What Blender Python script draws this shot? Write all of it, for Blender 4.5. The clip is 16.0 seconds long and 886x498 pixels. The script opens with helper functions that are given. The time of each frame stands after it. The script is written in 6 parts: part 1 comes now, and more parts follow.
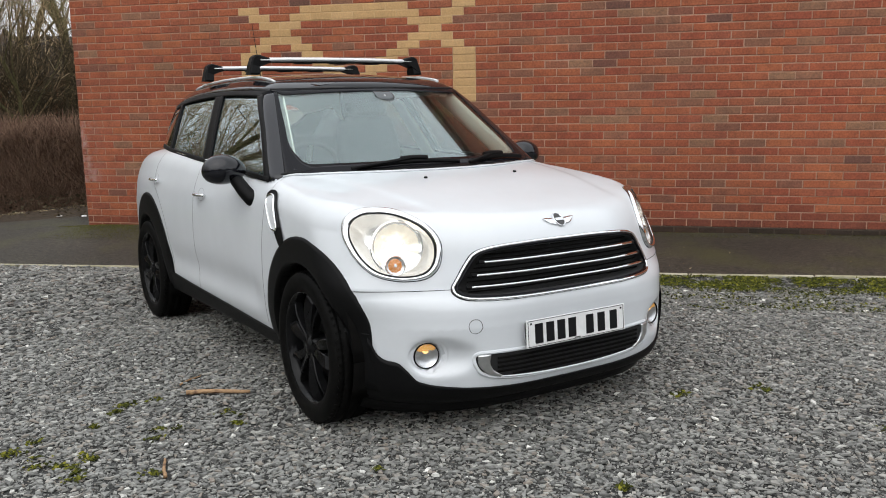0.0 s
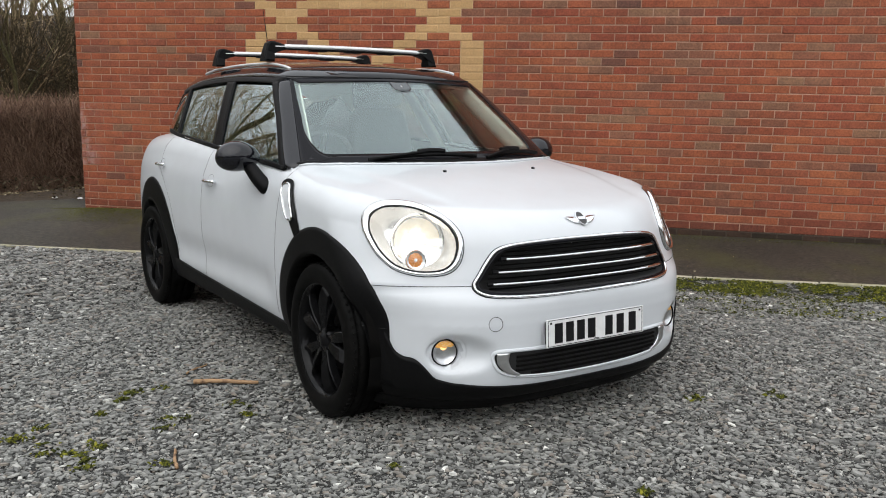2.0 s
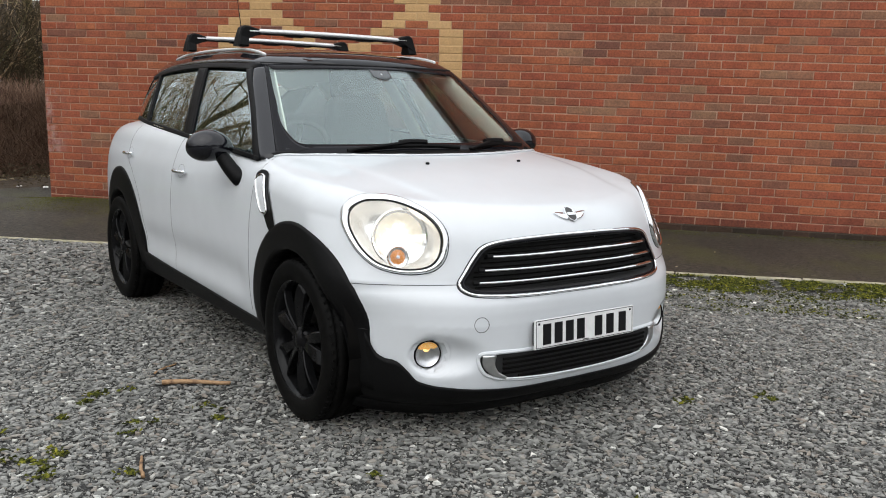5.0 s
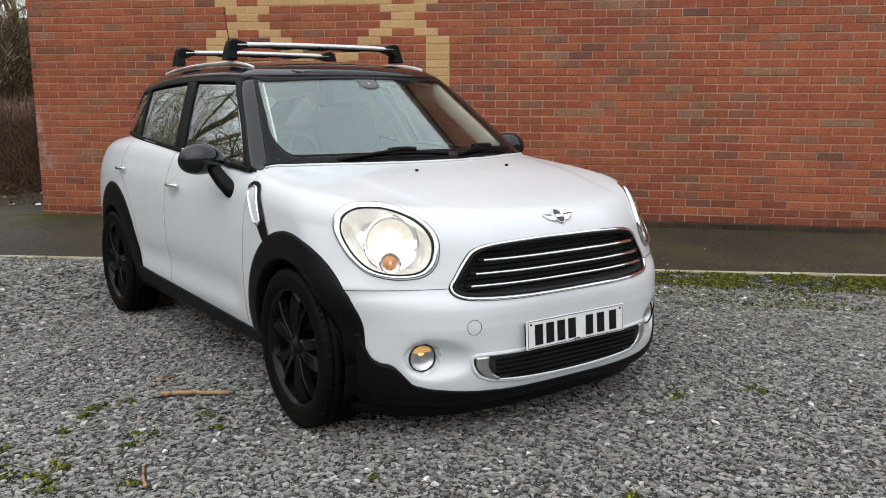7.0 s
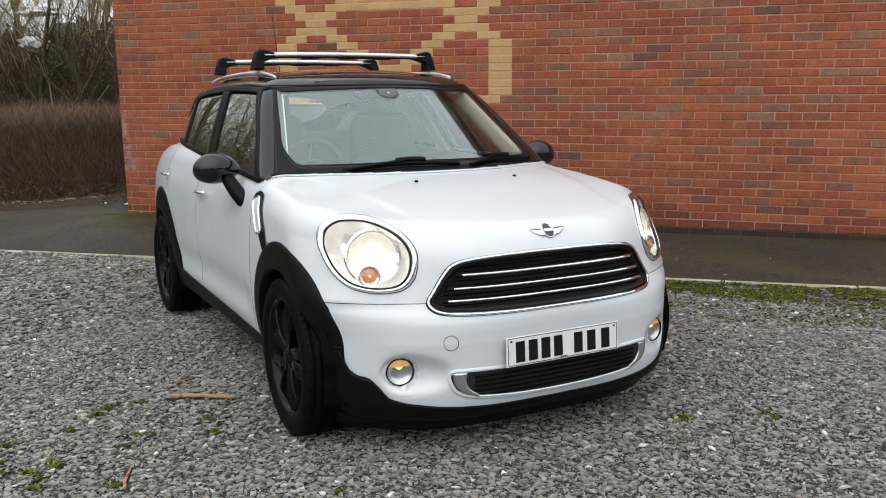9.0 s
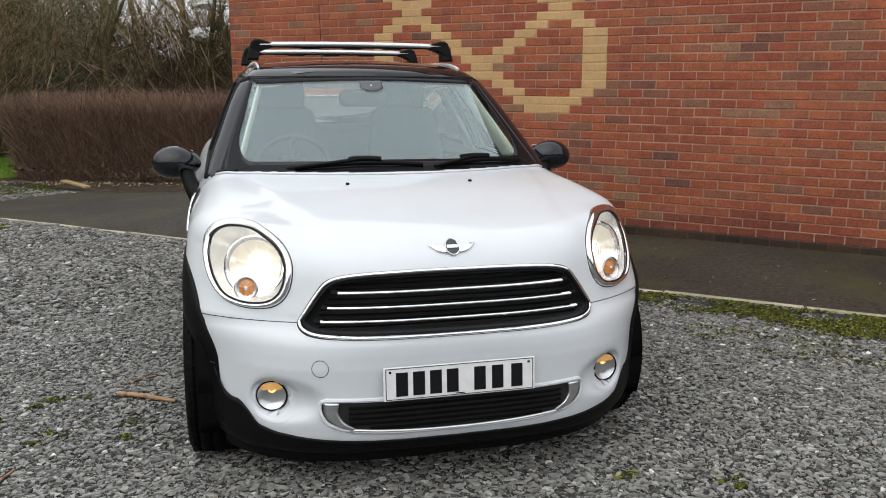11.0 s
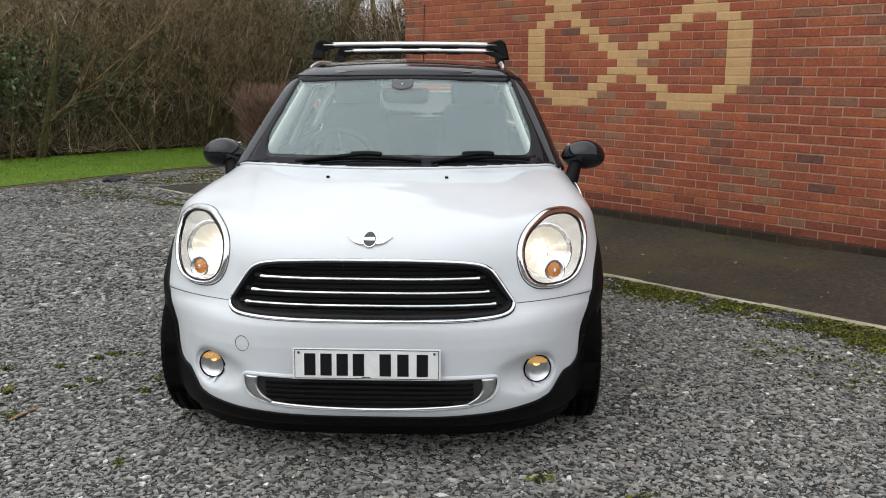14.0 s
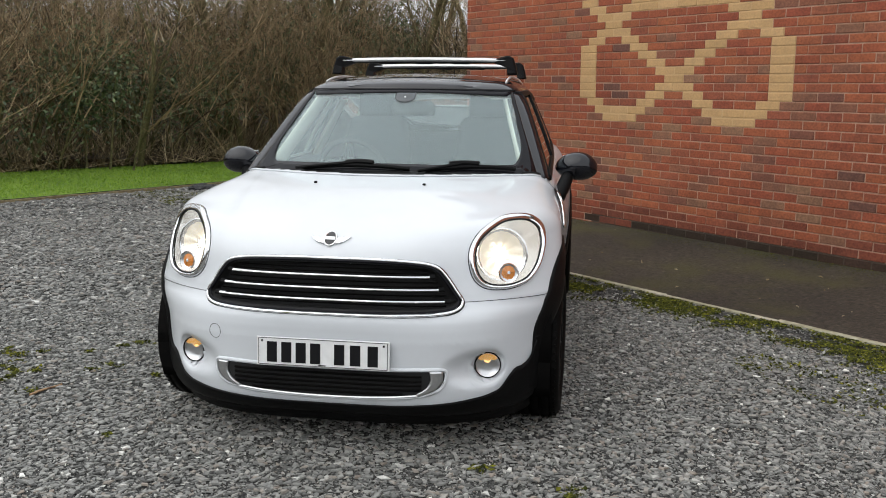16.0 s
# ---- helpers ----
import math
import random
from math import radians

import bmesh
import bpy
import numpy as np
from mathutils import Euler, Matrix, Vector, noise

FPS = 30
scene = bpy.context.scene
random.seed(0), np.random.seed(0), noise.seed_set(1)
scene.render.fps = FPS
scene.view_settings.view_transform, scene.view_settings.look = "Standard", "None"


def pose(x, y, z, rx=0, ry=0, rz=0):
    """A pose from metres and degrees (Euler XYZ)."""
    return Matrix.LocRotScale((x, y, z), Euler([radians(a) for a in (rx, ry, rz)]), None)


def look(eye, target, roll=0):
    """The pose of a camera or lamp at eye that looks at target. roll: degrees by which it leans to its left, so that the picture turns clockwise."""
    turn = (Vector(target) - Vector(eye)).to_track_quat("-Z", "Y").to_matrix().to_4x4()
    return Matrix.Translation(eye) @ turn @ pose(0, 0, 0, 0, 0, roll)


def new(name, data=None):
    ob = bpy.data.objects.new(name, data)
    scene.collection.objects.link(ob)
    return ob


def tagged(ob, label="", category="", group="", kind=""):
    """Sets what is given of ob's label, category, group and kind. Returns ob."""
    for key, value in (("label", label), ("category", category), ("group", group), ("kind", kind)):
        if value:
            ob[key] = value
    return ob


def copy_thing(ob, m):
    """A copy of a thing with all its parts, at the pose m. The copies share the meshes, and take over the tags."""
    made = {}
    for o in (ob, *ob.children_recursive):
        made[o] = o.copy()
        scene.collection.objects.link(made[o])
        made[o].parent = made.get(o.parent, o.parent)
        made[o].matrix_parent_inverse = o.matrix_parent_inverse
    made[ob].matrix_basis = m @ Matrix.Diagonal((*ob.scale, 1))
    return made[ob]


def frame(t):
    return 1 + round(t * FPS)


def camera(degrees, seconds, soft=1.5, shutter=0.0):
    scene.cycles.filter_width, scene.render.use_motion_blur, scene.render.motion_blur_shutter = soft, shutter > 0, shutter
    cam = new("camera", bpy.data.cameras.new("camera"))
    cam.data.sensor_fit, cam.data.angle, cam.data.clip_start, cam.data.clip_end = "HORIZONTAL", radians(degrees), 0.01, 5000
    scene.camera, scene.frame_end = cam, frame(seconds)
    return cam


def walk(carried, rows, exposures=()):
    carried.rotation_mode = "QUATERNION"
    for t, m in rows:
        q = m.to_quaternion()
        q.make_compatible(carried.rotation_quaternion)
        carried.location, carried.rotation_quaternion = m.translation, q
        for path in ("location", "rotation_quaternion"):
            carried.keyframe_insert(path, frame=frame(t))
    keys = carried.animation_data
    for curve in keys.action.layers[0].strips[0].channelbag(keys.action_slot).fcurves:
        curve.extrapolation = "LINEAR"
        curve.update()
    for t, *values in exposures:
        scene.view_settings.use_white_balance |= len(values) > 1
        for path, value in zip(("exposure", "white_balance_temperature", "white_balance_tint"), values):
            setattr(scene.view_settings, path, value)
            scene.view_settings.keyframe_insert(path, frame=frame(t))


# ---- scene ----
cam = camera(53.7, 16.0, soft=1.0)
PATH = [
    (0, (6.174, -8.523, 1.377), (5.707, -6.611, 1.021), -1.0),
    (0.5, (6.176, -8.513, 1.375), (5.716, -6.6, 1.016), -0.7),
    (1, (6.165, -8.511, 1.378), (5.705, -6.599, 1.016), -0.6),
    (1.5, (6.127, -8.489, 1.373), (5.678, -6.575, 1.006), -0.4),
    (2, (6.035, -8.502, 1.372), (5.596, -6.587, 1.003), 1.0),
    (2.5, (5.984, -8.5, 1.375), (5.56, -6.581, 1.002), 1.6),
    (3, (5.963, -8.488, 1.366), (5.554, -6.568, 0.982), 2.1),
    (3.5, (5.948, -8.441, 1.368), (5.548, -6.52, 0.984), 2.3),
    (4, (5.97, -8.372, 1.364), (5.576, -6.449, 0.979), 2.0),
    (4.5, (5.957, -8.356, 1.367), (5.572, -6.433, 0.977), 1.8),
    (5, (5.96, -8.349, 1.361), (5.582, -6.424, 0.973), 1.7),
    (7.5, (5.993, -8.408, 1.379), (5.636, -6.477, 1.004), -0.5),
    (8, (6.051, -8.405, 1.389), (5.694, -6.475, 1.009), -1.1),
    (8.5, (6.265, -8.312, 1.409), (5.805, -6.403, 1.031), -1.1),
    (9, (6.442, -8.244, 1.425), (5.833, -6.378, 1.044), -0.5),
    (9.2, (6.498, -8.173, 1.422), (5.877, -6.31, 1.041), -0.1),
    (11.3, (7.343, -7.27, 1.431), (6.296, -5.613, 1.032), 0.4),
    (11.5, (7.394, -7.157, 1.441), (6.337, -5.507, 1.044), 1.2),
    (12, (7.599, -6.95, 1.428), (6.382, -5.422, 1.0), 0.7),
    (12.5, (7.825, -6.764, 1.434), (6.52, -5.311, 1.006), -0.6),
    (13, (7.964, -6.837, 1.427), (6.564, -5.472, 1.007), -0.5),
    (13.5, (8.104, -6.882, 1.447), (6.677, -5.544, 1.029), 0.0),
    (14, (8.232, -6.787, 1.456), (6.774, -5.482, 1.042), -0.3),
    (14.5, (8.337, -6.705, 1.431), (6.825, -5.456, 1.037), -1.2),
    (15, (8.472, -6.724, 1.43), (6.93, -5.509, 1.043), -1.4),
    (15.5, (8.63, -6.685, 1.428), (7.074, -5.487, 1.046), -0.1),
    (16, (8.752, -6.497, 1.444), (7.143, -5.37, 1.066), -0.1),
]
walk(cam, [(t, look(eye, target, roll)) for t, eye, target, roll in PATH], [(0.0, 0.32), (9.2, 0.32), (11.3, 0.25), (16.0, 0.27)])

# ---------------------------------------------------------------- world and sun
world = bpy.data.worlds.new("overcast")
scene.world = world
world.use_nodes = True
wn, wl = world.node_tree.nodes, world.node_tree.links
wn.clear()
sky = wn.new("ShaderNodeTexSky")
sky.sky_type, sky.sun_disc = "NISHITA", False
sky.sun_elevation, sky.sun_rotation, sky.dust_density = radians(56), radians(184), 3.0
grey = wn.new("ShaderNodeHueSaturation")
grey.inputs["Saturation"].default_value = 0.10
cloud = wn.new("ShaderNodeMix")
cloud.data_type, cloud.blend_type = "RGBA", "MIX"
cloud.inputs["Factor"].default_value = 0.8
cloud.inputs["B"].default_value = (7.6, 7.9, 8.3, 1)
back = wn.new("ShaderNodeBackground")
back.inputs["Strength"].default_value = 0.16
wout = wn.new("ShaderNodeOutputWorld")
wl.new(sky.outputs["Color"], grey.inputs["Color"])
wl.new(grey.outputs["Color"], cloud.inputs["A"])
wl.new(cloud.outputs["Result"], back.inputs["Color"])
wl.new(back.outputs["Background"], wout.inputs["Surface"])

sun = new("sun", bpy.data.lights.new("sun", "SUN"))
sun.data.energy, sun.data.angle, sun.data.color = 0.85, radians(80), (1.0, 0.97, 0.93)
sun.matrix_world = look((3, -14, 15), (4, -4, 0))


# ---------------------------------------------------------------- materials
def mat(name, col, rough=0.6, metal=0.0, spec=0.5, coat=0.0):
    m = bpy.data.materials.new(name)
    m.use_nodes = True
    p = m.node_tree.nodes["Principled BSDF"]
    p.inputs["Base Color"].default_value = (*col, 1)
    p.inputs["Roughness"].default_value = rough
    p.inputs["Metallic"].default_value = metal
    p.inputs["Specular IOR Level"].default_value = spec
    p.inputs["Coat Weight"].default_value = coat
    p.inputs["Coat Roughness"].default_value = 0.03
    return m


def nd(m, kind):
    return m.node_tree.nodes.new(kind)


def ln(m, a, b):
    m.node_tree.links.new(a, b)


def bsdf(m):
    return m.node_tree.nodes["Principled BSDF"]


def noise_tex(m, scale, detail=4.0, rough=0.6, coord="Object"):
    tc, n = nd(m, "ShaderNodeTexCoord"), nd(m, "ShaderNodeTexNoise")
    n.inputs["Scale"].default_value, n.inputs["Detail"].default_value = scale, detail
    n.inputs["Roughness"].default_value = rough
    ln(m, tc.outputs[coord], n.inputs["Vector"])
    return n


def ramp(m, src, stops):
    r = nd(m, "ShaderNodeValToRGB")
    els = r.color_ramp.elements
    while len(els) < len(stops):
        els.new(0.5)
    for e, (pos, c) in zip(els, stops):
        e.position, e.color = pos, (*c, 1)
    ln(m, src, r.inputs["Fac"])
    return r


def mixc(m, fac, a, b, mode="MIX"):
    x = nd(m, "ShaderNodeMix")
    x.data_type, x.blend_type = "RGBA", mode
    for key, v in (("Factor", fac), ("A", a), ("B", b)):
        if isinstance(v, (int, float)):
            x.inputs[key].default_value = v
        elif isinstance(v, tuple):
            x.inputs[key].default_value = (*v, 1)
        else:
            ln(m, v, x.inputs[key])
    return x.outputs["Result"]


def bump(m, src, strength, dist):
    b = nd(m, "ShaderNodeBump")
    b.inputs["Strength"].default_value, b.inputs["Distance"].default_value = strength, dist
    ln(m, src, b.inputs["Height"])
    ln(m, b.outputs["Normal"], bsdf(m).inputs["Normal"])
    return b


def grainy(name, stops, scale, rough=0.8, bump_s=0.3, bump_d=0.004, big=None, metal=0.0, spec=0.4):
    """A material with a colour ramp over noise, a second larger variation and fine relief."""
    m = mat(name, stops[0][1], rough, metal, spec)
    n = noise_tex(m, scale)
    c = ramp(m, n.outputs["Fac"], stops).outputs["Color"]
    if big:
        n2 = noise_tex(m, big[0], 3.0)
        r2 = ramp(m, n2.outputs["Fac"], [(0.35, big[1]), (0.65, big[2])])
        c = mixc(m, 1.0, c, r2.outputs["Color"], "MULTIPLY")
    ln(m, c, bsdf(m).inputs["Base Color"])
    if bump_s:
        n3 = noise_tex(m, scale * 3, 3.0)
        bump(m, n3.outputs["Fac"], bump_s, bump_d)
    return m


def paint_material(name, col, rough, grime):
    """Car paint with clear coat, faint orange peel and road film."""
    m = mat(name, col, rough, 0.0, 0.3 if col[0] > 0.5 else 0.1, 0.7)
    n = noise_tex(m, 3.0, 5.0)
    c = mixc(m, ramp(m, n.outputs["Fac"], [(0.35, (0, 0, 0)), (0.8, (1, 1, 1))]).outputs["Color"], col, grime)
    ln(m, c, bsdf(m).inputs["Base Color"])
    n2 = noise_tex(m, 60.0, 2.0)
    bump(m, n2.outputs["Fac"], 0.02, 0.001)
    return m


WHITE = paint_material("white_paint", (0.635, 0.660, 0.684), 0.40, (0.588, 0.610, 0.630))
BLACK = paint_material("black_gloss_paint", (0.006, 0.0065, 0.009), 0.12, (0.011, 0.0115, 0.014))
CLAD = grainy("black_grained_plastic", [(0.3, (0.0025, 0.0025, 0.0027)), (0.7, (0.005, 0.005, 0.0052))], 90, 0.5, 0.25, 0.001, (2.5, (0.8, 0.8, 0.8), (1.1, 1.1, 1.1)), 0.0, 0.12)
RUBBER = grainy("tyre_rubber", [(0.3, (0.003, 0.003, 0.003)), (0.7, (0.007, 0.007, 0.0068))], 40, 0.55, 0.25, 0.001, (5, (0.7, 0.7, 0.7), (1.2, 1.15, 1.1)), 0.0, 0.05)
RIM = grainy("black_alloy", [(0.3, (0.005, 0.005, 0.0055)), (0.7, (0.009, 0.009, 0.0095))], 30, 0.14, 0.05, 0.0005, None, 0.0, 0.14)
CHROME = mat("chrome", (0.82, 0.83, 0.84), 0.07, 1.0)
SATIN = grainy("satin_aluminium", [(0.3, (0.62, 0.63, 0.64)), (0.7, (0.74, 0.75, 0.76))], 40, 0.3, 0.05, 0.0005, None, 1.0)
ALU = grainy("anodised_aluminium", [(0.3, (0.70, 0.70, 0.70)), (0.7, (0.80, 0.80, 0.80))], 40, 0.42, 0.05, 0.0005, None, 0.45)
GAP = mat("panel_gap", (0.01, 0.01, 0.01), 0.9)
DARK = grainy("dark_underside", [(0.3, (0.003, 0.003, 0.003)), (0.7, (0.007, 0.0065, 0.006))], 20, 0.9, 0.2, 0.003, None, 0.0, 0.05)
SEAT = grainy("dark_seat_cloth", [(0.3, (0.060, 0.063, 0.066)), (0.7, (0.10, 0.104, 0.108))], 120, 0.9, 0.3, 0.001)
DASH = grainy("dashboard_plastic", [(0.3, (0.02, 0.02, 0.021)), (0.7, (0.034, 0.034, 0.035))], 150, 0.7, 0.3, 0.001)
LINING = grainy("pale_roof_lining", [(0.3, (0.62, 0.63, 0.55)), (0.7, (0.70, 0.71, 0.62))], 100, 0.9, 0.2, 0.001)
PLATE = grainy("white_plate", [(0.3, (0.70, 0.70, 0.69)), (0.7, (0.78, 0.78, 0.77))], 30, 0.35, 0.0)
PRINT = mat("black_print", (0.006, 0.006, 0.007), 0.5, 0.0, 0.2)
SENSOR = mat("sensor_plastic", (0.055, 0.062, 0.066), 0.12, 0.0, 0.6)
FRIT = mat("black_glass_border", (0.008, 0.008, 0.010), 0.15, 0.0, 0.12)
DISC = grainy("brake_disc", [(0.3, (0.05, 0.048, 0.045)), (0.7, (0.10, 0.095, 0.09))], 60, 0.4, 0.1, 0.001, None, 1.0)
AMBER_GLASS = mat("amber_lit_glass", (0.80, 0.42, 0.10), 0.2)
bsdf(AMBER_GLASS).inputs["Emission Color"].default_value = (1.0, 0.55, 0.16, 1)
bsdf(AMBER_GLASS).inputs["Emission Strength"].default_value = 0.16
AMBER = mat("amber_bulb", (0.62, 0.23, 0.05), 0.15, 0.0, 0.6)
REFLECTOR = grainy("lamp_reflector", [(0.35, (0.84, 0.83, 0.80)), (0.65, (0.96, 0.95, 0.93))], 12, 0.24, 0.25, 0.010, None, 0.8)
# bulb light thrown back by the reflector is put in as emission
bsdf(REFLECTOR).inputs["Emission Color"].default_value = (1.0, 0.95, 0.87, 1)
bsdf(REFLECTOR).inputs["Emission Strength"].default_value = 0.12
CLEAR_LAMP = mat("clear_lamp_cover", (0.66, 0.68, 0.70), 0.12)
LEATHER = grainy("grey_leather", [(0.3, (0.035, 0.035, 0.035)), (0.7, (0.06, 0.06, 0.06))], 60, 0.5, 0.2, 0.001)
SEAM = mat("panel_seam", (0.16, 0.16, 0.165), 0.8)



def glass_material(name, tint, gloss, slant, rough=0.0):
    """A thin pane: what is behind it shows through a tint, and it mirrors more at a slant."""
    m = bpy.data.materials.new(name)
    m.use_nodes = True
    m.node_tree.nodes.clear()
    out, mx = nd(m, "ShaderNodeOutputMaterial"), nd(m, "ShaderNodeMixShader")
    tr, gl, fr = nd(m, "ShaderNodeBsdfTransparent"), nd(m, "ShaderNodeBsdfGlossy"), nd(m, "ShaderNodeLayerWeight")
    tr.inputs["Color"].default_value = (*tint, 1)
    gl.inputs["Roughness"].default_value = rough
    gl.inputs["Color"].default_value = (0.86, 0.96, 0.965, 1)
    pw, ma = nd(m, "ShaderNodeMath"), nd(m, "ShaderNodeMath")
    pw.operation, pw.inputs[1].default_value = "POWER", 4.0
    ma.operation, ma.use_clamp = "MULTIPLY_ADD", True
    ma.inputs[1].default_value, ma.inputs[2].default_value = slant, gloss
    ln(m, fr.outputs["Facing"], pw.inputs[0])
    ln(m, pw.outputs["Value"], ma.inputs[0])
    ln(m, ma.outputs["Value"], mx.inputs["Fac"])
    ln(m, tr.outputs["BSDF"], mx.inputs[1])
    ln(m, gl.outputs["BSDF"], mx.inputs[2])
    ln(m, mx.outputs["Shader"], out.inputs["Surface"])
    return m


GLASS = glass_material("windscreen_glass", (0.95, 0.99, 0.975), 0.115, 0.60)
TINTED = glass_material("side_glass", (0.62, 0.66, 0.66), 0.40, 1.0)
SMOKED = glass_material("smoked_rear_glass", (0.30, 0.33, 0.32), 0.28, 1.0)
LENS = glass_material("lamp_lens", (0.97, 0.97, 0.97), 0.03, 0.4)


def glow(name, col, strength):
    m = mat(name, col, 0.3)
    bsdf(m).inputs["Emission Color"].default_value = (*col, 1)
    bsdf(m).inputs["Emission Strength"].default_value = strength
    return m


BULB = glow("lit_headlamp_bulb", (1.0, 0.89, 0.72), 8.0)
# the bowl only returns the bulb's light; its glow is put into the material
LIT_BOWL = glow("lit_lamp_bowl", (0.97, 0.90, 0.76), 0.27)
bsdf(LIT_BOWL).inputs["Metallic"].default_value = 0.6
bsdf(LIT_BOWL).inputs["Roughness"].default_value = 0.35
lamp_ripple = noise_tex(LIT_BOWL, 22.0, 2.0)
bump(LIT_BOWL, lamp_ripple.outputs["Fac"], 0.6, 0.012)
BULB_AMBER = glow("lit_side_lamp", (1.0, 0.60, 0.22), 1.2)


def brick_material(name, stops, dirt, amp=1.0):
    """Each brick its own tone, with a sandy face, kiln marks and a rain-dark stain."""
    m = mat(name, stops[0][1], 0.85, 0.0, 0.25)
    oi, geo = nd(m, "ShaderNodeObjectInfo"), nd(m, "ShaderNodeNewGeometry")
    ad = nd(m, "ShaderNodeMath")
    ad.operation = "ADD"
    ln(m, oi.outputs["Random"], ad.inputs[0])
    ln(m, geo.outputs["Random Per Island"], ad.inputs[1])
    fr = nd(m, "ShaderNodeMath")
    fr.operation = "FRACT"
    ln(m, ad.outputs["Value"], fr.inputs[0])
    tone = ramp(m, fr.outputs["Value"], stops)
    tc = nd(m, "ShaderNodeTexCoord")
    n, n2, n3 = nd(m, "ShaderNodeTexNoise"), nd(m, "ShaderNodeTexNoise"), nd(m, "ShaderNodeTexNoise")
    for k, sc in ((n, 55.0), (n2, 9.0), (n3, 1.1)):
        k.inputs["Scale"].default_value, k.inputs["Detail"].default_value = sc, 5.0
        ln(m, geo.outputs["Position"], k.inputs["Vector"])
    c = mixc(m, 1.0, tone.outputs["Color"], ramp(m, n.outputs["Fac"], [(0.3, (1 - 0.28 * amp, 1 - 0.28 * amp, 1 - 0.26 * amp)), (0.7, (1 + 0.18 * amp, 1 + 0.15 * amp, 1 + 0.12 * amp))]).outputs["Color"], "MULTIPLY")
    c = mixc(m, 1.0, c, ramp(m, n2.outputs["Fac"], [(0.3, (1 - 0.2 * amp, 1 - 0.2 * amp, 1 - 0.18 * amp)), (0.7, (1 + 0.12 * amp, 1 + 0.1 * amp, 1 + 0.08 * amp))]).outputs["Color"], "MULTIPLY")
    c = mixc(m, 1.0, c, ramp(m, n3.outputs["Fac"], [(0.35, dirt), (0.65, (1.06, 1.05, 1.04))]).outputs["Color"], "MULTIPLY")
    ln(m, c, bsdf(m).inputs["Base Color"])
    bump(m, n.outputs["Fac"], 0.5, 0.004)
    return m


BRICK = brick_material("red_brick", [(0.0, (0.309, 0.088, 0.045)), (0.14, (0.352, 0.110, 0.052)), (0.28, (0.284, 0.078, 0.044)), (0.42, (0.328, 0.097, 0.048)), (0.55, (0.362, 0.121, 0.056)), (0.68, (0.278, 0.086, 0.050)), (0.78, (0.326, 0.104, 0.053)), (0.86, (0.233, 0.106, 0.066)), (0.92, (0.278, 0.152, 0.089)), (0.97, (0.214, 0.086, 0.056)), (0.99, (0.156, 0.075, 0.055))], (0.84, 0.84, 0.86))
BUFF = brick_material("buff_brick", [(0.0, (0.493, 0.312, 0.144)), (0.3, (0.521, 0.335, 0.163)), (0.6, (0.474, 0.302, 0.140)), (0.9, (0.512, 0.326, 0.153))], (0.95, 0.95, 0.95), 0.45)
MORTAR = grainy("mortar", [(0.3, (0.36, 0.205, 0.140)), (0.7, (0.45, 0.285, 0.205))], 40, 0.95, 0.5, 0.004, (0.9, (0.8, 0.8, 0.8), (1.1, 1.1, 1.1)))
BUFF_MORTAR = grainy("buff_mortar", [(0.3, (0.48, 0.315, 0.155)), (0.7, (0.56, 0.37, 0.19))], 40, 0.95, 0.5, 0.004)
BLOOM = brick_material("lime_bloomed_brick", [(0.0, (0.318, 0.092, 0.048)), (0.4, (0.345, 0.108, 0.053)), (0.8, (0.29, 0.09, 0.052))], (0.84, 0.84, 0.86))
lime = noise_tex(BLOOM, 5.0, 6.0, 0.7)
lime_mask = ramp(BLOOM, lime.outputs["Fac"], [(0.46, (0, 0, 0)), (0.70, (0.62, 0.62, 0.62))]).outputs["Color"]
bloom_place = nd(BLOOM, "ShaderNodeSeparateXYZ")
ln(BLOOM, nd(BLOOM, "ShaderNodeNewGeometry").outputs["Position"], bloom_place.inputs["Vector"])
lime_mask = mixc(BLOOM, 1.0, lime_mask, ramp(BLOOM, bloom_place.outputs["X"], [(0.06, (1, 1, 1)), (0.24, (0.05, 0.05, 0.05))]).outputs["Color"], "MULTIPLY")
ln(BLOOM, mixc(BLOOM, lime_mask, bsdf(BLOOM).inputs["Base Color"].links[0].from_socket, (0.56, 0.50, 0.49)), bsdf(BLOOM).inputs["Base Color"])
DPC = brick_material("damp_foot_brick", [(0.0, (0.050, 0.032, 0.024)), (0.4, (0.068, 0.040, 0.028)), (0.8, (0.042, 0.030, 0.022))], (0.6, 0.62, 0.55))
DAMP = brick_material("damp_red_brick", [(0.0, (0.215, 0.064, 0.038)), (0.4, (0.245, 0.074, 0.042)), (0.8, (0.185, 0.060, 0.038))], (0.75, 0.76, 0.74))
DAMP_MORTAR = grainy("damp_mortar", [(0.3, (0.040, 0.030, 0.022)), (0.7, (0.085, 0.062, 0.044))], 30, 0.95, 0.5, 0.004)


def ground_material(name, stops, scale, moss_lo, moss_hi):
    m = grainy(name, stops, scale, 0.92, 0.6, 0.01, (0.7, (0.72, 0.72, 0.73), (1.15, 1.14, 1.12)))
    n = noise_tex(m, 1.3, 5.0)
    fac = ramp(m, n.outputs["Fac"], [(moss_lo, (0, 0, 0)), (moss_hi, (1, 1, 1))]).outputs["Color"]
    src = bsdf(m).inputs["Base Color"].links[0].from_socket
    ln(m, mixc(m, fac, src, (0.058, 0.056, 0.018)), bsdf(m).inputs["Base Color"])
    return m


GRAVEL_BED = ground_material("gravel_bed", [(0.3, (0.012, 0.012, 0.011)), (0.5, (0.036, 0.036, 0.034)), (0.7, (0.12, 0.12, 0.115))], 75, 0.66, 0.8)
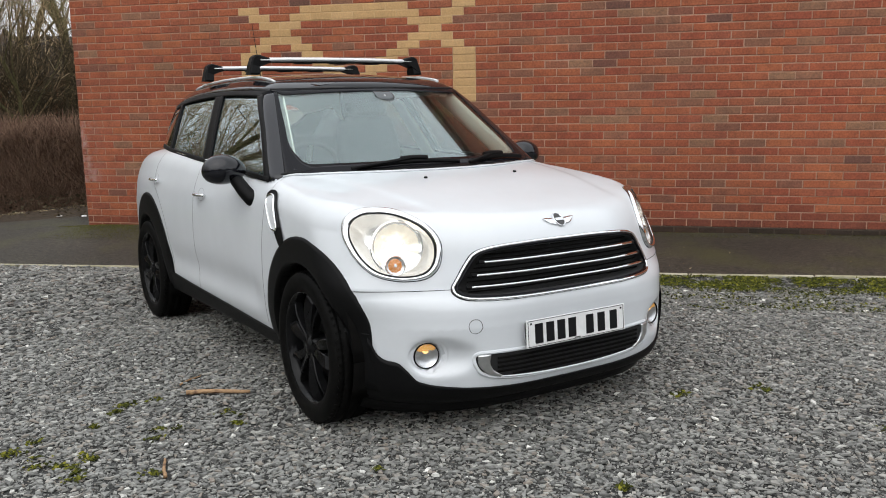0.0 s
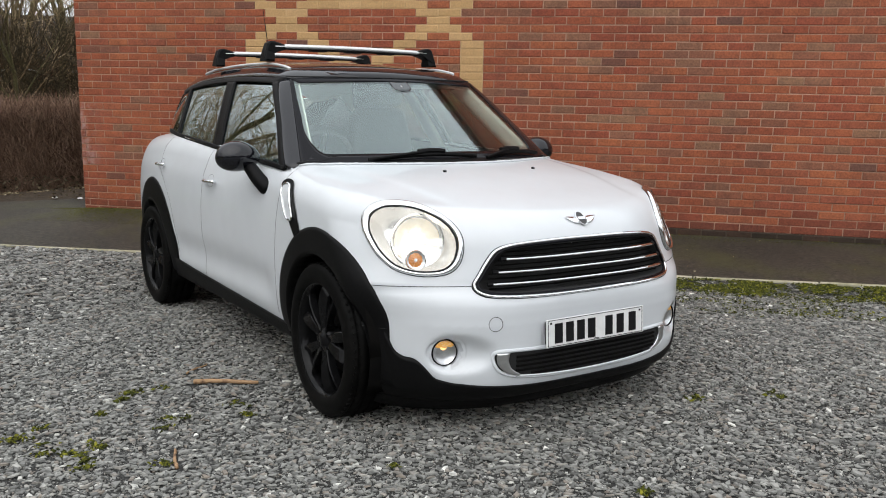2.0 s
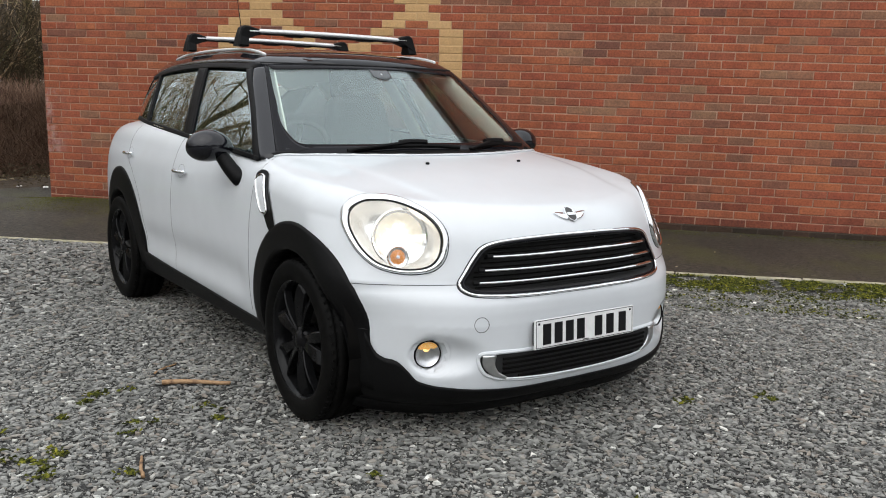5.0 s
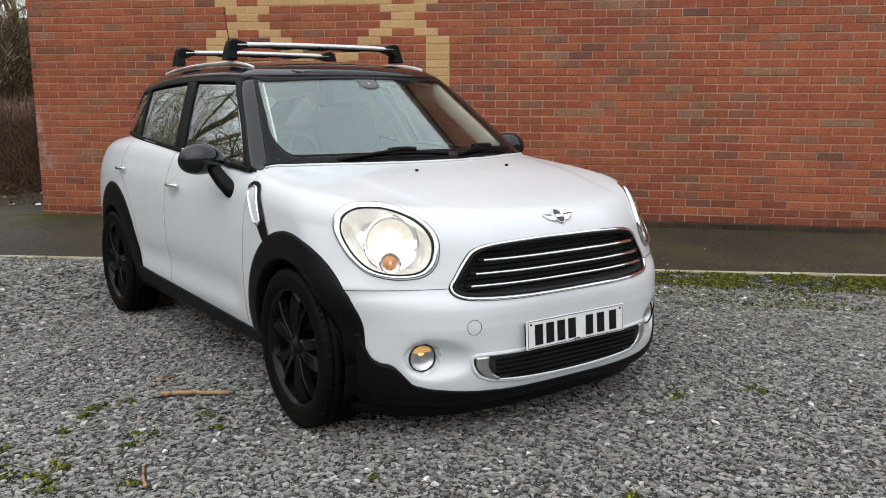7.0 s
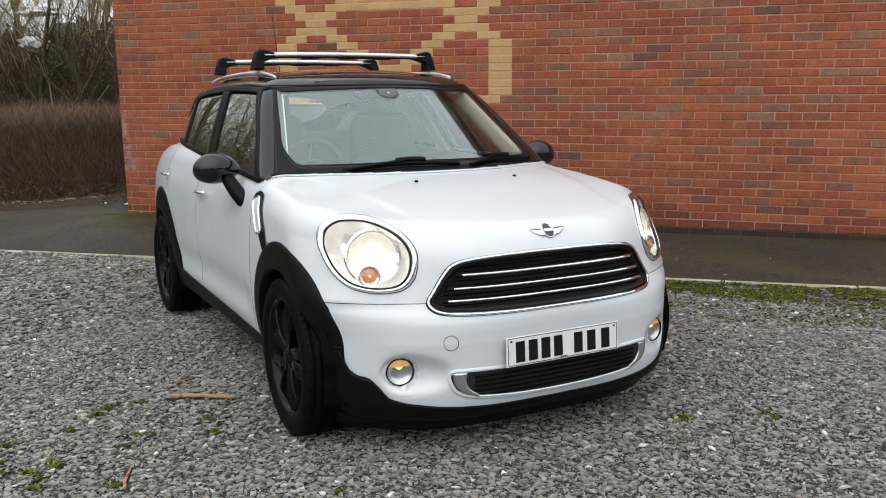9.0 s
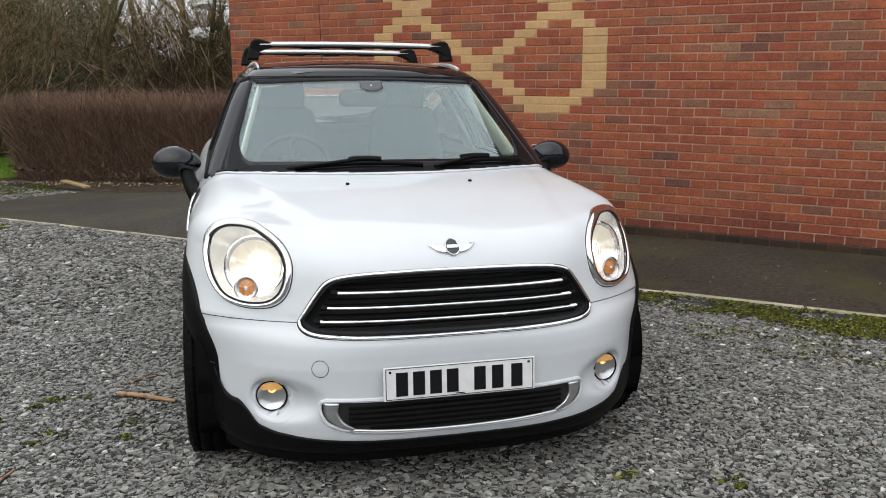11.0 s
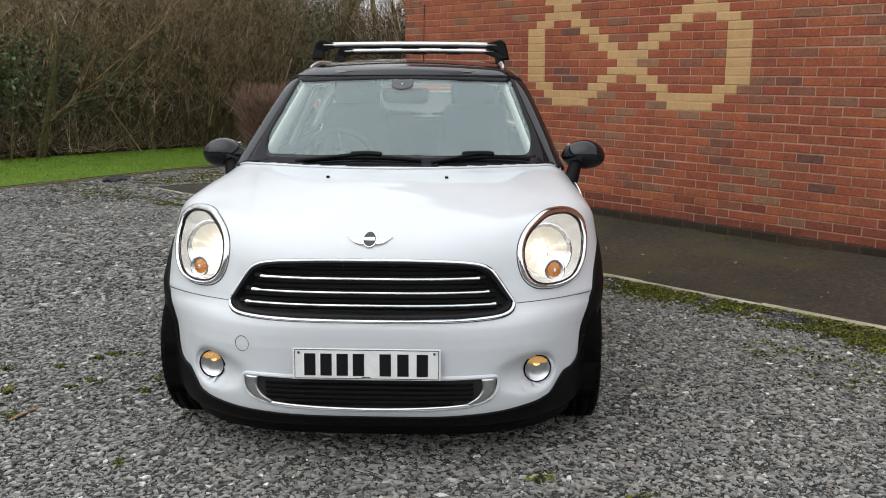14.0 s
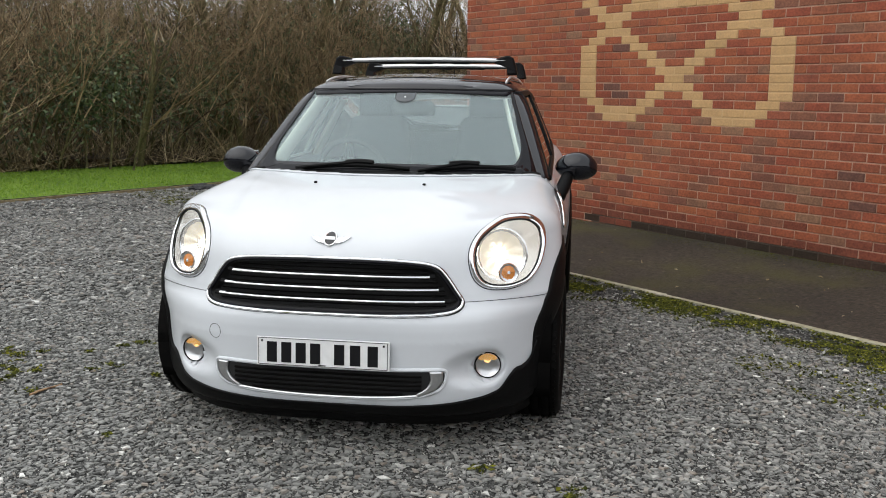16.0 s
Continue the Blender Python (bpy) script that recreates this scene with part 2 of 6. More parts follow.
# bed darkened with the shade between loose stones; stone-toned where few lie
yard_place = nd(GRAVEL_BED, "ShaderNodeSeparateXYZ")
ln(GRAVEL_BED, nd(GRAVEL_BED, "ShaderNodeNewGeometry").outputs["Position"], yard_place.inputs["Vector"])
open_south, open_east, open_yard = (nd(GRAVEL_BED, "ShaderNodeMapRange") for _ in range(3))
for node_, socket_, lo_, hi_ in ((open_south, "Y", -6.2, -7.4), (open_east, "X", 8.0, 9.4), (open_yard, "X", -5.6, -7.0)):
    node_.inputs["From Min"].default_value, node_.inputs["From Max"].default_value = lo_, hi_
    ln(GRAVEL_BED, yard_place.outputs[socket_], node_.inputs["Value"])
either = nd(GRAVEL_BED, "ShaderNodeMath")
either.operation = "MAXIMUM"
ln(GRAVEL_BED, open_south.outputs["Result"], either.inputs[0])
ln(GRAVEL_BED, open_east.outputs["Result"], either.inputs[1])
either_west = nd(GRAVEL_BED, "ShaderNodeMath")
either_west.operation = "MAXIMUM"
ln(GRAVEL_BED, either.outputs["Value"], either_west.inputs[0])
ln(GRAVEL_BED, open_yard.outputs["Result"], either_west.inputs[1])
stone_mean = ramp(GRAVEL_BED, noise_tex(GRAVEL_BED, 75.0).outputs["Fac"], [(0.3, (0.058, 0.058, 0.055)), (0.5, (0.128, 0.128, 0.122)), (0.7, (0.24, 0.24, 0.228))]).outputs["Color"]
ln(GRAVEL_BED, mixc(GRAVEL_BED, either_west.outputs["Value"], bsdf(GRAVEL_BED).inputs["Base Color"].links[0].from_socket, stone_mean), bsdf(GRAVEL_BED).inputs["Base Color"])
TARMAC = ground_material("mossy_tarmac", [(0.34, (0.010, 0.008, 0.006)), (0.46, (0.034, 0.028, 0.020)), (0.6, (0.052, 0.043, 0.031)), (0.72, (0.115, 0.098, 0.075))], 34, 0.50, 0.72)
bsdf(TARMAC).inputs["Roughness"].default_value = 0.7
CONCRETE = grainy("concrete_edging", [(0.3, (0.36, 0.325, 0.245)), (0.7, (0.52, 0.48, 0.38))], 25, 0.9, 0.5, 0.004, (3.0, (0.6, 0.62, 0.5), (1.1, 1.1, 1.1)))
TURF = grainy("turf", [(0.3, (0.10, 0.17, 0.025)), (0.7, (0.17, 0.28, 0.04))], 6, 0.9, 0.6, 0.03, (0.5, (0.7, 0.75, 0.7), (1.15, 1.1, 1.0)))
EARTH = grainy("leaf_litter", [(0.3, (0.02, 0.014, 0.009)), (0.5, (0.05, 0.034, 0.02)), (0.7, (0.10, 0.07, 0.045))], 9, 0.95, 0.8, 0.03)


def island_material(name, stops, rough=0.8, spec=0.3, scale=30.0):
    m = mat(name, stops[0][1], rough, 0.0, spec)
    geo = nd(m, "ShaderNodeNewGeometry")
    c = ramp(m, geo.outputs["Random Per Island"], stops).outputs["Color"]
    n = noise_tex(m, scale, 3.0)
    c = mixc(m, 1.0, c, ramp(m, n.outputs["Fac"], [(0.3, (0.75, 0.75, 0.76)), (0.7, (1.2, 1.2, 1.18))]).outputs["Color"], "MULTIPLY")
    ln(m, c, bsdf(m).inputs["Base Color"])
    return m


STONE = island_material("slate_chippings", [(0.0, (0.088, 0.088, 0.083)), (0.15, (0.156, 0.156, 0.147)), (0.45, (0.222, 0.223, 0.209)), (0.75, (0.285, 0.283, 0.263)), (0.84, (0.233, 0.200, 0.167)), (0.93, (0.332, 0.328, 0.304)), (0.985, (0.414, 0.410, 0.380)), (1.0, (0.712, 0.705, 0.659))], 0.6, 0.4)
MOSS = island_material("moss", [(0.0, (0.020, 0.024, 0.008)), (0.45, (0.050, 0.056, 0.012)), (0.82, (0.115, 0.118, 0.018)), (1.0, (0.21, 0.20, 0.028))], 0.95, 0.1)
PATH_MOSS = island_material("thin_moss_film", [(0.0, (0.040, 0.040, 0.014)), (0.6, (0.085, 0.086, 0.020)), (1.0, (0.15, 0.147, 0.028))], 0.95, 0.1)
BLADE = island_material("grass_blades", [(0.0, (0.12, 0.22, 0.022)), (0.5, (0.18, 0.30, 0.030)), (1.0, (0.25, 0.37, 0.045))], 0.7, 0.2)
BARK = grainy("bark", [(0.3, (0.062, 0.056, 0.025)), (0.7, (0.20, 0.172, 0.082))], 14, 0.9, 0.7, 0.01, (1.0, (0.75, 0.8, 0.7), (1.1, 1.1, 1.0)))
TWIG = island_material("bare_twigs", [(0.0, (0.036, 0.026, 0.016)), (0.45, (0.168, 0.126, 0.070)), (0.8, (0.432, 0.336, 0.198)), (1.0, (0.672, 0.552, 0.360))], 0.9, 0.2)
SHRUB_TWIG = island_material("shrub_twigs", [(0.0, (0.042, 0.029, 0.017)), (0.45, (0.172, 0.119, 0.067)), (0.8, (0.378, 0.272, 0.155)), (1.0, (0.64, 0.495, 0.31))], 0.9, 0.2)
PALE_TWIG = island_material("pale_stems", [(0.0, (0.16, 0.12, 0.07)), (0.6, (0.30, 0.24, 0.15)), (1.0, (0.46, 0.40, 0.28))], 0.9, 0.2)
HEDGE_TWIG = island_material("hedge_twigs", [(0.0, (0.085, 0.051, 0.035)), (0.5, (0.20, 0.125, 0.088)), (1.0, (0.37, 0.25, 0.18))], 0.9, 0.2)
# shade inside the thickets and under the hedge is put into this brown
SHADED_TWIG = island_material("shaded_twigs", [(0.0, (0.03, 0.023, 0.014)), (0.6, (0.06, 0.047, 0.028)), (1.0, (0.11, 0.085, 0.05))], 0.9, 0.1)
LEAF = island_material("evergreen_leaves", [(0.0, (0.03, 0.05, 0.018)), (0.6, (0.085, 0.125, 0.045)), (1.0, (0.20, 0.24, 0.11))], 0.45, 0.5)
WOOD = grainy("stripped_wood", [(0.3, (0.20, 0.11, 0.06)), (0.5, (0.38, 0.24, 0.13)), (0.7, (0.10, 0.05, 0.03))], 18, 0.8, 0.4, 0.002)
EDGE_WOOD = grainy("weathered_board", [(0.3, (0.13, 0.10, 0.055)), (0.7, (0.26, 0.21, 0.12))], 18, 0.9, 0.4, 0.003)
PALE_BOARD = grainy("pale_timber", [(0.3, (0.36, 0.27, 0.13)), (0.7, (0.55, 0.43, 0.22))], 18, 0.8, 0.4, 0.002)
FAR_WOOD = grainy("distant_wood", [(0.3, (0.022, 0.018, 0.012)), (0.5, (0.05, 0.042, 0.028)), (0.7, (0.11, 0.09, 0.062))], 1.6, 1.0, 0.0)
ROOF_FAR = grainy("far_roof_tiles", [(0.3, (0.07, 0.06, 0.055)), (0.7, (0.11, 0.095, 0.085))], 4, 0.9, 0.4, 0.02)
BAG = mat("white_polythene", (0.80, 0.80, 0.80), 0.4)
BAG_BLACK = grainy("black_polythene", [(0.3, (0.012, 0.012, 0.012)), (0.7, (0.03, 0.03, 0.03))], 10, 0.4, 0.3, 0.01)


# ---------------------------------------------------------------- building helpers
def mesh_of(name, verts, faces, material, smooth=False):
    me = bpy.data.meshes.new(name)
    me.from_pydata([tuple(v) for v in verts], [], [tuple(q) for q in faces])
    me.materials.append(material)
    if smooth:
        me.shade_smooth()
    me.update()
    return me


def part(name, data, material=None, parent=None, label="", smooth=False):
    """Links a bmesh or (verts, faces) as one mesh object, under a thing or a part if one is given."""
    if isinstance(data, tuple):
        me = mesh_of(name, data[0], data[1], material, smooth)
    elif isinstance(data, bpy.types.Mesh):
        me = data
    else:
        me = bpy.data.meshes.new(name)
        data.normal_update()
        data.to_mesh(me)
        data.free()
        me.materials.append(material)
        if smooth:
            me.shade_smooth()
    ob = new(name, me)
    if parent is not None:
        ob.parent = parent
    if label:
        ob["label"] = label
    return ob


def box_bm(sx, sy, sz, centre=(0, 0, 0), bevel=0.0, seg=2):
    bm = bmesh.new()
    bmesh.ops.create_cube(bm, size=1.0, matrix=Matrix.LocRotScale(centre, None, (sx, sy, sz)))
    if bevel:
        bmesh.ops.bevel(bm, geom=bm.edges[:], offset=bevel, segments=seg, affect="EDGES", profile=0.5)
    return bm


def tube(points, radius, sides=8, closed=False, taper=None, flat=1.0):
    """A tube along a line of points; flat squashes it along z."""
    pts = np.array(points, float)
    n = len(pts)
    tang = np.roll(pts, -1, 0) - np.roll(pts, 1, 0) if closed else np.gradient(pts, axis=0)
    tang /= np.linalg.norm(tang, axis=1)[:, None] + 1e-9
    verts, faces = [], []
    up = np.array([0.0, 0.0, 1.0]) if abs(tang[0][2]) < 0.9 else np.array([0.0, 1.0, 0.0])
    a = np.cross(tang[0], up)
    for i in range(n):
        a = a - tang[i] * (a @ tang[i])
        a /= np.linalg.norm(a) + 1e-9
        b = np.cross(tang[i], a)
        r = radius if taper is None else radius * (1 + (taper - 1) * i / (n - 1))
        for k in range(sides):
            w = 2 * math.pi * k / sides
            verts.append(pts[i] + r * (math.cos(w) * a + flat * math.sin(w) * b))
    for i in range(n if closed else n - 1):
        j = (i + 1) % n
        for k in range(sides):
            l = (k + 1) % sides
            faces.append((i * sides + k, i * sides + l, j * sides + l, j * sides + k))
    if not closed:
        faces.append(tuple(range(sides - 1, -1, -1)))
        faces.append(tuple((n - 1) * sides + k for k in range(sides)))
    return verts, faces


def join(*pieces):
    verts, faces = [], []
    for v, q in pieces:
        o = len(verts)
        verts.extend(v)
        faces.extend(tuple(i + o for i in f) for f in q)
    return verts, faces


# ---------------------------------------------------------------- ground
def gravel_z(x, y):
    return 0.0173 * np.clip(x, -14, 16) - 0.0267 * np.clip(y, -14, 2.5) - 0.225


KERB_Y = -1.62


def base_z(x):
    return -0.03 + 0.006 * np.clip(x, -6, 12)


def path_z(x, y):
    k = np.clip((y - KERB_Y) / -KERB_Y, 0, 1)
    z = gravel_z(x, KERB_Y) * (1 - k) + base_z(x) * k
    w = np.clip(-(x - 0.2) / 3.4, 0, 1)
    return z * (1 - w) + (gravel_z(x, y) + 0.012) * w


def sheet(xs, ys, height):
    gx, gy = np.meshgrid(xs, ys, indexing="ij")
    gz = height(gx, gy)
    verts = np.stack([gx, gy, gz], -1).reshape(-1, 3)
    m = len(ys)
    faces = [(i * m + j, (i + 1) * m + j, (i + 1) * m + j + 1, i * m + j + 1) for i in range(len(xs) - 1) for j in range(m - 1)]
    return verts, faces


def axis(a, b, step, far):
    """Close steps from a to b, then widening ones out to far on both sides."""
    out, d = list(np.arange(a, b + 1e-6, step)), step
    lo, hi = a, b
    while hi < far:
        d *= 1.7
        lo, hi = lo - d, hi + d
        out = [lo] + out + [hi]
    return np.array(out)


TYRES = ((4.815, -5.11), (5.91, -3.98), (2.95, -3.31), (4.04, -2.18))


def ground_height(x, y):
    z = gravel_z(x, y)
    near = (np.abs(x) < 12) & (np.abs(y + 4) < 9)
    bumpy = 0.010 * np.sin(2.1 * x + 0.7 * y) * np.sin(1.7 * y - 0.4 * x) + 0.006 * np.sin(5.3 * x - 2.2 * y)
    under = np.where((y > KERB_Y + 0.02) & (y < 40) & (x > -3.4), -0.12, 0.0)
    dip = 0.0
    for wx, wy in TYRES:
        dip = dip - 0.016 * np.exp(-(((x - wx) ** 2 + (y - wy) ** 2) / 0.42**2) ** 2)
    return z + np.where(near & (y < KERB_Y - 0.15), bumpy, 0.0) + under + dip


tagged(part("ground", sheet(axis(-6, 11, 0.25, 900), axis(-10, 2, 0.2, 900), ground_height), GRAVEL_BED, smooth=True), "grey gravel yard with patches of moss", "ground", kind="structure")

# tarmac path along the wall
px, py = np.arange(-4.1, 14.01, 0.3), np.concatenate([np.linspace(KERB_Y + 0.05, 0.0, 8), [0.4, 0.8, 1.2]])
pv, pf = sheet(px, py, lambda x, y: path_z(x, y) + 0.006 * np.sin(3 * x) * np.sin(4 * y + x))
pv[:, 0] = np.maximum(pv[:, 0], -3.62 - 0.17 * (pv[:, 1] + 1.2))
pv[:, 2] = np.where(pv[:, 0] < -3.3, gravel_z(pv[:, 0], pv[:, 1]) + 0.012, pv[:, 2])
tagged(part("path", (pv, pf), TARMAC, smooth=True), "damp dark tarmac path with green moss along the wall foot", "path", kind="structure")
qv, qf = sheet(np.arange(-5.9, 0.3, 0.4), np.arange(0.9, 16, 0.5), lambda x, y: path_z(x, np.minimum(y, 4.0)) + 0.012 + 0.004 * np.sin(3 * x + y) - 0.010 * (y < 1.0))
tagged(part("hedge_bottom_ground", (qv, qf), EARTH, smooth=True), "bare earth with leaf litter under the hedge", "ground", kind="structure")

# concrete edging, one length after another
kerb = tagged(new("kerb"), "flush pale concrete edging between gravel and path", "kerb", kind="structure")
rk = random.Random(4)
x = -3.62
while x < 13.5:
    length = 0.915
    b = box_bm(length - 0.008, 0.048, 0.16, bevel=0.008)
    for v in b.verts:
        v.co.z += rk.uniform(-0.002, 0.002)
    k = part("edging_stone", b, CONCRETE, kerb)
    k.matrix_world = pose(x + length / 2, KERB_Y + rk.uniform(-0.004, 0.004), gravel_z(x + length / 2, KERB_Y) - 0.064 + rk.uniform(-0.003, 0.003), 0, -0.99, rk.uniform(-0.2, 0.2))
    x += length

# lawn bank beyond the yard, with its timber edge
def lawn_x(y):
    return -5.67 - 0.38 * (np.clip(y, -14, 3) + 1.0)


def shear(y):
    return 1.0 - 0.30 * (np.clip(y, -14, 4) + 1.0)


def lawn_z(x, y):
    return gravel_z(x, y) + 0.05 + np.clip((lawn_x(y) - x) * 0.03, 0, 0.10)


lv, lf = sheet(np.linspace(0, 1, 15), np.arange(-14, 4.6, 0.4), lambda x, y: 0 * x)
lv[:, 0] = lawn_x(lv[:, 1]) * (1 - lv[:, 0]) + (-9.9 + shear(lv[:, 1])) * lv[:, 0]
lv[:, 2] = lawn_z(lv[:, 0], lv[:, 1])
lf = [tuple(reversed(q)) for q in lf]
tagged(part("lawn", (lv, lf), TURF, smooth=True), "strip of mown green lawn beyond the gravel", "lawn", kind="structure")
edge = tagged(new("lawn_edging"), "weathered timber edging of the lawn", "edging", kind="structure")
for i in range(11):
    y0 = -12.6 + i * 1.5
    b = part("edging_board", box_bm(0.04, 1.60, 0.12, bevel=0.006), EDGE_WOOD, edge)
    b.matrix_world = pose(float(lawn_x(y0 + 0.75)) + 0.03, y0 + 0.75, float(gravel_z(lawn_x(y0 + 0.75), y0 + 0.75)) - 0.018, -1.53, 0, 20.8)
rng = np.random.default_rng(11)


def scatter_tris(pos, length, width, lean, rg):
    """Thin upright blades at the given places, as one mesh of loose triangles."""
    n = len(pos)
    a = rg.uniform(0, 2 * np.pi, n)
    side = np.stack([np.cos(a), np.sin(a), np.zeros(n)], -1) * (width * rg.uniform(0.6, 1.4, n))[:, None]
    tip = np.stack([rg.normal(0, lean, n), rg.normal(0, lean, n), np.ones(n)], -1) * (length * rg.uniform(0.5, 1.3, n))[:, None]
    v = np.stack([pos - side, pos + side, pos + tip], 1).reshape(-1, 3)
    return v, np.arange(3 * n).reshape(-1, 3)


gp = np.stack([rng.uniform(0.005, 0.98, 45000), rng.uniform(-10, 3.4, 45000), np.zeros(45000)], -1)
gp[:, 0] = lawn_x(gp[:, 1]) * (1 - gp[:, 0]) + (-9.9 + shear(gp[:, 1])) * gp[:, 0]
gp[:, 2] = lawn_z(gp[:, 0], gp[:, 1])
tagged(part("grass", scatter_tris(gp, 0.030, 0.006, 0.5, rng), BLADE), "short green winter grass", "grass", kind="stuff")

fv, ff = sheet(np.arange(-46, -9.6, 1.2), np.arange(-40, 50, 1.5), lambda x, y: gravel_z(x, y) + 0.2 + 0.09 * np.clip(-9.8 - x, 0, 30) + 0.15 * np.sin(x * 0.9 + y * 0.6))
fv[:, 0] += shear(fv[:, 1])
tagged(part("wood_floor", (fv, ff), EARTH, smooth=True), "dark woodland floor covered with dead leaves", "ground", kind="structure")


# gravel chippings
def stones(pos, size, rg):
    """Flattish broken chips: a squashed, twisted octahedron for each."""
    n = len(pos)
    base = np.array([(1, 0, 0), (0, 1, 0), (-1, 0, 0), (0, -1, 0), (0.15, 0.1, 1), (0, 0, -1)], float)
    v = base[None] * np.stack([size * rg.uniform(0.6, 1.35, n), size * rg.uniform(0.5, 1.0, n), size * rg.uniform(0.25, 0.6, n)], -1)[:, None]
    v = v + rg.normal(0, 0.22, (n, 6, 3)) * size[:, None, None] * np.array([1, 1, 0.5])
    a, t = rg.uniform(0, 2 * np.pi, n), rg.normal(0, 0.5, n)
    ct, st = np.cos(t)[:, None], np.sin(t)[:, None]
    v = np.stack([v[..., 0] * ct - v[..., 2] * st, v[..., 1], v[..., 0] * st + v[..., 2] * ct], -1)
    ca, sa = np.cos(a)[:, None], np.sin(a)[:, None]
    v = np.stack([v[..., 0] * ca - v[..., 1] * sa, v[..., 0] * sa + v[..., 1] * ca, v[..., 2]], -1)
    v += pos[:, None]
    v = v[:, :5]
    tri = np.array([(0, 1, 4), (1, 2, 4), (2, 3, 4), (3, 0, 4)])
    return v.reshape(-1, 3), (tri[None] + 5 * np.arange(n)[:, None, None]).reshape(-1, 3)


def plates(pos, size, rg):
    """Flat broken slate: a low prism with four or three uneven corners, slightly tilted."""
    n = len(pos)
    out_v, out_f, o = [], [], 0
    for k, sel in ((4, np.arange(n) % 5 < 3), (3, np.arange(n) % 5 >= 3)):
        p, sz = pos[sel], size[sel]
        m = len(p)
        w = 2 * np.pi * (np.arange(k)[None] + rg.uniform(-0.28, 0.28, (m, k))) / k
        rad = sz[:, None] * rg.uniform(0.75, 1.2, (m, k)) * (1.0 if k == 4 else 1.15)
        long = rg.uniform(1.0, 1.75, m)[:, None]
        x, y = rad * np.cos(w) * long, rad * np.sin(w) / long**0.5
        h = (sz * rg.uniform(0.12, 0.34, m))[:, None]
        low = np.stack([x * 1.04, y * 1.04, -h + 0 * x], -1)
        high = np.stack([x * 0.93, y * 0.93, h * rg.uniform(0.5, 1.2, (m, k))], -1)
        v = np.concatenate([low, high], 1)
        a, t, t2 = rg.uniform(0, 2 * np.pi, m), rg.normal(0, 0.13, m), rg.normal(0, 0.13, m)
        ct, st = np.cos(t)[:, None], np.sin(t)[:, None]
        v = np.stack([v[..., 0] * ct - v[..., 2] * st, v[..., 1], v[..., 0] * st + v[..., 2] * ct + v[..., 1] * t2[:, None]], -1)
        ca, sa = np.cos(a)[:, None], np.sin(a)[:, None]
        v = np.stack([v[..., 0] * ca - v[..., 1] * sa, v[..., 0] * sa + v[..., 1] * ca, v[..., 2]], -1) + p[:, None]
        f = [tuple(range(k, 2 * k))] + [(i, (i + 1) % k, k + (i + 1) % k, k + i) for i in range(k)]
        base = o + 2 * k * np.arange(m)
        for q in f:
            out_f.extend((base[:, None] + np.array(q)[None]).tolist())
        out_v.append(v.reshape(-1, 3))
        o += 2 * k * m
    return np.concatenate(out_v), out_f


STICKS = (((4.048, -4.978), (4.332, -4.884)), ((4.465, -5.847), (4.360, -5.691)), ((3.93, -4.83), (3.95, -4.67)))


def clear_of_sticks(p):
    """Places that do not lie on one of the fallen sticks."""
    ok = np.ones(len(p), bool)
    for a, b in STICKS:
        a, b = np.array(a), np.array(b)
        t = np.clip(((p[:, :2] - a) @ (b - a)) / ((b - a) @ (b - a)), -0.05, 1.05)
        ok &= np.linalg.norm(p[:, :2] - a - t[:, None] * (b - a), axis=1) > 0.016
    return ok


def mossy(x, y):
    """How far moss has grown over the gravel along the edging, 0 to 1."""
    wave = 0.11 * np.sin(1.9 * x + 0.6) + 0.07 * np.sin(5.1 * x) + 0.04 * np.sin(13.0 * x + 1.0)
    wide = -0.16 + 0.78 * np.clip((x - 2.4) / 2.0, 0, 1)
    return np.clip((y - (KERB_Y - wide - wave)) / 0.30, 0, 1) * (x > 0.6)


def stone_field(n, x0, x1, y0, y1, smin, smax):
    p = np.stack([rng.uniform(x0, x1, n), rng.uniform(y0, y1, n), np.zeros(n)], -1)
    p = p[(p[:, 1] < KERB_Y - 0.02) | (p[:, 0] < -3.8)]
    p = p[p[:, 0] > lawn_x(p[:, 1]) + 0.04]
    p = p[rng.uniform(0, 1, len(p)) > 0.82 * mossy(p[:, 0], p[:, 1])]
    p = p[clear_of_sticks(p)]
    s = smin + (smax - smin) * rng.power(0.45, len(p))
    p[:, 2] = ground_height(p[:, 0], p[:, 1]) + s * rng.uniform(-0.1, 0.9, len(p))
    return p, s


NEAR_A, NEAR_S = stone_field(160000, 2.6, 8.4, -6.9, KERB_Y, 0.0042, 0.0150)
MID_A, MID_S = stone_field(32000, -2.5, 2.7, -7.0, KERB_Y, 0.007, 0.018)
EAST_A, EAST_S = stone_field(16000, 8.3, 11.0, -7.0, KERB_Y, 0.009, 0.021)
OUT_A, OUT_S = stone_field(46000, -6.0, 2.7, -7.0, 0.7, 0.011, 0.026)
FINE_A, FINE_S = stone_field(110000, 2.8, 8.0, -6.6, KERB_Y, 0.0028, 0.0062)
SOUTH_A, SOUTH_S = stone_field(14000, 1.0, 10.0, -10.0, -6.8, 0.012, 0.028)
tagged(part("gravel", plates(np.concatenate([NEAR_A, MID_A, OUT_A]), np.concatenate([NEAR_S, MID_S, OUT_S]), rng), STONE), "loose grey slate chippings", "gravel", kind="stuff")
tagged(part("gravel", stones(np.concatenate([FINE_A, SOUTH_A, EAST_A]), np.concatenate([FINE_S, SOUTH_S, EAST_S]), rng), STONE), "loose grey slate chippings", "gravel", kind="stuff")

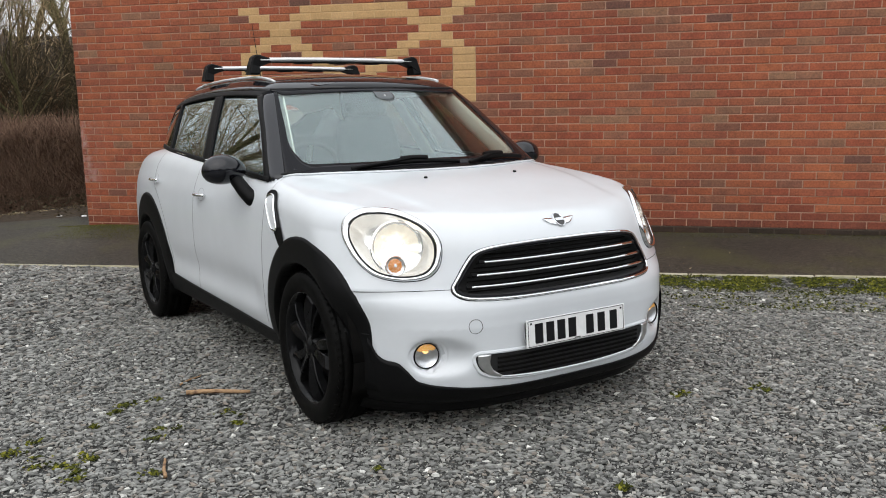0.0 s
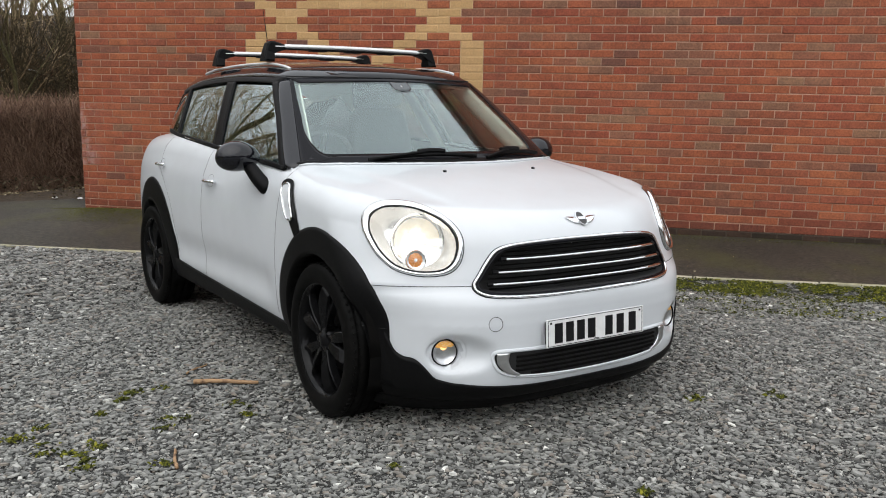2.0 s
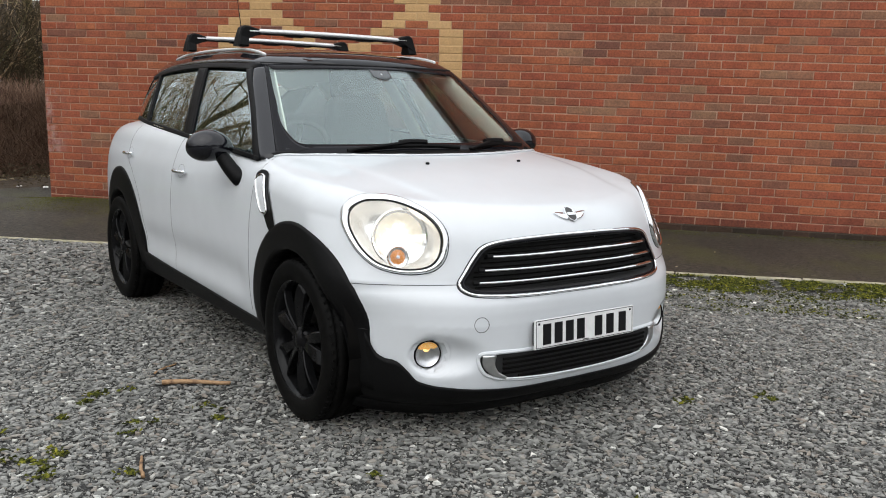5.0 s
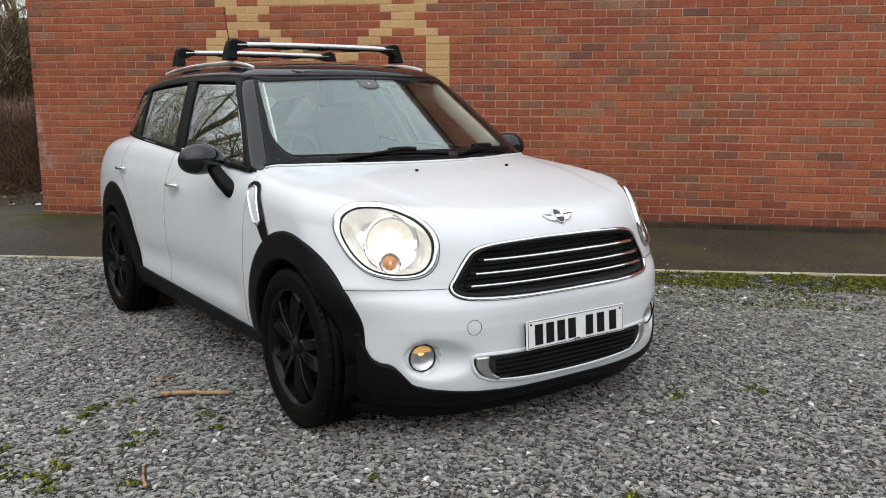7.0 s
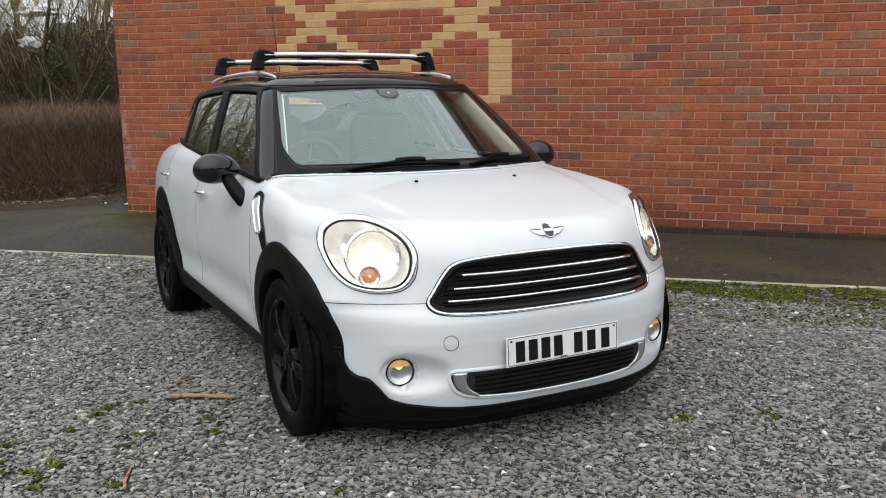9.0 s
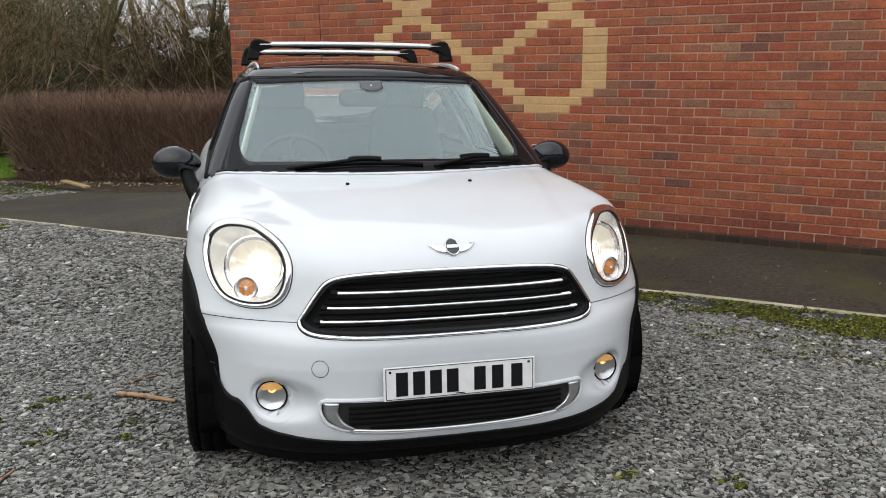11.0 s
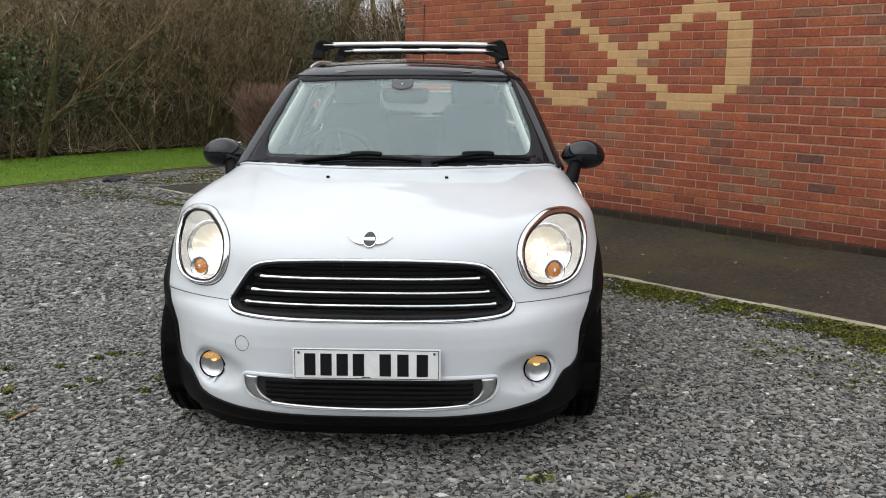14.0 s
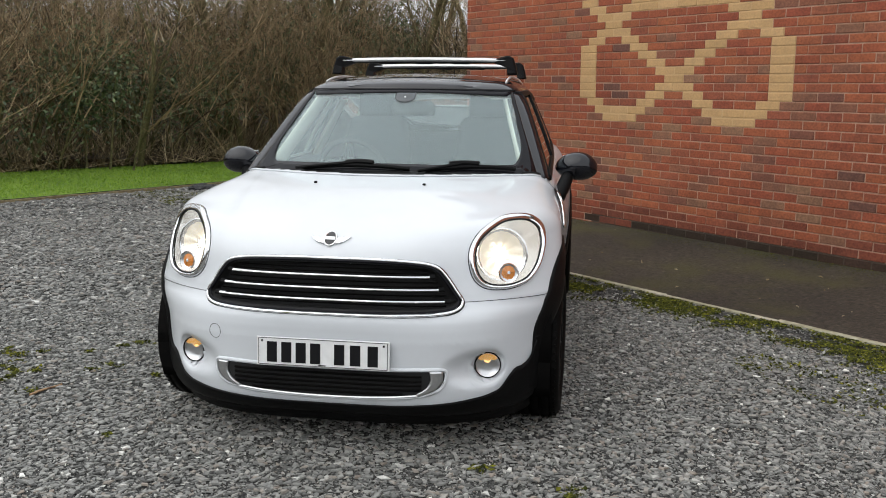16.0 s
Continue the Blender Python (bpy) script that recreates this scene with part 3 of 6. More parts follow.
# moss along the edging and in the gravel
mp = []
for cx, cy, rx, ry, n in ((-1.85, -2.13, 0.55, 0.30, 3600), (-3.2, -2.4, 0.9, 0.4, 1800), (-4.5, -0.9, 0.6, 0.7, 6000), (-4.2, -2.4, 0.9, 0.5, 1600), (-5.0, 0.3, 0.8, 0.8, 8000), (6.9, -2.5, 1.0, 0.4, 1500)):
    r, a = np.sqrt(rng.uniform(0, 1, n)), rng.uniform(0, 2 * np.pi, n)
    q = np.stack([cx + rx * r * np.cos(a), cy + ry * r * np.sin(a)], -1)
    keep = np.array([noise.noise(Vector((u * 3.0, w * 5.0, 0))) for u, w in q]) > -0.08
    mp.append(q[keep])
band = np.stack([rng.uniform(0.6, 9.5, 120000), KERB_Y - 0.03 - 0.85 * rng.uniform(0, 1, 120000)], -1)
patchy = np.array([noise.noise(Vector((u * 2.6, w * 3.6, 3.0))) + 0.6 * noise.noise(Vector((u * 11.0, w * 11.0, 1.0))) for u, w in band])
mp.append(band[rng.uniform(0, 1, len(band)) < mossy(band[:, 0], band[:, 1]) * np.clip(1.3 * patchy + 0.42, 0, 1)])
for cx, cy, rx, ry, n in ((3.62, -5.92, 0.34, 0.22, 14), (4.05, -5.86, 0.26, 0.16, 9), (3.9, -5.45, 0.5, 0.3, 7), (4.0, -5.2, 0.4, 0.25, 4), (7.2, -4.6, 0.9, 0.6, 6), (5.6, -5.9, 1.0, 0.4, 8)):
    for _ in range(n):
        k = rng.integers(10, 44)
        mp.append(np.array([cx + rng.normal(0, rx * 0.5), cy + rng.normal(0, ry * 0.5)]) + rng.normal(0, rng.uniform(0.010, 0.026), (k, 2)))
mp = np.concatenate(mp)
mp = mp[(mp[:, 1] < KERB_Y - 0.04) | (mp[:, 0] < -3.75)]
mp = mp[mp[:, 0] > lawn_x(mp[:, 1]) + 0.04]
mpos = np.stack([mp[:, 0], mp[:, 1], ground_height(mp[:, 0], mp[:, 1]) + 0.013], -1)
tagged(part("moss", stones(mpos, rng.uniform(0.005, 0.013, len(mpos)), rng), MOSS), "yellow-green moss between the chippings", "moss", kind="stuff")
wm = np.concatenate([np.stack([rng.uniform(-0.4, 1.9, 16000), -0.62 * rng.power(0.5, 16000) ** 2 - 0.02], -1), np.stack([rng.uniform(0, 10, 7000), -0.20 * rng.uniform(0, 1, 7000) ** 2 - 0.01], -1)])
wpos = np.stack([wm[:, 0], wm[:, 1], path_z(wm[:, 0], wm[:, 1]) + 0.001], -1)
tagged(part("path_moss", stones(wpos, rng.uniform(0.0025, 0.006, len(wpos)), rng), PATH_MOSS), "green moss on the tarmac", "moss", kind="stuff")


# ---------------------------------------------------------------- hedge, trees and what lies beyond
def twigs(start, end, r0, r1):
    """Three-sided tapering sticks from start to end, as one mesh."""
    d = end - start
    n = len(d)
    d = d / (np.linalg.norm(d, axis=1)[:, None] + 1e-9)
    up = np.where(np.abs(d[:, 2:3]) < 0.9, np.array([[0, 0, 1.0]]), np.array([[1.0, 0, 0]]))
    a = np.cross(d, up)
    a /= np.linalg.norm(a, axis=1)[:, None] + 1e-9
    b = np.cross(d, a)
    ring = [math.cos(w) * a + math.sin(w) * b for w in (0, 2.094, 4.189)]
    v = np.stack([start + r * r0[:, None] for r in ring] + [end + r * r1[:, None] for r in ring], 1).reshape(-1, 3)
    tri = np.array([(0, 1, 4, 3), (1, 2, 5, 4), (2, 0, 3, 5)])
    return v, (tri[None] + 6 * np.arange(n)[:, None, None]).reshape(-1, 4)


def hedge(a, b, depth, height, count, seed):
    rg = np.random.default_rng(seed)
    a, b = np.array(a), np.array(b)
    along, across = (b - a), np.array([-(b - a)[1], (b - a)[0]])
    across = across / np.linalg.norm(across)
    u, w = rg.uniform(0, 1, count), rg.power(0.55, count)
    z0 = rg.uniform(-0.15, 0.95, count) * (height - 0.18)
    foot = a + along * u[:, None] + across * (depth * w + 0.34 * (1 - np.clip(z0 / (0.8 * height), 0, 1)) ** 0.8)[:, None]
    end = np.clip(u * 14, 0, 1) ** 0.5
    foot = foot + across * ((1 - end) * 0.5)[:, None]
    z0 = z0 * (0.86 + 0.14 * end)
    s = np.stack([foot[:, 0], foot[:, 1], z0 - 0.1 - 0.22 * np.clip(-foot[:, 0] / 3.5, 0, 1) * (1 - z0 / height)], -1)
    dirs = np.stack([rg.normal(0, 0.4, count), rg.normal(0, 0.4, count), rg.uniform(0.35, 1.3, count)], -1)
    e = s + dirs * rg.uniform(0.12, 0.42, count)[:, None]
    top = height + 0.05 * np.sin(u * 37) + rg.normal(0, 0.035, count)
    e[:, 2] = np.minimum(e[:, 2], top)
    m = count // 4
    fi = a + along * rg.uniform(0.03, 1, m)[:, None] + across * rg.uniform(0.45, depth, m)[:, None]
    zi = rg.uniform(-0.35, 0.72, m) * height
    s2 = np.stack([fi[:, 0], fi[:, 1], zi], -1)
    e2 = s2 + np.stack([rg.normal(0, 0.09, m), rg.normal(0, 0.09, m), rg.uniform(0.10, 0.26, m)], -1)
    r0 = np.concatenate([rg.uniform(0.0025, 0.006, count), rg.uniform(0.010, 0.022, m)])
    r1 = np.concatenate([rg.uniform(0.001, 0.002, count), rg.uniform(0.004, 0.010, m)])
    return twigs(np.concatenate([s, s2]), np.concatenate([e, e2]), r0, r1)


tagged(part("hedge", hedge((-6.45, 0.95), (1.6, 4.1), 1.3, 1.19, 90000, 3), HEDGE_TWIG), "clipped leafless brown hedge behind the path", "hedge", kind="stuff")


def branch_out(rg, p, d, length, r, depth, out, spread):
    """Adds the pieces of one limb, then its side limbs."""
    steps = 4 if depth > 1 else 3
    for i in range(steps):
        d = d + rg.normal(0, 0.16, 3) + np.array([0, 0, 0.05])
        d /= np.linalg.norm(d)
        q = p + d * length / steps
        r1 = r * 0.82
        out.append((p, q, r, r1))
        if depth > 0 and i > 0:
            for _ in range(2 if depth > 1 else 3):
                w = rg.normal(0, spread, 3)
                w[2] = abs(w[2]) * 0.5 + 0.1
                nd_ = d + w
                branch_out(rg, q, nd_ / np.linalg.norm(nd_), length * rg.uniform(0.45, 0.7), r1 * rg.uniform(0.4, 0.6), depth - 1, out, spread)
        p, r = q, r1


def tree_mesh(seed, height, r, depth, spread, stems=1):
    rg = np.random.default_rng(seed)
    big, small = [], []
    for _ in range(stems):
        out = []
        lean = rg.normal(0, 0.08 if stems == 1 else 0.38, 3)
        d = np.array([lean[0], lean[1], 1.0])
        branch_out(rg, np.array([*(rg.normal(0, 0.02 if stems == 1 else 0.22, 2)), -0.3]), d / np.linalg.norm(d), height * 0.62, r, depth, out, spread)
        for o in out:
            (big if o[2] > 0.018 else small).append(o)
    res = []
    for grp in (big, small):
        s, e, a, b = (np.array([o[k] for o in grp]) for k in range(4))
        res.append(twigs(s, e, a, np.maximum(b, 0.0022)))
    return res


def tree(name, seed, height, r, depth, spread, stems, label, category, group):
    t = tagged(new(name), label, category, group)
    trunk, crown = tree_mesh(seed, height, r, depth, spread, stems)
    tk = part("trunk" if stems == 1 else "undergrowth", trunk, BARK, t, smooth=True)
    if stems > 1:
        tagged(tk, kind="stuff")
    part("crown", crown, TWIG if stems == 1 else SHRUB_TWIG, t, "fine bare twigs")
    return t


rt = random.Random(21)
kinds = [tree("bare_tree", 5, 8.5, 0.17, 4, 0.75, 1, "tall leafless tree with a mossy grey-brown trunk", "tree", "trees of the wood"),
         tree("bare_tree", 6, 7.5, 0.12, 4, 0.8, 1, "leafless tree with spreading branches", "tree", "trees of the wood"),
         tree("bare_tree", 7, 9.5, 0.15, 4, 0.7, 1, "tall leafless tree with a mossy grey-brown trunk", "tree", "trees of the wood")]
shrubs = [tree("shrub", 31, 3.6, 0.024, 3, 0.8, 11, "tangled leafless brown shrub", "shrub", "shrubs at the wood's edge"),
          tree("shrub", 32, 3.0, 0.02, 3, 0.9, 11, "tangled leafless brown shrub", "shrub", "shrubs at the wood's edge"),
          tree("shrub", 33, 4.6, 0.026, 3, 0.7, 11, "tall leafless brown shrub", "shrub", "shrubs at the wood's edge")]


def floor_z(x, y):
    return float(gravel_z(x, y) + 0.2 + 0.09 * max(-9.8 - x, 0))


spots = []
for row, (dist, n) in enumerate(((10.6, 11), (12.6, 10), (15.0, 9), (18.5, 8))):
    for i in range(n):
        yy = -16 + (36 + 4 * row) * (i + rt.uniform(0.2, 0.8)) / n
        spots.append((-dist - rt.uniform(0, 1.6) - max(0, yy - 5) * 0.12, yy))
first = [True] * 6
for i, (sx, sy) in enumerate(spots):
    sx += float(shear(sy))
    k = rt.randrange(3)
    m = pose(sx, sy, floor_z(sx, sy), rz=rt.uniform(0, 360)) @ Matrix.Scale(rt.uniform(0.85, 1.2), 4)
    if first[k]:
        kinds[k].matrix_world, first[k] = m, False
    else:
        c = copy_thing(kinds[k], m)
        c.scale = m.to_scale()
bush_spots = [(-10.0 - rt.uniform(0, 1.2), -15 + i * 0.95 + rt.uniform(-0.4, 0.4)) for i in range(22)] + [(-12.0 - rt.uniform(0, 2.5), -15 + i * 1.3) for i in range(17)] + [(-8.8, 4.0), (-8.2, 6.2), (-7.5, 8.6), (-6.2, 10.8), (-4.4, 12.0), (-2.6, 12.6), (-0.8, 13.0), (-9.6, 2.4), (-5.2, 8.9), (-6.0, 6.6)]
for i, (sx, sy) in enumerate(bush_spots):
    sx += float(shear(sy))
    k = rt.randrange(3)
    m = pose(sx, sy, floor_z(sx, sy) - 0.1, rz=rt.uniform(0, 360)) @ Matrix.Scale(rt.uniform(0.8, 1.25), 4)
    if first[3 + k]:
        shrubs[k].matrix_world, first[3 + k] = m, False
    else:
        c = copy_thing(shrubs[k], m)
        c.scale = m.to_scale()
for i, (sx, sy, s) in enumerate(((-5.2, 5.6, 0.46), (-3.2, 8.3, 0.55), (-6.5, 5.9, 0.58), (-2.0, 10.5, 0.6), (-7.6, 9.8, 1.0), (-10.1, -1.5, 0.95), (-10.3, 3.4, 1.1), (-9.95, -6.2, 0.9), (-10.4, 0.9, 0.8), (-10.2, -3.9, 1.0), (-8.6, -1.62, 0.72), (-9.4, 0.95, 0.6), (-9.0, 5.2, 0.85))):
    m = pose(sx, sy, -0.2, rz=70 * i) @ Matrix.Scale(s, 4)
    c = copy_thing(kinds[i % 3], m)
    c.scale = m.to_scale()


def leaf_mass(cx, cy, cz, rx, ry, rz, n, seed):
    rg = np.random.default_rng(seed)
    p = rg.normal(0, 0.45, (n, 3)) * np.array([rx, ry, rz]) + np.array([cx, cy, cz])
    a, b = rg.normal(0, 1, (n, 3)), rg.normal(0, 1, (n, 3))
    a *= (0.05 / np.linalg.norm(a, axis=1))[:, None]
    b *= (0.028 / np.linalg.norm(b, axis=1))[:, None]
    v = np.stack([p - a, p + b, p + a, p - b], 1).reshape(-1, 3)
    return v, np.arange(4 * n).reshape(-1, 4)


for i, (c, s, n) in enumerate((((-11.2, -0.3, 1.3), (1.0, 1.6, 1.1), 3200), ((-11.0, -5.2, 0.9), (1.0, 2.0, 0.9), 2800), ((-10.6, 4.9, 2.2), (1.4, 2.2, 1.6), 8000), ((-13.8, -10, 2.2), (1.4, 2.6, 1.8), 5200), ((-14.5, 2.0, 3.4), (1.5, 3.0, 1.4), 4600), ((-10.7, 1.9, 1.9), (0.7, 1.0, 1.0), 4200), ((-10.5, -2.6, 1.5), (0.7, 1.1, 1.0), 4200), ((-10.8, -7.6, 1.6), (0.8, 1.3, 1.1), 4200), ((-12.4, 3.6, 3.0), (1.0, 1.3, 1.2), 4200), ((-12.6, -4.4, 2.9), (1.0, 1.6, 1.1), 4200))):
    c = (c[0] + float(shear(c[1])) + 0.7, c[1], c[2])
    ivy = tagged(new("holly_bush"), "dark green evergreen undergrowth among bare shrubs", "bush", "evergreens in the wood")
    part("leaves", leaf_mass(*c, *s, n, 50 + i), LEAF, ivy)
    st = twigs(np.array([(c[0] + 0.2 * k - 0.4, c[1] + 0.3 * k - 0.6, c[2] - 2.2) for k in range(5)]), np.array([(c[0] + 0.4 * k - 0.8, c[1] + 0.6 * k - 1.2, c[2] + s[2] * 0.6) for k in range(5)]), np.full(5, 0.03), np.full(5, 0.01))
    tagged(part("undergrowth", st, BARK, ivy), kind="stuff")

# stems crowding behind the hedge
sn_ = 9000
ss = np.stack([rng.uniform(-9.5, -1.0, sn_), rng.uniform(5.2, 12.0, sn_), rng.uniform(0.2, 2.3, sn_)], -1)
se = ss + np.stack([rng.normal(0, 0.45, sn_), rng.normal(0, 0.45, sn_), rng.uniform(0.0, 0.9, sn_)], -1)
tagged(part("thicket", twigs(ss, se, rng.uniform(0.003, 0.009, sn_), rng.uniform(0.001, 0.003, sn_)), SHADED_TWIG), "dark tangled stems behind the hedge", "undergrowth", kind="stuff")

# brambles and dead stalks at the foot of the wood, loose litter
bn = 8000
bs = np.stack([rng.uniform(-12.5, -9.7, bn), rng.uniform(-15, 5, bn), np.zeros(bn)], -1)
bs[:, 2] = gravel_z(bs[:, 0], bs[:, 1]) + 0.2
bs[:, 0] += shear(bs[:, 1])
be = bs + np.stack([rng.normal(0, 0.4, bn), rng.normal(0, 0.45, bn), rng.uniform(0.05, 0.9, bn)], -1)
tagged(part("brambles", twigs(bs, be, rng.uniform(0.003, 0.008, bn), rng.uniform(0.001, 0.003, bn)), TWIG), "dead stalks and brambles along the wood's edge", "brambles", kind="stuff")
arc_s, arc_e, arc_r = [], [], []
for _ in range(420):
    p = np.array([rng.uniform(-12.6, -9.8), rng.uniform(-13, 8), 0.0])
    p[0] += float(shear(p[1]))
    p[2] = float(gravel_z(p[0], p[1])) + 0.15 + rng.uniform(0, 1.6)
    d = np.array([rng.normal(0.1, 0.5), rng.normal(0, 0.7), rng.uniform(0.5, 1.3)])
    r = rng.uniform(0.004, 0.011)
    for _k in range(9):
        q = p + d * rng.uniform(0.13, 0.22)
        arc_s.append(p)
        arc_e.append(q)
        arc_r.append(r)
        p, r = q, r * 0.87
        d = d + np.array([rng.normal(0, 0.10), rng.normal(0, 0.12), -0.16])
tagged(part("bramble_arches", twigs(np.array(arc_s), np.array(arc_e), np.array(arc_r), np.array(arc_r) * 0.87), PALE_TWIG), "pale arching bramble stems at the wood's edge", "brambles", kind="stuff")
scrap = np.stack([rng.uniform(1.5, 10, 45), rng.uniform(-1.5, -0.1, 45), np.zeros(45)], -1)
scrap[:, 2] = path_z(scrap[:, 0], scrap[:, 1]) + 0.006
tagged(part("path_scraps", stones(scrap, rng.uniform(0.008, 0.017, 45), rng), PALE_TWIG), "pale scraps of dead leaf on the tarmac", "leaves", kind="stuff")
ln_ = 1500
lp = np.stack([rng.uniform(-6, 0.2, ln_), rng.uniform(0.7, 4.0, ln_), np.full(ln_, -0.06)], -1)
ln3 = 520
lt, lo_side = rng.uniform(0, 1, ln3), np.abs(rng.normal(0, 0.22, ln3))
lq = np.stack([-6.45 + 8.05 * lt + 0.364 * lo_side, 0.95 + 3.15 * lt - 0.931 * lo_side], -1)
lq = lq[lq[:, 0] < -0.02]
lq = np.stack([lq[:, 0], lq[:, 1], path_z(lq[:, 0], np.minimum(lq[:, 1], 4.0)) + 0.022], -1)
tagged(part("dead_leaves", stones(lq, rng.uniform(0.012, 0.034, len(lq)), rng), PALE_TWIG), "pale dead leaves blown against the hedge foot", "leaves", kind="stuff")
tagged(part("fallen_leaves", stones(lp, rng.uniform(0.012, 0.032, ln_), rng), SHADED_TWIG), "dead brown leaves under the hedge", "leaves", kind="stuff")

# a house behind the trees
far_house = tagged(new("house"), "low brick house with a dark tiled roof behind the trees", "house")
part("wall", box_bm(16, 7, 2.6, (0, 0, 1.3), 0.02), BRICK, far_house)
part("roof", ([(-8.4, -4, 2.5), (8.4, -4, 2.5), (8.4, 0, 4.6), (-8.4, 0, 4.6), (-8.4, 4, 2.5), (8.4, 4, 2.5)], [(0, 1, 2, 3), (3, 2, 5, 4), (0, 3, 4), (1, 5, 2), (0, 4, 5, 1)]), ROOF_FAR, far_house)
for wx in (-6.2, -3.6, -1.0, 1.6, 4.2, 6.6):
    win = part("window", box_bm(1.5, 0.08, 1.15, (wx, -3.53, 1.55), 0.02), BAG, far_house, "white window frame")
    for e in (-0.36, 0.36):
        part("pane", box_bm(0.62, 0.03, 0.95, (wx + e, -3.58, 1.55)), FRIT, win)
far_house.matrix_world = pose(-17, 31, -0.4, rz=32)

# the depth of the wood, far behind
def far_bank(pts, height, seed):
    """A rough standing bank of distant wood along a line, with an uneven top."""
    rg = np.random.default_rng(seed)
    line = resample_line(pts, 160)
    v, q = [], []
    for i, (x, y) in enumerate(line):
        h = height * (0.8 + 0.25 * math.sin(i * 0.21) + 0.12 * math.sin(i * 0.77) + 0.1 * rg.uniform(-1, 1))
        v += [(x, y, -1.0), (x + rg.normal(0, 0.3), y + rg.normal(0, 0.3), h * 0.5), (x, y, h)]
    for i in range(len(line) - 1):
        for k in range(2):
            q.append((3 * i + k, 3 * i + 3 + k, 3 * i + 4 + k, 3 * i + 1 + k))
    return v, q


def resample_line(pts, n):
    pts = np.array(pts, float)
    t = np.concatenate([[0], np.cumsum(np.linalg.norm(np.diff(pts, axis=0), axis=1))])
    u = np.linspace(0, t[-1], n)
    return np.stack([np.interp(u, t, pts[:, k]) for k in range(2)], -1)


tagged(part("backdrop", far_bank([(-30, -60), (-34, -20), (-33, 10), (-27, 34)], 4.2, 5), FAR_WOOD, smooth=True), "distant bare woodland", "woodland", kind="structure")
tagged(part("backdrop", far_bank([(-20, -30), (2, -31), (24, -27), (34, -12), (33, 12)], 6.2, 9), FAR_WOOD, smooth=True), "distant bare woodland across the yard", "woodland", kind="structure")
for i, (sx, sy, sc) in enumerate(((-9, -19, 0.9), (-4.5, -21, 1.0), (0.5, -19.5, 0.85), (5.5, -22, 1.0), (11, -20, 0.9), (17, -19, 1.0), (22, -14, 0.9))):
    m = pose(sx, sy, float(gravel_z(sx, sy)), rz=57 * i) @ Matrix.Scale(sc, 4)
    c = copy_thing(kinds[i % 3], m)
    c.scale = m.to_scale()
hn = 26000
hx = rng.uniform(-27, -12.5, hn)
hs = np.stack([hx, rng.uniform(-26, 17, hn), gravel_z(hx, 0 * hx) + 0.1 + 0.09 * np.clip(-9.8 - hx, 0, 30)], -1)
hs[:, 0] += shear(hs[:, 1])
hs[:, 2] += rng.uniform(0, 2.7, hn)
he = hs + np.stack([rng.normal(0, 0.7, hn), rng.normal(0, 0.8, hn), rng.uniform(-0.1, 1.5, hn)], -1)
tagged(part("thicket", twigs(hs, he, rng.uniform(0.004, 0.012, hn), rng.uniform(0.002, 0.004, hn)), SHADED_TWIG), "dense bare stems and twigs inside the wood", "undergrowth", kind="stuff")

# small things on the ground and in the trees
def lying(p0, p1, r, name, label, category, seed, bend=0.012):
    rg = np.random.default_rng(seed)
    t = np.linspace(0, 1, 14)
    p0, p1 = np.array(p0), np.array(p1)
    d = np.linalg.norm(p1 - p0)
    side_ = np.array([-(p1 - p0)[1], (p1 - p0)[0]]) / d
    q = p0 + (p1 - p0) * t[:, None] + side_ * (bend * np.sin(3 * t + rg.uniform(0, 3)) + rg.normal(0, 0.001, 14))[:, None]
    z = ground_height(q[:, 0], q[:, 1]) + r + 0.002 + 0.002 * np.sin(5 * t)
    return tagged(part(name, tube(np.stack([q[:, 0], q[:, 1], z], -1), r, 8, taper=0.7), WOOD, smooth=True), label, category)


lying(*STICKS[0], 0.012, "stick", "broken brown stick lying on the gravel", "stick", 1)
lying(*STICKS[1], 0.007, "twig", "short brown twig lying on the gravel", "twig", 2, 0.006)
lying(*STICKS[2], 0.005, "twig", "thin reddish twig lying on the gravel", "twig", 3, 0.006)


def crumpled(name, centre, size, material, label, category, seed, flat=0.6):
    b = bmesh.new()
    bmesh.ops.create_icosphere(b, subdivisions=3, radius=1.0)
    for v in b.verts:
        n = noise.noise(v.co * 1.6 + Vector((seed, 0, 0))) + 0.5 * noise.noise(v.co * 4.0 + Vector((0, seed, 0)))
        v.co = Vector((v.co.x * size[0], v.co.y * size[1], v.co.z * size[2] * flat)) * (1 + 0.55 * n)
    ob = part(name, b, material, smooth=False)
    ob.location = centre
    return tagged(ob, label, category)


plank = box_bm(1.16, 0.11, 0.030, bevel=0.004)
for v in plank.verts:
    v.co.z += 0.006 * math.sin(2.5 * v.co.x)
plank = tagged(part("timber_board", plank, PALE_BOARD), "loose pale timber board lying by the hedge", "board")
plank.matrix_world = pose(-4.7, 1.27, float(gravel_z(-4.7, 1.27)) + 0.045, rz=-19.7)
crumpled("plastic_bag", (-6.20, 5.84, 2.77), (0.52, 0.30, 0.17), BAG, "torn white plastic bag caught in bare branches", "plastic bag", 3.1)
crumpled("plastic_bag", (-6.37, 5.76, 2.16), (0.30, 0.22, 0.22), BAG, "torn white plastic bag caught in bare branches", "plastic bag", 7.7)
crumpled("rubbish_sack", (-4.93, -1.66, float(gravel_z(-4.93, -1.66)) + 0.03), (0.11, 0.17, 0.10), BAG_BLACK, "flat black plastic sack on the gravel by the lawn", "sack", 1.4)
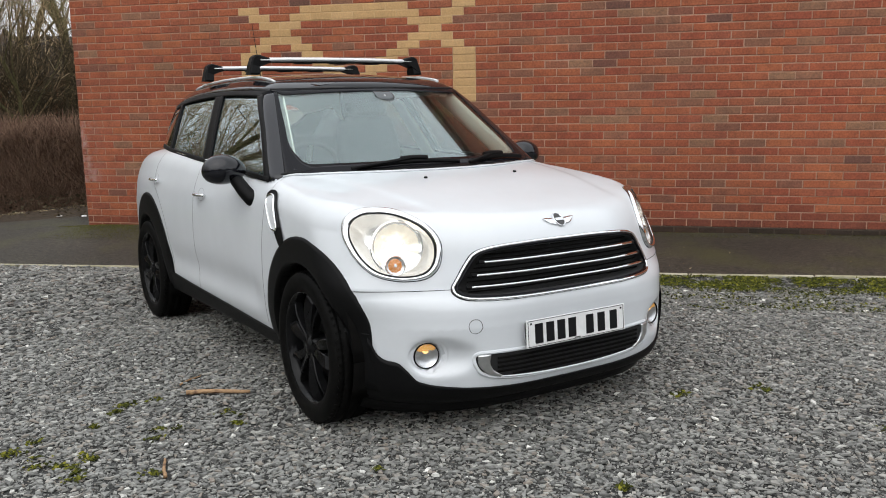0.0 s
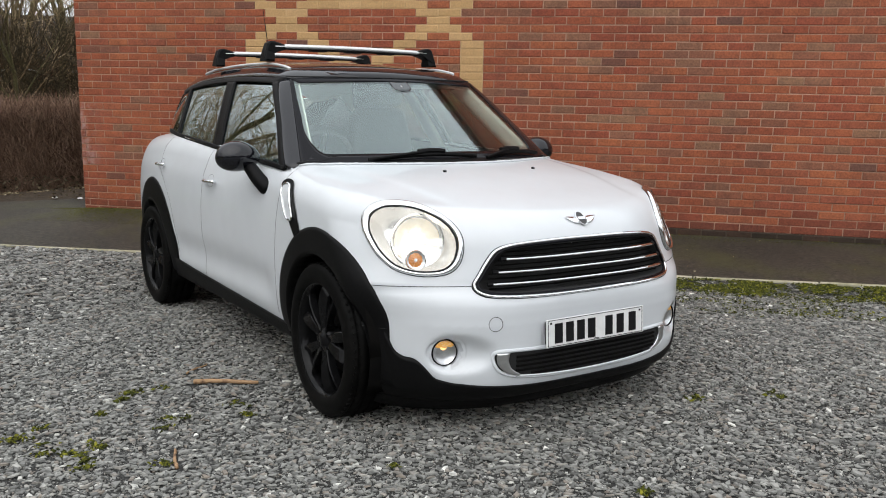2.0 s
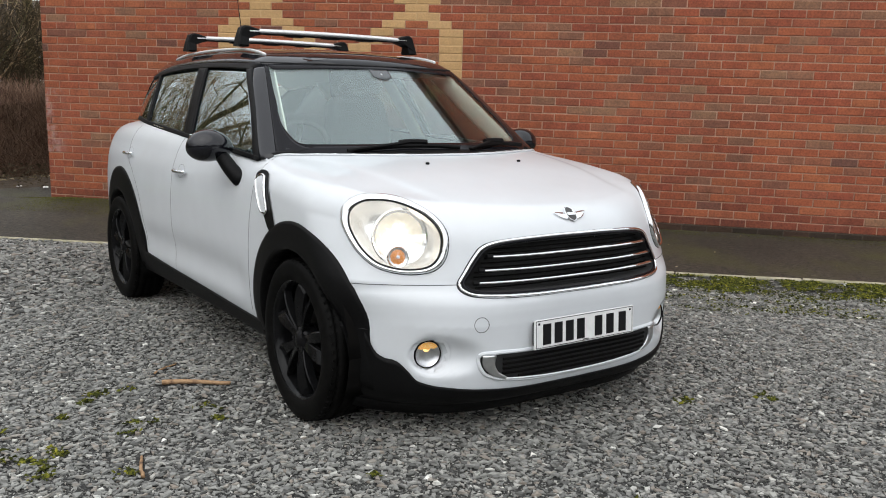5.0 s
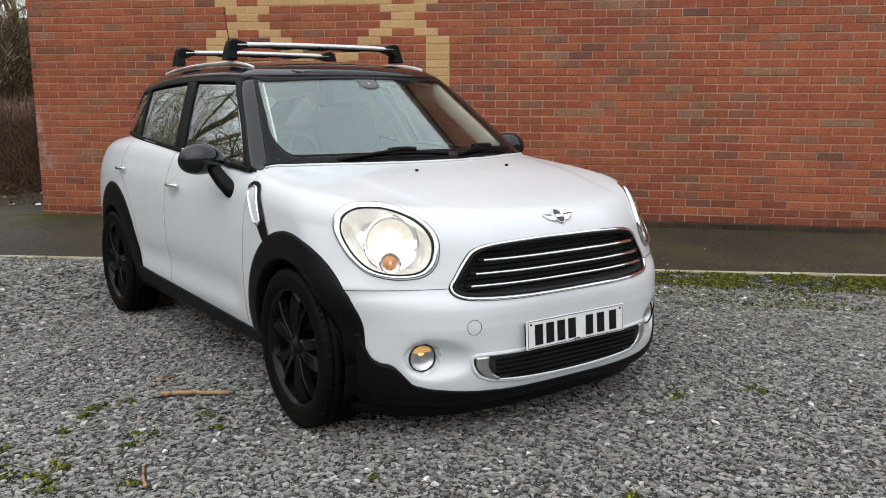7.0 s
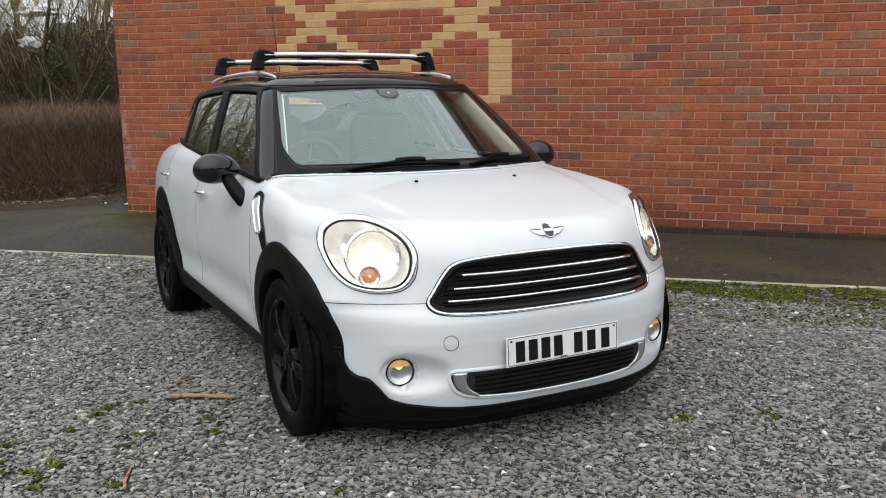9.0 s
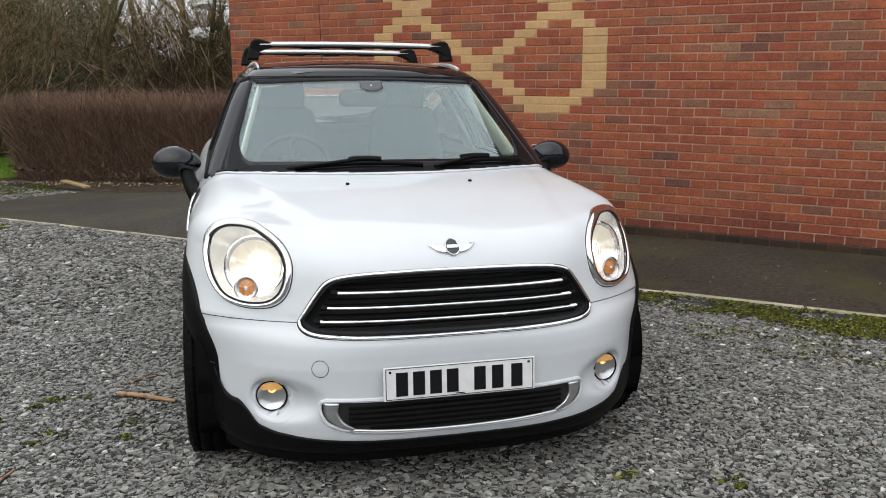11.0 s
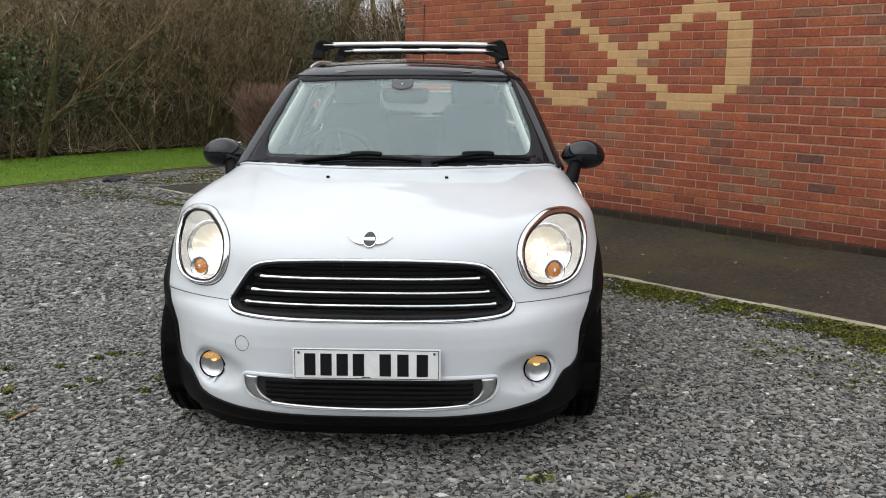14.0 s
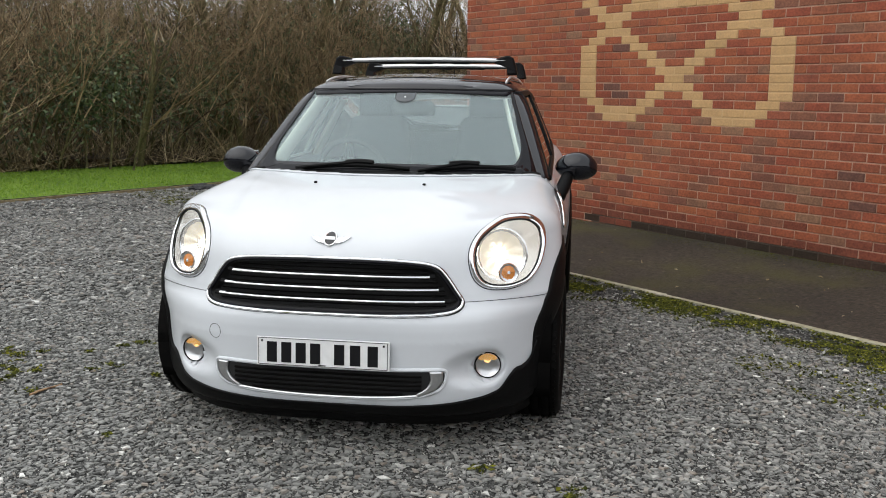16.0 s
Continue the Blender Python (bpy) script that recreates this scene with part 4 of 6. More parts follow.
for k, (lx, ly) in enumerate(((-1.1, 0.95), (-0.6, 0.75))):
    crumpled("litter", (lx, ly, float(path_z(lx, ly)) + 0.03), (0.035, 0.03, 0.015), BAG, "scrap of pale litter by the hedge", "litter", 2.0 + k)


# ---------------------------------------------------------------- car: surfaces
# car axes: x ahead from the front axle, y to its left, z up from the ground
def curve(xs, ys):
    """A smooth curve through a few points, straight beyond its ends."""
    xs, ys = np.array(xs, float), np.array(ys, float)
    h = np.diff(xs)
    d = np.diff(ys) / h
    t = np.concatenate([[d[0]], (d[:-1] * h[1:] + d[1:] * h[:-1]) / (h[1:] + h[:-1]), [d[-1]]])

    def at(x):
        x = np.asarray(x, float)
        i = np.clip(np.searchsorted(xs, x) - 1, 0, len(h) - 1)
        u = (x - xs[i]) / h[i]
        c = np.clip(u, 0, 1)
        y = (2 * c**3 - 3 * c**2 + 1) * ys[i] + (c**3 - 2 * c**2 + c) * h[i] * t[i] + (3 * c**2 - 2 * c**3) * ys[i + 1] + (c**3 - c**2) * h[i] * t[i + 1]
        return y + np.where(u < 0, u * h[i] * t[0], 0) + np.where(u > 1, (u - 1) * h[i] * t[-1], 0)

    return at


def smax(a, b, k):
    h = np.maximum(k - np.abs(a - b), 0)
    return np.maximum(a, b) + h * h / (4 * k)


NOSE = curve([0.10, 0.13, 0.155, 0.18, 0.21, 0.25, 0.35, 0.43, 0.48, 0.515, 0.545, 0.568, 0.588, 0.608, 0.64, 0.68, 0.74, 0.80, 0.90, 1.0], [0.53, 0.59, 0.635, 0.668, 0.688, 0.698, 0.706, 0.711, 0.7155, 0.719, 0.718, 0.710, 0.696, 0.687, 0.683, 0.678, 0.672, 0.664, 0.645, 0.62])
BONNET = curve([-3.5, -2.6, -1.5, -0.6, -0.3, -0.15, 0.0, 0.1, 0.3, 0.5, 0.6, 0.7], [1.08, 1.145, 1.12, 1.062, 1.036, 1.020, 1.000, 0.984, 0.942, 0.894, 0.862, 0.82])
FLANK = curve([0.15, 0.25, 0.35, 0.5, 0.65, 0.8, 0.9, 1.0, 1.1, 1.2], [0.78, 0.825, 0.850, 0.868, 0.874, 0.868, 0.852, 0.815, 0.775, 0.73])
PLAN = curve([-3.5, -3.2, -2.6, -1.9, -1.2, -0.4, 0.0, 0.4], [0.84, 0.915, 0.99, 0.995, 0.985, 0.99, 1.0, 1.0])
ROOF = curve([-3.4, -3.1, -2.8, -2.3, -1.7, -1.3, -1.05, -0.88, -0.7], [1.40, 1.462, 1.508, 1.540, 1.548, 1.532, 1.499, 1.452, 1.38])


def body(p):
    x, y, z = p[..., 0], np.abs(p[..., 1]), p[..., 2]
    side = y - FLANK(z) * PLAN(x)
    w = np.clip((z - 0.46) / 0.15, 0, 1)
    pw = 3.8 - 1.08 * w
    kk = 0.80 - 0.25 * w + 0.95 * np.clip(z - 0.61, 0, 0.22)
    front = x - (NOSE(z) - kk * y**pw)
    ridge = 0.5 + 0.5 * np.tanh((0.56 - 0.20 * x - y) / 0.022)
    top = z - (BONNET(x) - 0.06 * y * y + 0.006 * (ridge - 1.0) * np.clip((x + 0.45) / 0.1, 0, 1) * np.clip((0.52 - x) / 0.2, 0, 1))
    rear = (-3.34 + 0.10 * np.clip(z - 0.9, 0, 1) + 0.12 * y**4) - x
    low = 0.150 - z
    f = smax(side, front, 0.10)
    f = smax(f, top, 0.11)
    f = smax(f, rear, 0.2)
    f = smax(f, low, 0.03)
    d2 = ((x - 0.36) ** 2 + (y - 0.67) ** 2 + (z - 0.785) ** 2) / 0.15**2
    dy = y - 0.606
    hollow = ((dy / np.where(dy < 0, 0.130, 0.058)) ** 2 + ((z - 0.349) / 0.064) ** 2) ** 2.2
    door = np.clip((-0.55 - x) / 0.12, 0, 1) * np.clip((x + 2.15) / 0.12, 0, 1)
    f = f + door * (0.012 * np.exp(-(((z - 0.46) / 0.075) ** 2)) - 0.006 * np.exp(-(((z - 0.345) / 0.05) ** 2)))
    return f - 0.012 * np.exp(-(d2**2)) + 0.046 * np.exp(-hollow) * (x > 0.2)


def cabin(p):
    x, y, z = p[..., 0], np.abs(p[..., 1]), p[..., 2]
    side = y - (0.792 - 0.36 * (z - 1.0) - 0.12 * (z - 1.0) ** 2 - 0.035 * np.clip((-1.3 - x) / 1.5, 0, 2) ** 2 - 0.06 * np.clip((-2.25 - x) / 0.7, 0, 2) ** 2)
    screen = 0.57 * (x - (-0.257 - 1.443 * (z - 1.0) - 0.40 * y * y))
    roof = z - (ROOF(x) - 0.10 * y * y)
    rear = 0.85 * ((-3.24 + 0.42 * (z - 1.1) + 0.75 * y**4) - x)
    f = smax(side, roof, 0.10)
    f = smax(f, screen, 0.03)
    return smax(f, rear, 0.16)


def shoot(fn, o, d, far=2.6):
    """From inside points o along d out to the surface fn = 0."""
    o, d = np.broadcast_arrays(np.asarray(o, float), np.asarray(d, float))
    a, b = np.zeros(o.shape[:-1]), np.full(o.shape[:-1], far)
    for _ in range(34):
        m = (a + b) / 2
        inside = fn(o + d * m[..., None]) < 0
        a, b = np.where(inside, m, a), np.where(inside, b, m)
    return o + d * a[..., None]


def normal(fn, p):
    g = np.stack([(fn(p + e) - fn(p - e)) for e in np.eye(3) * 1e-3], -1)
    return g / (np.linalg.norm(g, axis=-1)[..., None] + 1e-9)


def from_front(fn, q, lift=0.0, x0=-0.6):
    """Points (y, z) laid on the surface as seen from ahead."""
    q = np.asarray(q, float)
    p = shoot(fn, np.stack([np.full(q.shape[:-1], x0), q[..., 0], q[..., 1]], -1), (1.0, 0, 0))
    return p + lift * normal(fn, p)


def from_side(fn, q, s, lift=0.0):
    """Points (x, z) laid on the flank: s = -1 the right, 1 the left."""
    q = np.asarray(q, float)
    p = shoot(fn, np.stack([q[..., 0], np.zeros(q.shape[:-1]), q[..., 1]], -1), (0, float(s), 0), 1.6)
    return p + lift * normal(fn, p)


def from_top(fn, q, lift=0.0, z0=0.6):
    q = np.asarray(q, float)
    p = shoot(fn, np.stack([q[..., 0], q[..., 1], np.full(q.shape[:-1], z0)], -1), (0, 0, 1.0))
    return p + lift * normal(fn, p)


def grid_faces(n, m, closed=False):
    return [(i * m + j, i * m + (j + 1) % m, (i + 1) * m + (j + 1) % m, (i + 1) * m + j) for i in range(n - 1) for j in range(m if closed else m - 1)]


def resample(line, n):
    line = np.array(line, float)
    t = np.concatenate([[0], np.cumsum(np.linalg.norm(np.diff(line, axis=0), axis=1))])
    u = np.linspace(0, t[-1], n)
    if len(line) > 2:
        return np.stack([curve(t, line[:, k])(u) for k in range(line.shape[1])], -1)
    return np.stack([np.interp(u, t, line[:, k]) for k in range(line.shape[1])], -1)


def ruled(low, high, n, m):
    """A flat patch between two lines of (a, b) points."""
    a, b = resample(low, n), resample(high, n)
    w = np.linspace(0, 1, m)[None, :, None]
    return a[:, None] * (1 - w) + b[:, None] * w


def slab(p, thick_vec):
    """A patch of points with its back shifted by thick_vec and its rim closed."""
    n, m = p.shape[:2]
    v = np.concatenate([p.reshape(-1, 3), (p + thick_vec).reshape(-1, 3)])
    o = n * m
    f = grid_faces(n, m) + [tuple(o + i for i in reversed(q)) for q in grid_faces(n, m)]
    rim = [i * m for i in range(n)] + [(n - 1) * m + j for j in range(1, m)] + [i * m + m - 1 for i in range(n - 2, -1, -1)] + [j for j in range(m - 2, 0, -1)]
    f += [(rim[k], rim[(k + 1) % len(rim)], rim[(k + 1) % len(rim)] + o, rim[k] + o) for k in range(len(rim))]
    return v, f


def skin(fn, p, thick):
    """A patch on a surface, given thickness inwards."""
    return slab(p, -thick * normal(fn, p))


def loop(points, n=72):
    """A closed smooth outline through a few points (a, b)."""
    pts = np.array(points, float)
    k = len(pts)
    t = np.linspace(0, k, n, endpoint=False)
    i, u = t.astype(int) % k, (t % 1)[:, None]
    p0, p1, p2, p3 = pts[(i - 1) % k], pts[i], pts[(i + 1) % k], pts[(i + 2) % k]
    return 0.5 * (2 * p1 + (p2 - p0) * u + (2 * p0 - 5 * p1 + 4 * p2 - p3) * u**2 + (3 * p1 - p0 - 3 * p2 + p3) * u**3)


def disc(outline, centre, rings=8):
    """Rings of points that fill an outline about its centre, from the middle out."""
    c = np.asarray(centre, float)
    s = np.linspace(0.02, 1, rings)[:, None, None]
    return c + (outline[None] - c) * s


def disc_mesh(p):
    n, m = p.shape[:2]
    hole = np.linalg.norm(p[0] - p[0].mean(0), axis=1).max() > 0.012
    return p.reshape(-1, 3), grid_faces(n, m, True) + ([] if hole else [tuple(range(m - 1, -1, -1))])


def mirror_y(data):
    v = np.array([tuple(a) for a in data[0]]) * np.array([1, -1, 1])
    return v, [tuple(reversed(q)) for q in data[1]]


# ---------------------------------------------------------------- car: white body
car = tagged(new("car"), "white four-door compact car with black roof and arches, lights on", "car")


def body_shell():
    """The whole lower body, from a line inside it outwards, with a rounded nose."""
    phi = np.concatenate([np.linspace(-math.pi / 2, math.pi / 2, 161)])
    phi = np.concatenate([phi, phi[1:-1] + math.pi])
    axis_z = 0.62
    rows = []
    for psi in np.linspace(-math.pi / 2, 0, 34)[:-1]:
        d = np.stack([np.full_like(phi, math.sin(psi)), math.cos(psi) * np.cos(phi), math.cos(psi) * np.sin(phi)], -1)
        rows.append((np.array([-2.9, 0, axis_z]), d))
    for x in np.linspace(-2.9, 0.1, 76):
        d = np.stack([np.zeros_like(phi), np.cos(phi), np.sin(phi)], -1)
        rows.append((np.array([x, 0, axis_z]), d))
    for psi in np.linspace(0, math.pi / 2, 92)[1:]:
        d = np.stack([np.full_like(phi, math.sin(psi)), math.cos(psi) * np.cos(phi), math.cos(psi) * np.sin(phi)], -1)
        rows.append((np.array([0.1, 0, axis_z]), d))
    pts = np.stack([shoot(body, np.broadcast_to(o, d.shape), d) for o, d in rows])
    return pts


def arch_r(x, z):
    return np.minimum(np.hypot(x, z - 0.315), np.hypot(x + 2.595, z - 0.325))


def lamp_frame(s):
    c = shoot(body, (0.0, s * 0.40, 0.66), np.array([0.40, s * 0.265, 0.115]) / np.linalg.norm([0.40, 0.265, 0.115]))
    n = np.array([0.72, s * 0.60, 0.34])
    n /= np.linalg.norm(n)
    u = np.cross((0, 0, 1.0), n) * s
    u /= np.linalg.norm(u)
    return c, n, u, np.cross(n, u) * s


LAMP = [(0.080, 0.138), (0.010, 0.131), (-0.060, 0.105), (-0.125, 0.068), (-0.168, 0.020), (-0.180, -0.030), (-0.168, -0.085), (-0.130, -0.120), (-0.065, -0.132), (0.0, -0.127), (0.060, -0.107), (0.115, -0.063), (0.155, -0.010), (0.182, 0.045), (0.180, 0.095), (0.140, 0.130)]


LAMP_LINE = loop(LAMP, 72)


def in_lamp(p, grow):
    """Whether a place on the bonnet lies inside a headlamp's outline."""
    c, n, u, w = lamp_frame(-1 if p.y < 0 else 1)
    d = np.array(p) - c
    if abs(d @ n) > 0.15:
        return False
    q = np.array([d @ u, d @ w]) / grow
    k = np.argmin(np.abs(np.angle(np.exp(1j * (np.arctan2(LAMP_LINE[:, 1], LAMP_LINE[:, 0]) - math.atan2(q[1], q[0]))))))
    return float(np.hypot(*q)) < float(np.hypot(*LAMP_LINE[k]))


GRILLE = [(0, 0.772), (0.15, 0.771), (0.29, 0.765), (0.375, 0.755), (0.420, 0.738), (0.450, 0.705), (0.486, 0.652), (0.510, 0.614), (0.503, 0.588), (0.467, 0.573), (0.38, 0.567), (0.25, 0.565), (0.12, 0.565)]
half = GRILLE + [(0, 0.565)]
grille_pts = half + [(-y, z) for y, z in reversed(half[1:-1])]
gl = loop(grille_pts, 140)


def in_grille(p, shrink):
    """Whether a place on the nose lies inside the grille's outline."""
    q = np.array([p.y, p.z - 0.665]) / shrink
    k = np.argmin(np.abs(np.angle(np.exp(1j * (np.arctan2(gl[:, 1] - 0.665, gl[:, 0]) - math.atan2(q[1], q[0]))))))
    return float(np.hypot(*q)) < float(np.hypot(gl[k, 0], gl[k, 1] - 0.665))


FOG = (0.541, 0.607, 0.350)
SHELL = body_shell()
sn, sm = SHELL.shape[:2]
bm = bmesh.new()
vs = [bm.verts.new(p) for p in SHELL.reshape(-1, 3)]
for q in grid_faces(sn, sm, True):
    bm.faces.new([vs[i] for i in q])
bmesh.ops.remove_doubles(bm, verts=bm.verts, dist=0.0004)


def cut(co, no):
    bmesh.ops.bisect_plane(bm, geom=bm.verts[:] + bm.edges[:] + bm.faces[:], dist=1e-5, plane_co=co, plane_no=no)


BELT = lambda x: 1.002 - 0.056 * (x + 0.48)
cut((-0.48, 0, 1.002), (0.056, 0, 1))
DOOR = (-0.58, -1.58, -2.46)
for dx in DOOR:
    cut((dx, 0, 0), (1, 0, -0.115 if dx == DOOR[0] else 0.0))
cut((0.595, 0, 0.609), (-0.02, 0, 1))
cut((0, 0, 0.27), (0, 0, 1))
cut((-3.12, 0, 0), (1, 0, 0))


def seam_z(x):
    return 0.609 + 0.02 * (x - 0.595)


keep = {}
for f in bm.faces:
    c = f.calc_center_median()
    if c.z < 0.27 and c.x < 0.3 or arch_r(c.x + 0.02, c.z) < 0.405 and abs(c.y) > 0.6:
        continue
    if c.z > BELT(c.x) + 0.001 and c.x < -0.215 - 0.577 * c.y * c.y and (c.x > -2.45 or float(cabin(np.array(c))) < -0.03):
        continue
    if c.x > 0.1 and c.z > 0.6 and abs(c.y) > 0.35 and in_lamp(c, 1.04):
        continue
    if c.x > 0.35 and math.hypot(abs(c.y) - FOG[1], c.z - FOG[2]) < 0.058:
        continue
    if c.x > 0.5 and in_grille(c, (0.985, 0.92)):
        continue
    s = "R" if c.y < 0 else "L"
    d0 = DOOR[0] + 0.115 * c.z
    if c.x > d0:
        key = "bonnet" if c.z > seam_z(c.x) else "front_bumper"
    elif c.x > DOOR[1]:
        key = "front_door" + s
    elif c.x > DOOR[2]:
        key = "rear_door" + s
    else:
        key = ("rear_quarter" + s if c.x > -3.12 else "tailgate")
    keep.setdefault(key, []).append(f)
BODY_PARTS = {}
for key, fs in keep.items():
    ids = {}
    verts, faces = [], []
    for f in fs:
        q = []
        for v in f.verts:
            q.append(ids.setdefault(v, len(ids)))
        faces.append(tuple(q))
    verts = [v.co.copy() for v in ids]
    BODY_PARTS[key] = part(key.rstrip("RL"), (verts, faces), WHITE, car, smooth=True)
bm.free()
for key, ob in BODY_PARTS.items():
    p = np.array([v.co for v in ob.data.vertices])
    ob.data.normals_split_custom_set_from_vertices([tuple(n) for n in normal(body, p)])


def seam(points, name, parent, r=0.0028):
    part(name, tube(points, r * 0.5, 6), SEAM if name == "panel_gap" and parent is not car else GAP, parent)


for s in (-1, 1):
    pts = []
    for y in np.linspace(0.512, 0.835, 30):
        z = 0.609
        for _ in range(6):
            p = from_front(body, (s * y, z), 0.0)
            z = float(seam_z(p[0]))
        pts.append(p)
    seam(pts, "bonnet_gap", BODY_PARTS["front_bumper"])
    for i, dx in enumerate(DOOR[:2]):
        zs = np.linspace(0.33 if i else 0.32, float(BELT(dx)) - 0.004, 30)
        q = np.stack([dx + (0.115 * zs if i == 0 else 0 * zs), zs], -1)
        seam(from_side(body, q, s), "panel_gap", BODY_PARTS[("front_door" if i == 0 else "rear_door") + ("R" if s < 0 else "L")])
    # rear door's back edge runs round the arch
    q = [(-2.46, 1.09), (-2.46, 0.98), (-2.42, 0.90), (-2.30, 0.82), (-2.17, 0.70), (-2.10, 0.55), (-2.07, 0.40)]
    seam(from_side(body, resample(q, 40), s), "panel_gap", BODY_PARTS["rear_door" + ("R" if s < 0 else "L")])

# bright waist strip under the side glass, and along the bonnet's rear edge
for s in (-1, 1):
    xs = np.linspace(-0.50, -2.62, 50)
    part("waist_strip", tube(from_side(body, np.stack([xs, BELT(xs) - 0.006], -1), s, 0.002), 0.006, 8), CHROME, car)


# black wheel arch trims, sills and lower bumper
def arch_trim(cx, cz, s, r_in, r_out, a0, a1):
    a = np.radians(np.linspace(a0, a1, 60))
    w = np.linspace(0, 1, 9)
    slim = np.exp(-(((np.degrees(a) - 6) / 15) ** 2)) if cx > -1 else 0 * a
    rr = r_in + (r_out - 0.040 * slim[:, None] - r_in) * w[None]
    q = np.stack([cx + rr * np.cos(a)[:, None], cz + rr * np.sin(a)[:, None]], -1)
    lift = 0.015 - 0.010 * w**2
    p = from_side(body, np.stack([q[..., 0], np.maximum(q[..., 1], 0.19)], -1), s)
    n = normal(body, p)
    p = p + n * lift[None, :, None]
    inner = p[:, 0] - np.array([0, s * 0.10, 0])
    p = np.concatenate([inner[:, None], p], 1)
    v, f = slab(p, np.array([0, -s * 0.012, 0]))
    return v, f


for s in (-1, 1):
    part("wheel_arch_trim", arch_trim(-0.022, 0.315, s, 0.362, 0.472, -14, 188), CLAD, car, smooth=True)
    part("wheel_arch_trim", arch_trim(-2.59, 0.325, s, 0.362, 0.505, -8, 190), CLAD, car, smooth=True)
    xs = np.linspace(-0.42, -2.18, 24)
    q = ruled([(-0.40, 0.226), (-2.2, 0.240)], [(-0.40, 0.285), (-1.3, 0.318), (-2.2, 0.360)], 40, 8)
    part("sill", skin(body, from_side(body, q, s, 0.012), 0.02), CLAD, car, smooth=True)


def radial(th, z, lift=0.0):
    """Points on the nose at plan angles th and heights z, from a line above the front axle."""
    th, z = np.asarray(th, float), np.asarray(z, float)
    o = np.stack([np.full(th.shape, -0.1), np.zeros(th.shape), z], -1)
    d = np.stack([np.cos(th), np.sin(th), np.zeros(th.shape)], -1)
    p = shoot(body, o, d)
    return p + lift * normal(body, p)


edge_top = curve([0, 24, 37, 43, 45.5, 47.5, 49.5, 53, 55.5, 57, 60, 66], [0.210, 0.216, 0.232, 0.247, 0.262, 0.296, 0.325, 0.338, 0.366, 0.412, 0.444, 0.45])
th = np.linspace(-66, 66, 221)
zt = edge_top(np.abs(th))
w = np.linspace(0, 1, 10)
zz = 0.152 + (zt[:, None] - 0.152) * w[None]
lip = radial(np.radians(th)[:, None] + 0 * zz, zz, 0.008)
part("lower_bumper", slab(lip, np.array([-0.02, 0, 0.0])), CLAD, car, smooth=True)
lipb = radial(np.radians(th), 0 * th + 0.158, -0.01)
air = np.stack([lipb, lipb - np.array([0.04, 0, 0.066])], 1)
part("air_dam", slab(air, np.array([-0.012, 0, 0])), CLAD, car, smooth=True)
for s in (-1, 1):
    seam(radial(np.radians(np.linspace(57, 69, 12)) * s, np.full(12, 0.438), 0.010), "panel_gap", car)

# underside and wheel housings
part("underbody", box_bm(3.6, 1.42, 0.10, (-1.35, 0, 0.25), 0.02), DARK, car)
for s in (-1, 1):
    for cx in (0.0, -2.595):
        a = np.radians(np.linspace(-25, 205, 30))
        p = np.stack([np.stack([cx + 0.385 * np.cos(a), np.full(30, s * yy), 0.33 + 0.385 * np.sin(a)], -1) for yy in (0.52, 0.845)], 1)
        part("wheel_housing", slab(p, np.array([0, s * 0.001, 0.004])), DARK, car, smooth=True)
        bmh = box_bm(0.80, 0.02, 0.62, (cx, s * 0.53, 0.45))
        part("wheel_housing_wall", bmh, DARK, car)

# ---------------------------------------------------------------- car: nose details
well = np.concatenate([disc((gl - (0, 0.665)) * (0.955, 0.83) + (0, 0.665), (0, 0.665), 7), ((gl - (0, 0.665)) * (0.96, 0.84) + (0, 0.665))[None], gl[None]])
well = from_front(body, well, 0.002)
well[:, :, 0] -= np.array([0.040] * 7 + [0.0, 0.0])[:, None]
grille = part("grille", disc_mesh(well), GAP, car, "black grille with chrome bars", smooth=True)
part("outer_seal", tube(from_front(body, (gl - (0, 0.665)) * (1.012, 1.035) + (0, 0.665), 0.001), 0.0035, 8, True), GAP, grille)
part("chrome_surround", tube(from_front(body, gl, 0.005), 0.0062, 10, True), CHROME, grille)
part("inner_surround", tube(from_front(body, (gl - (0, 0.665)) * (0.972, 0.925) + (0, 0.665), 0.005), 0.0055, 8, True), FRIT, grille)
for y, z, k in ((0.386, 0.707, 0.0), (0.420, 0.658, 0.0), (0.444, 0.613, 0.0)):
    ys = np.linspace(-y, y, 50)
    p = from_front(body, np.stack([ys, z + 0.004 * (1 - (ys / y) ** 2)], -1), 0.010)
    part("chrome_bar", tube(p, 0.0078, 10, flat=0.8), CHROME, grille)
    for e in (-1, 1):
        q = from_front(body, np.stack([np.linspace(e * y, e * (y + 0.02), 4), np.full(4, z)], -1), 0.008)
        part("bar_end", tube(q, 0.010, 8), CLAD, grille)
for z in np.linspace(0.585, 0.752, 11):
    ym = min(0.37 + 0.12 * (0.752 - z) / 0.15, 0.455)
    ys = np.linspace(-ym, ym, 40)
    part("grille_slat", tube(from_front(body, np.stack([ys, z + 0.004 * (1 - (ys / ym) ** 2)], -1), -0.016), 0.0030, 5), DARK, grille)

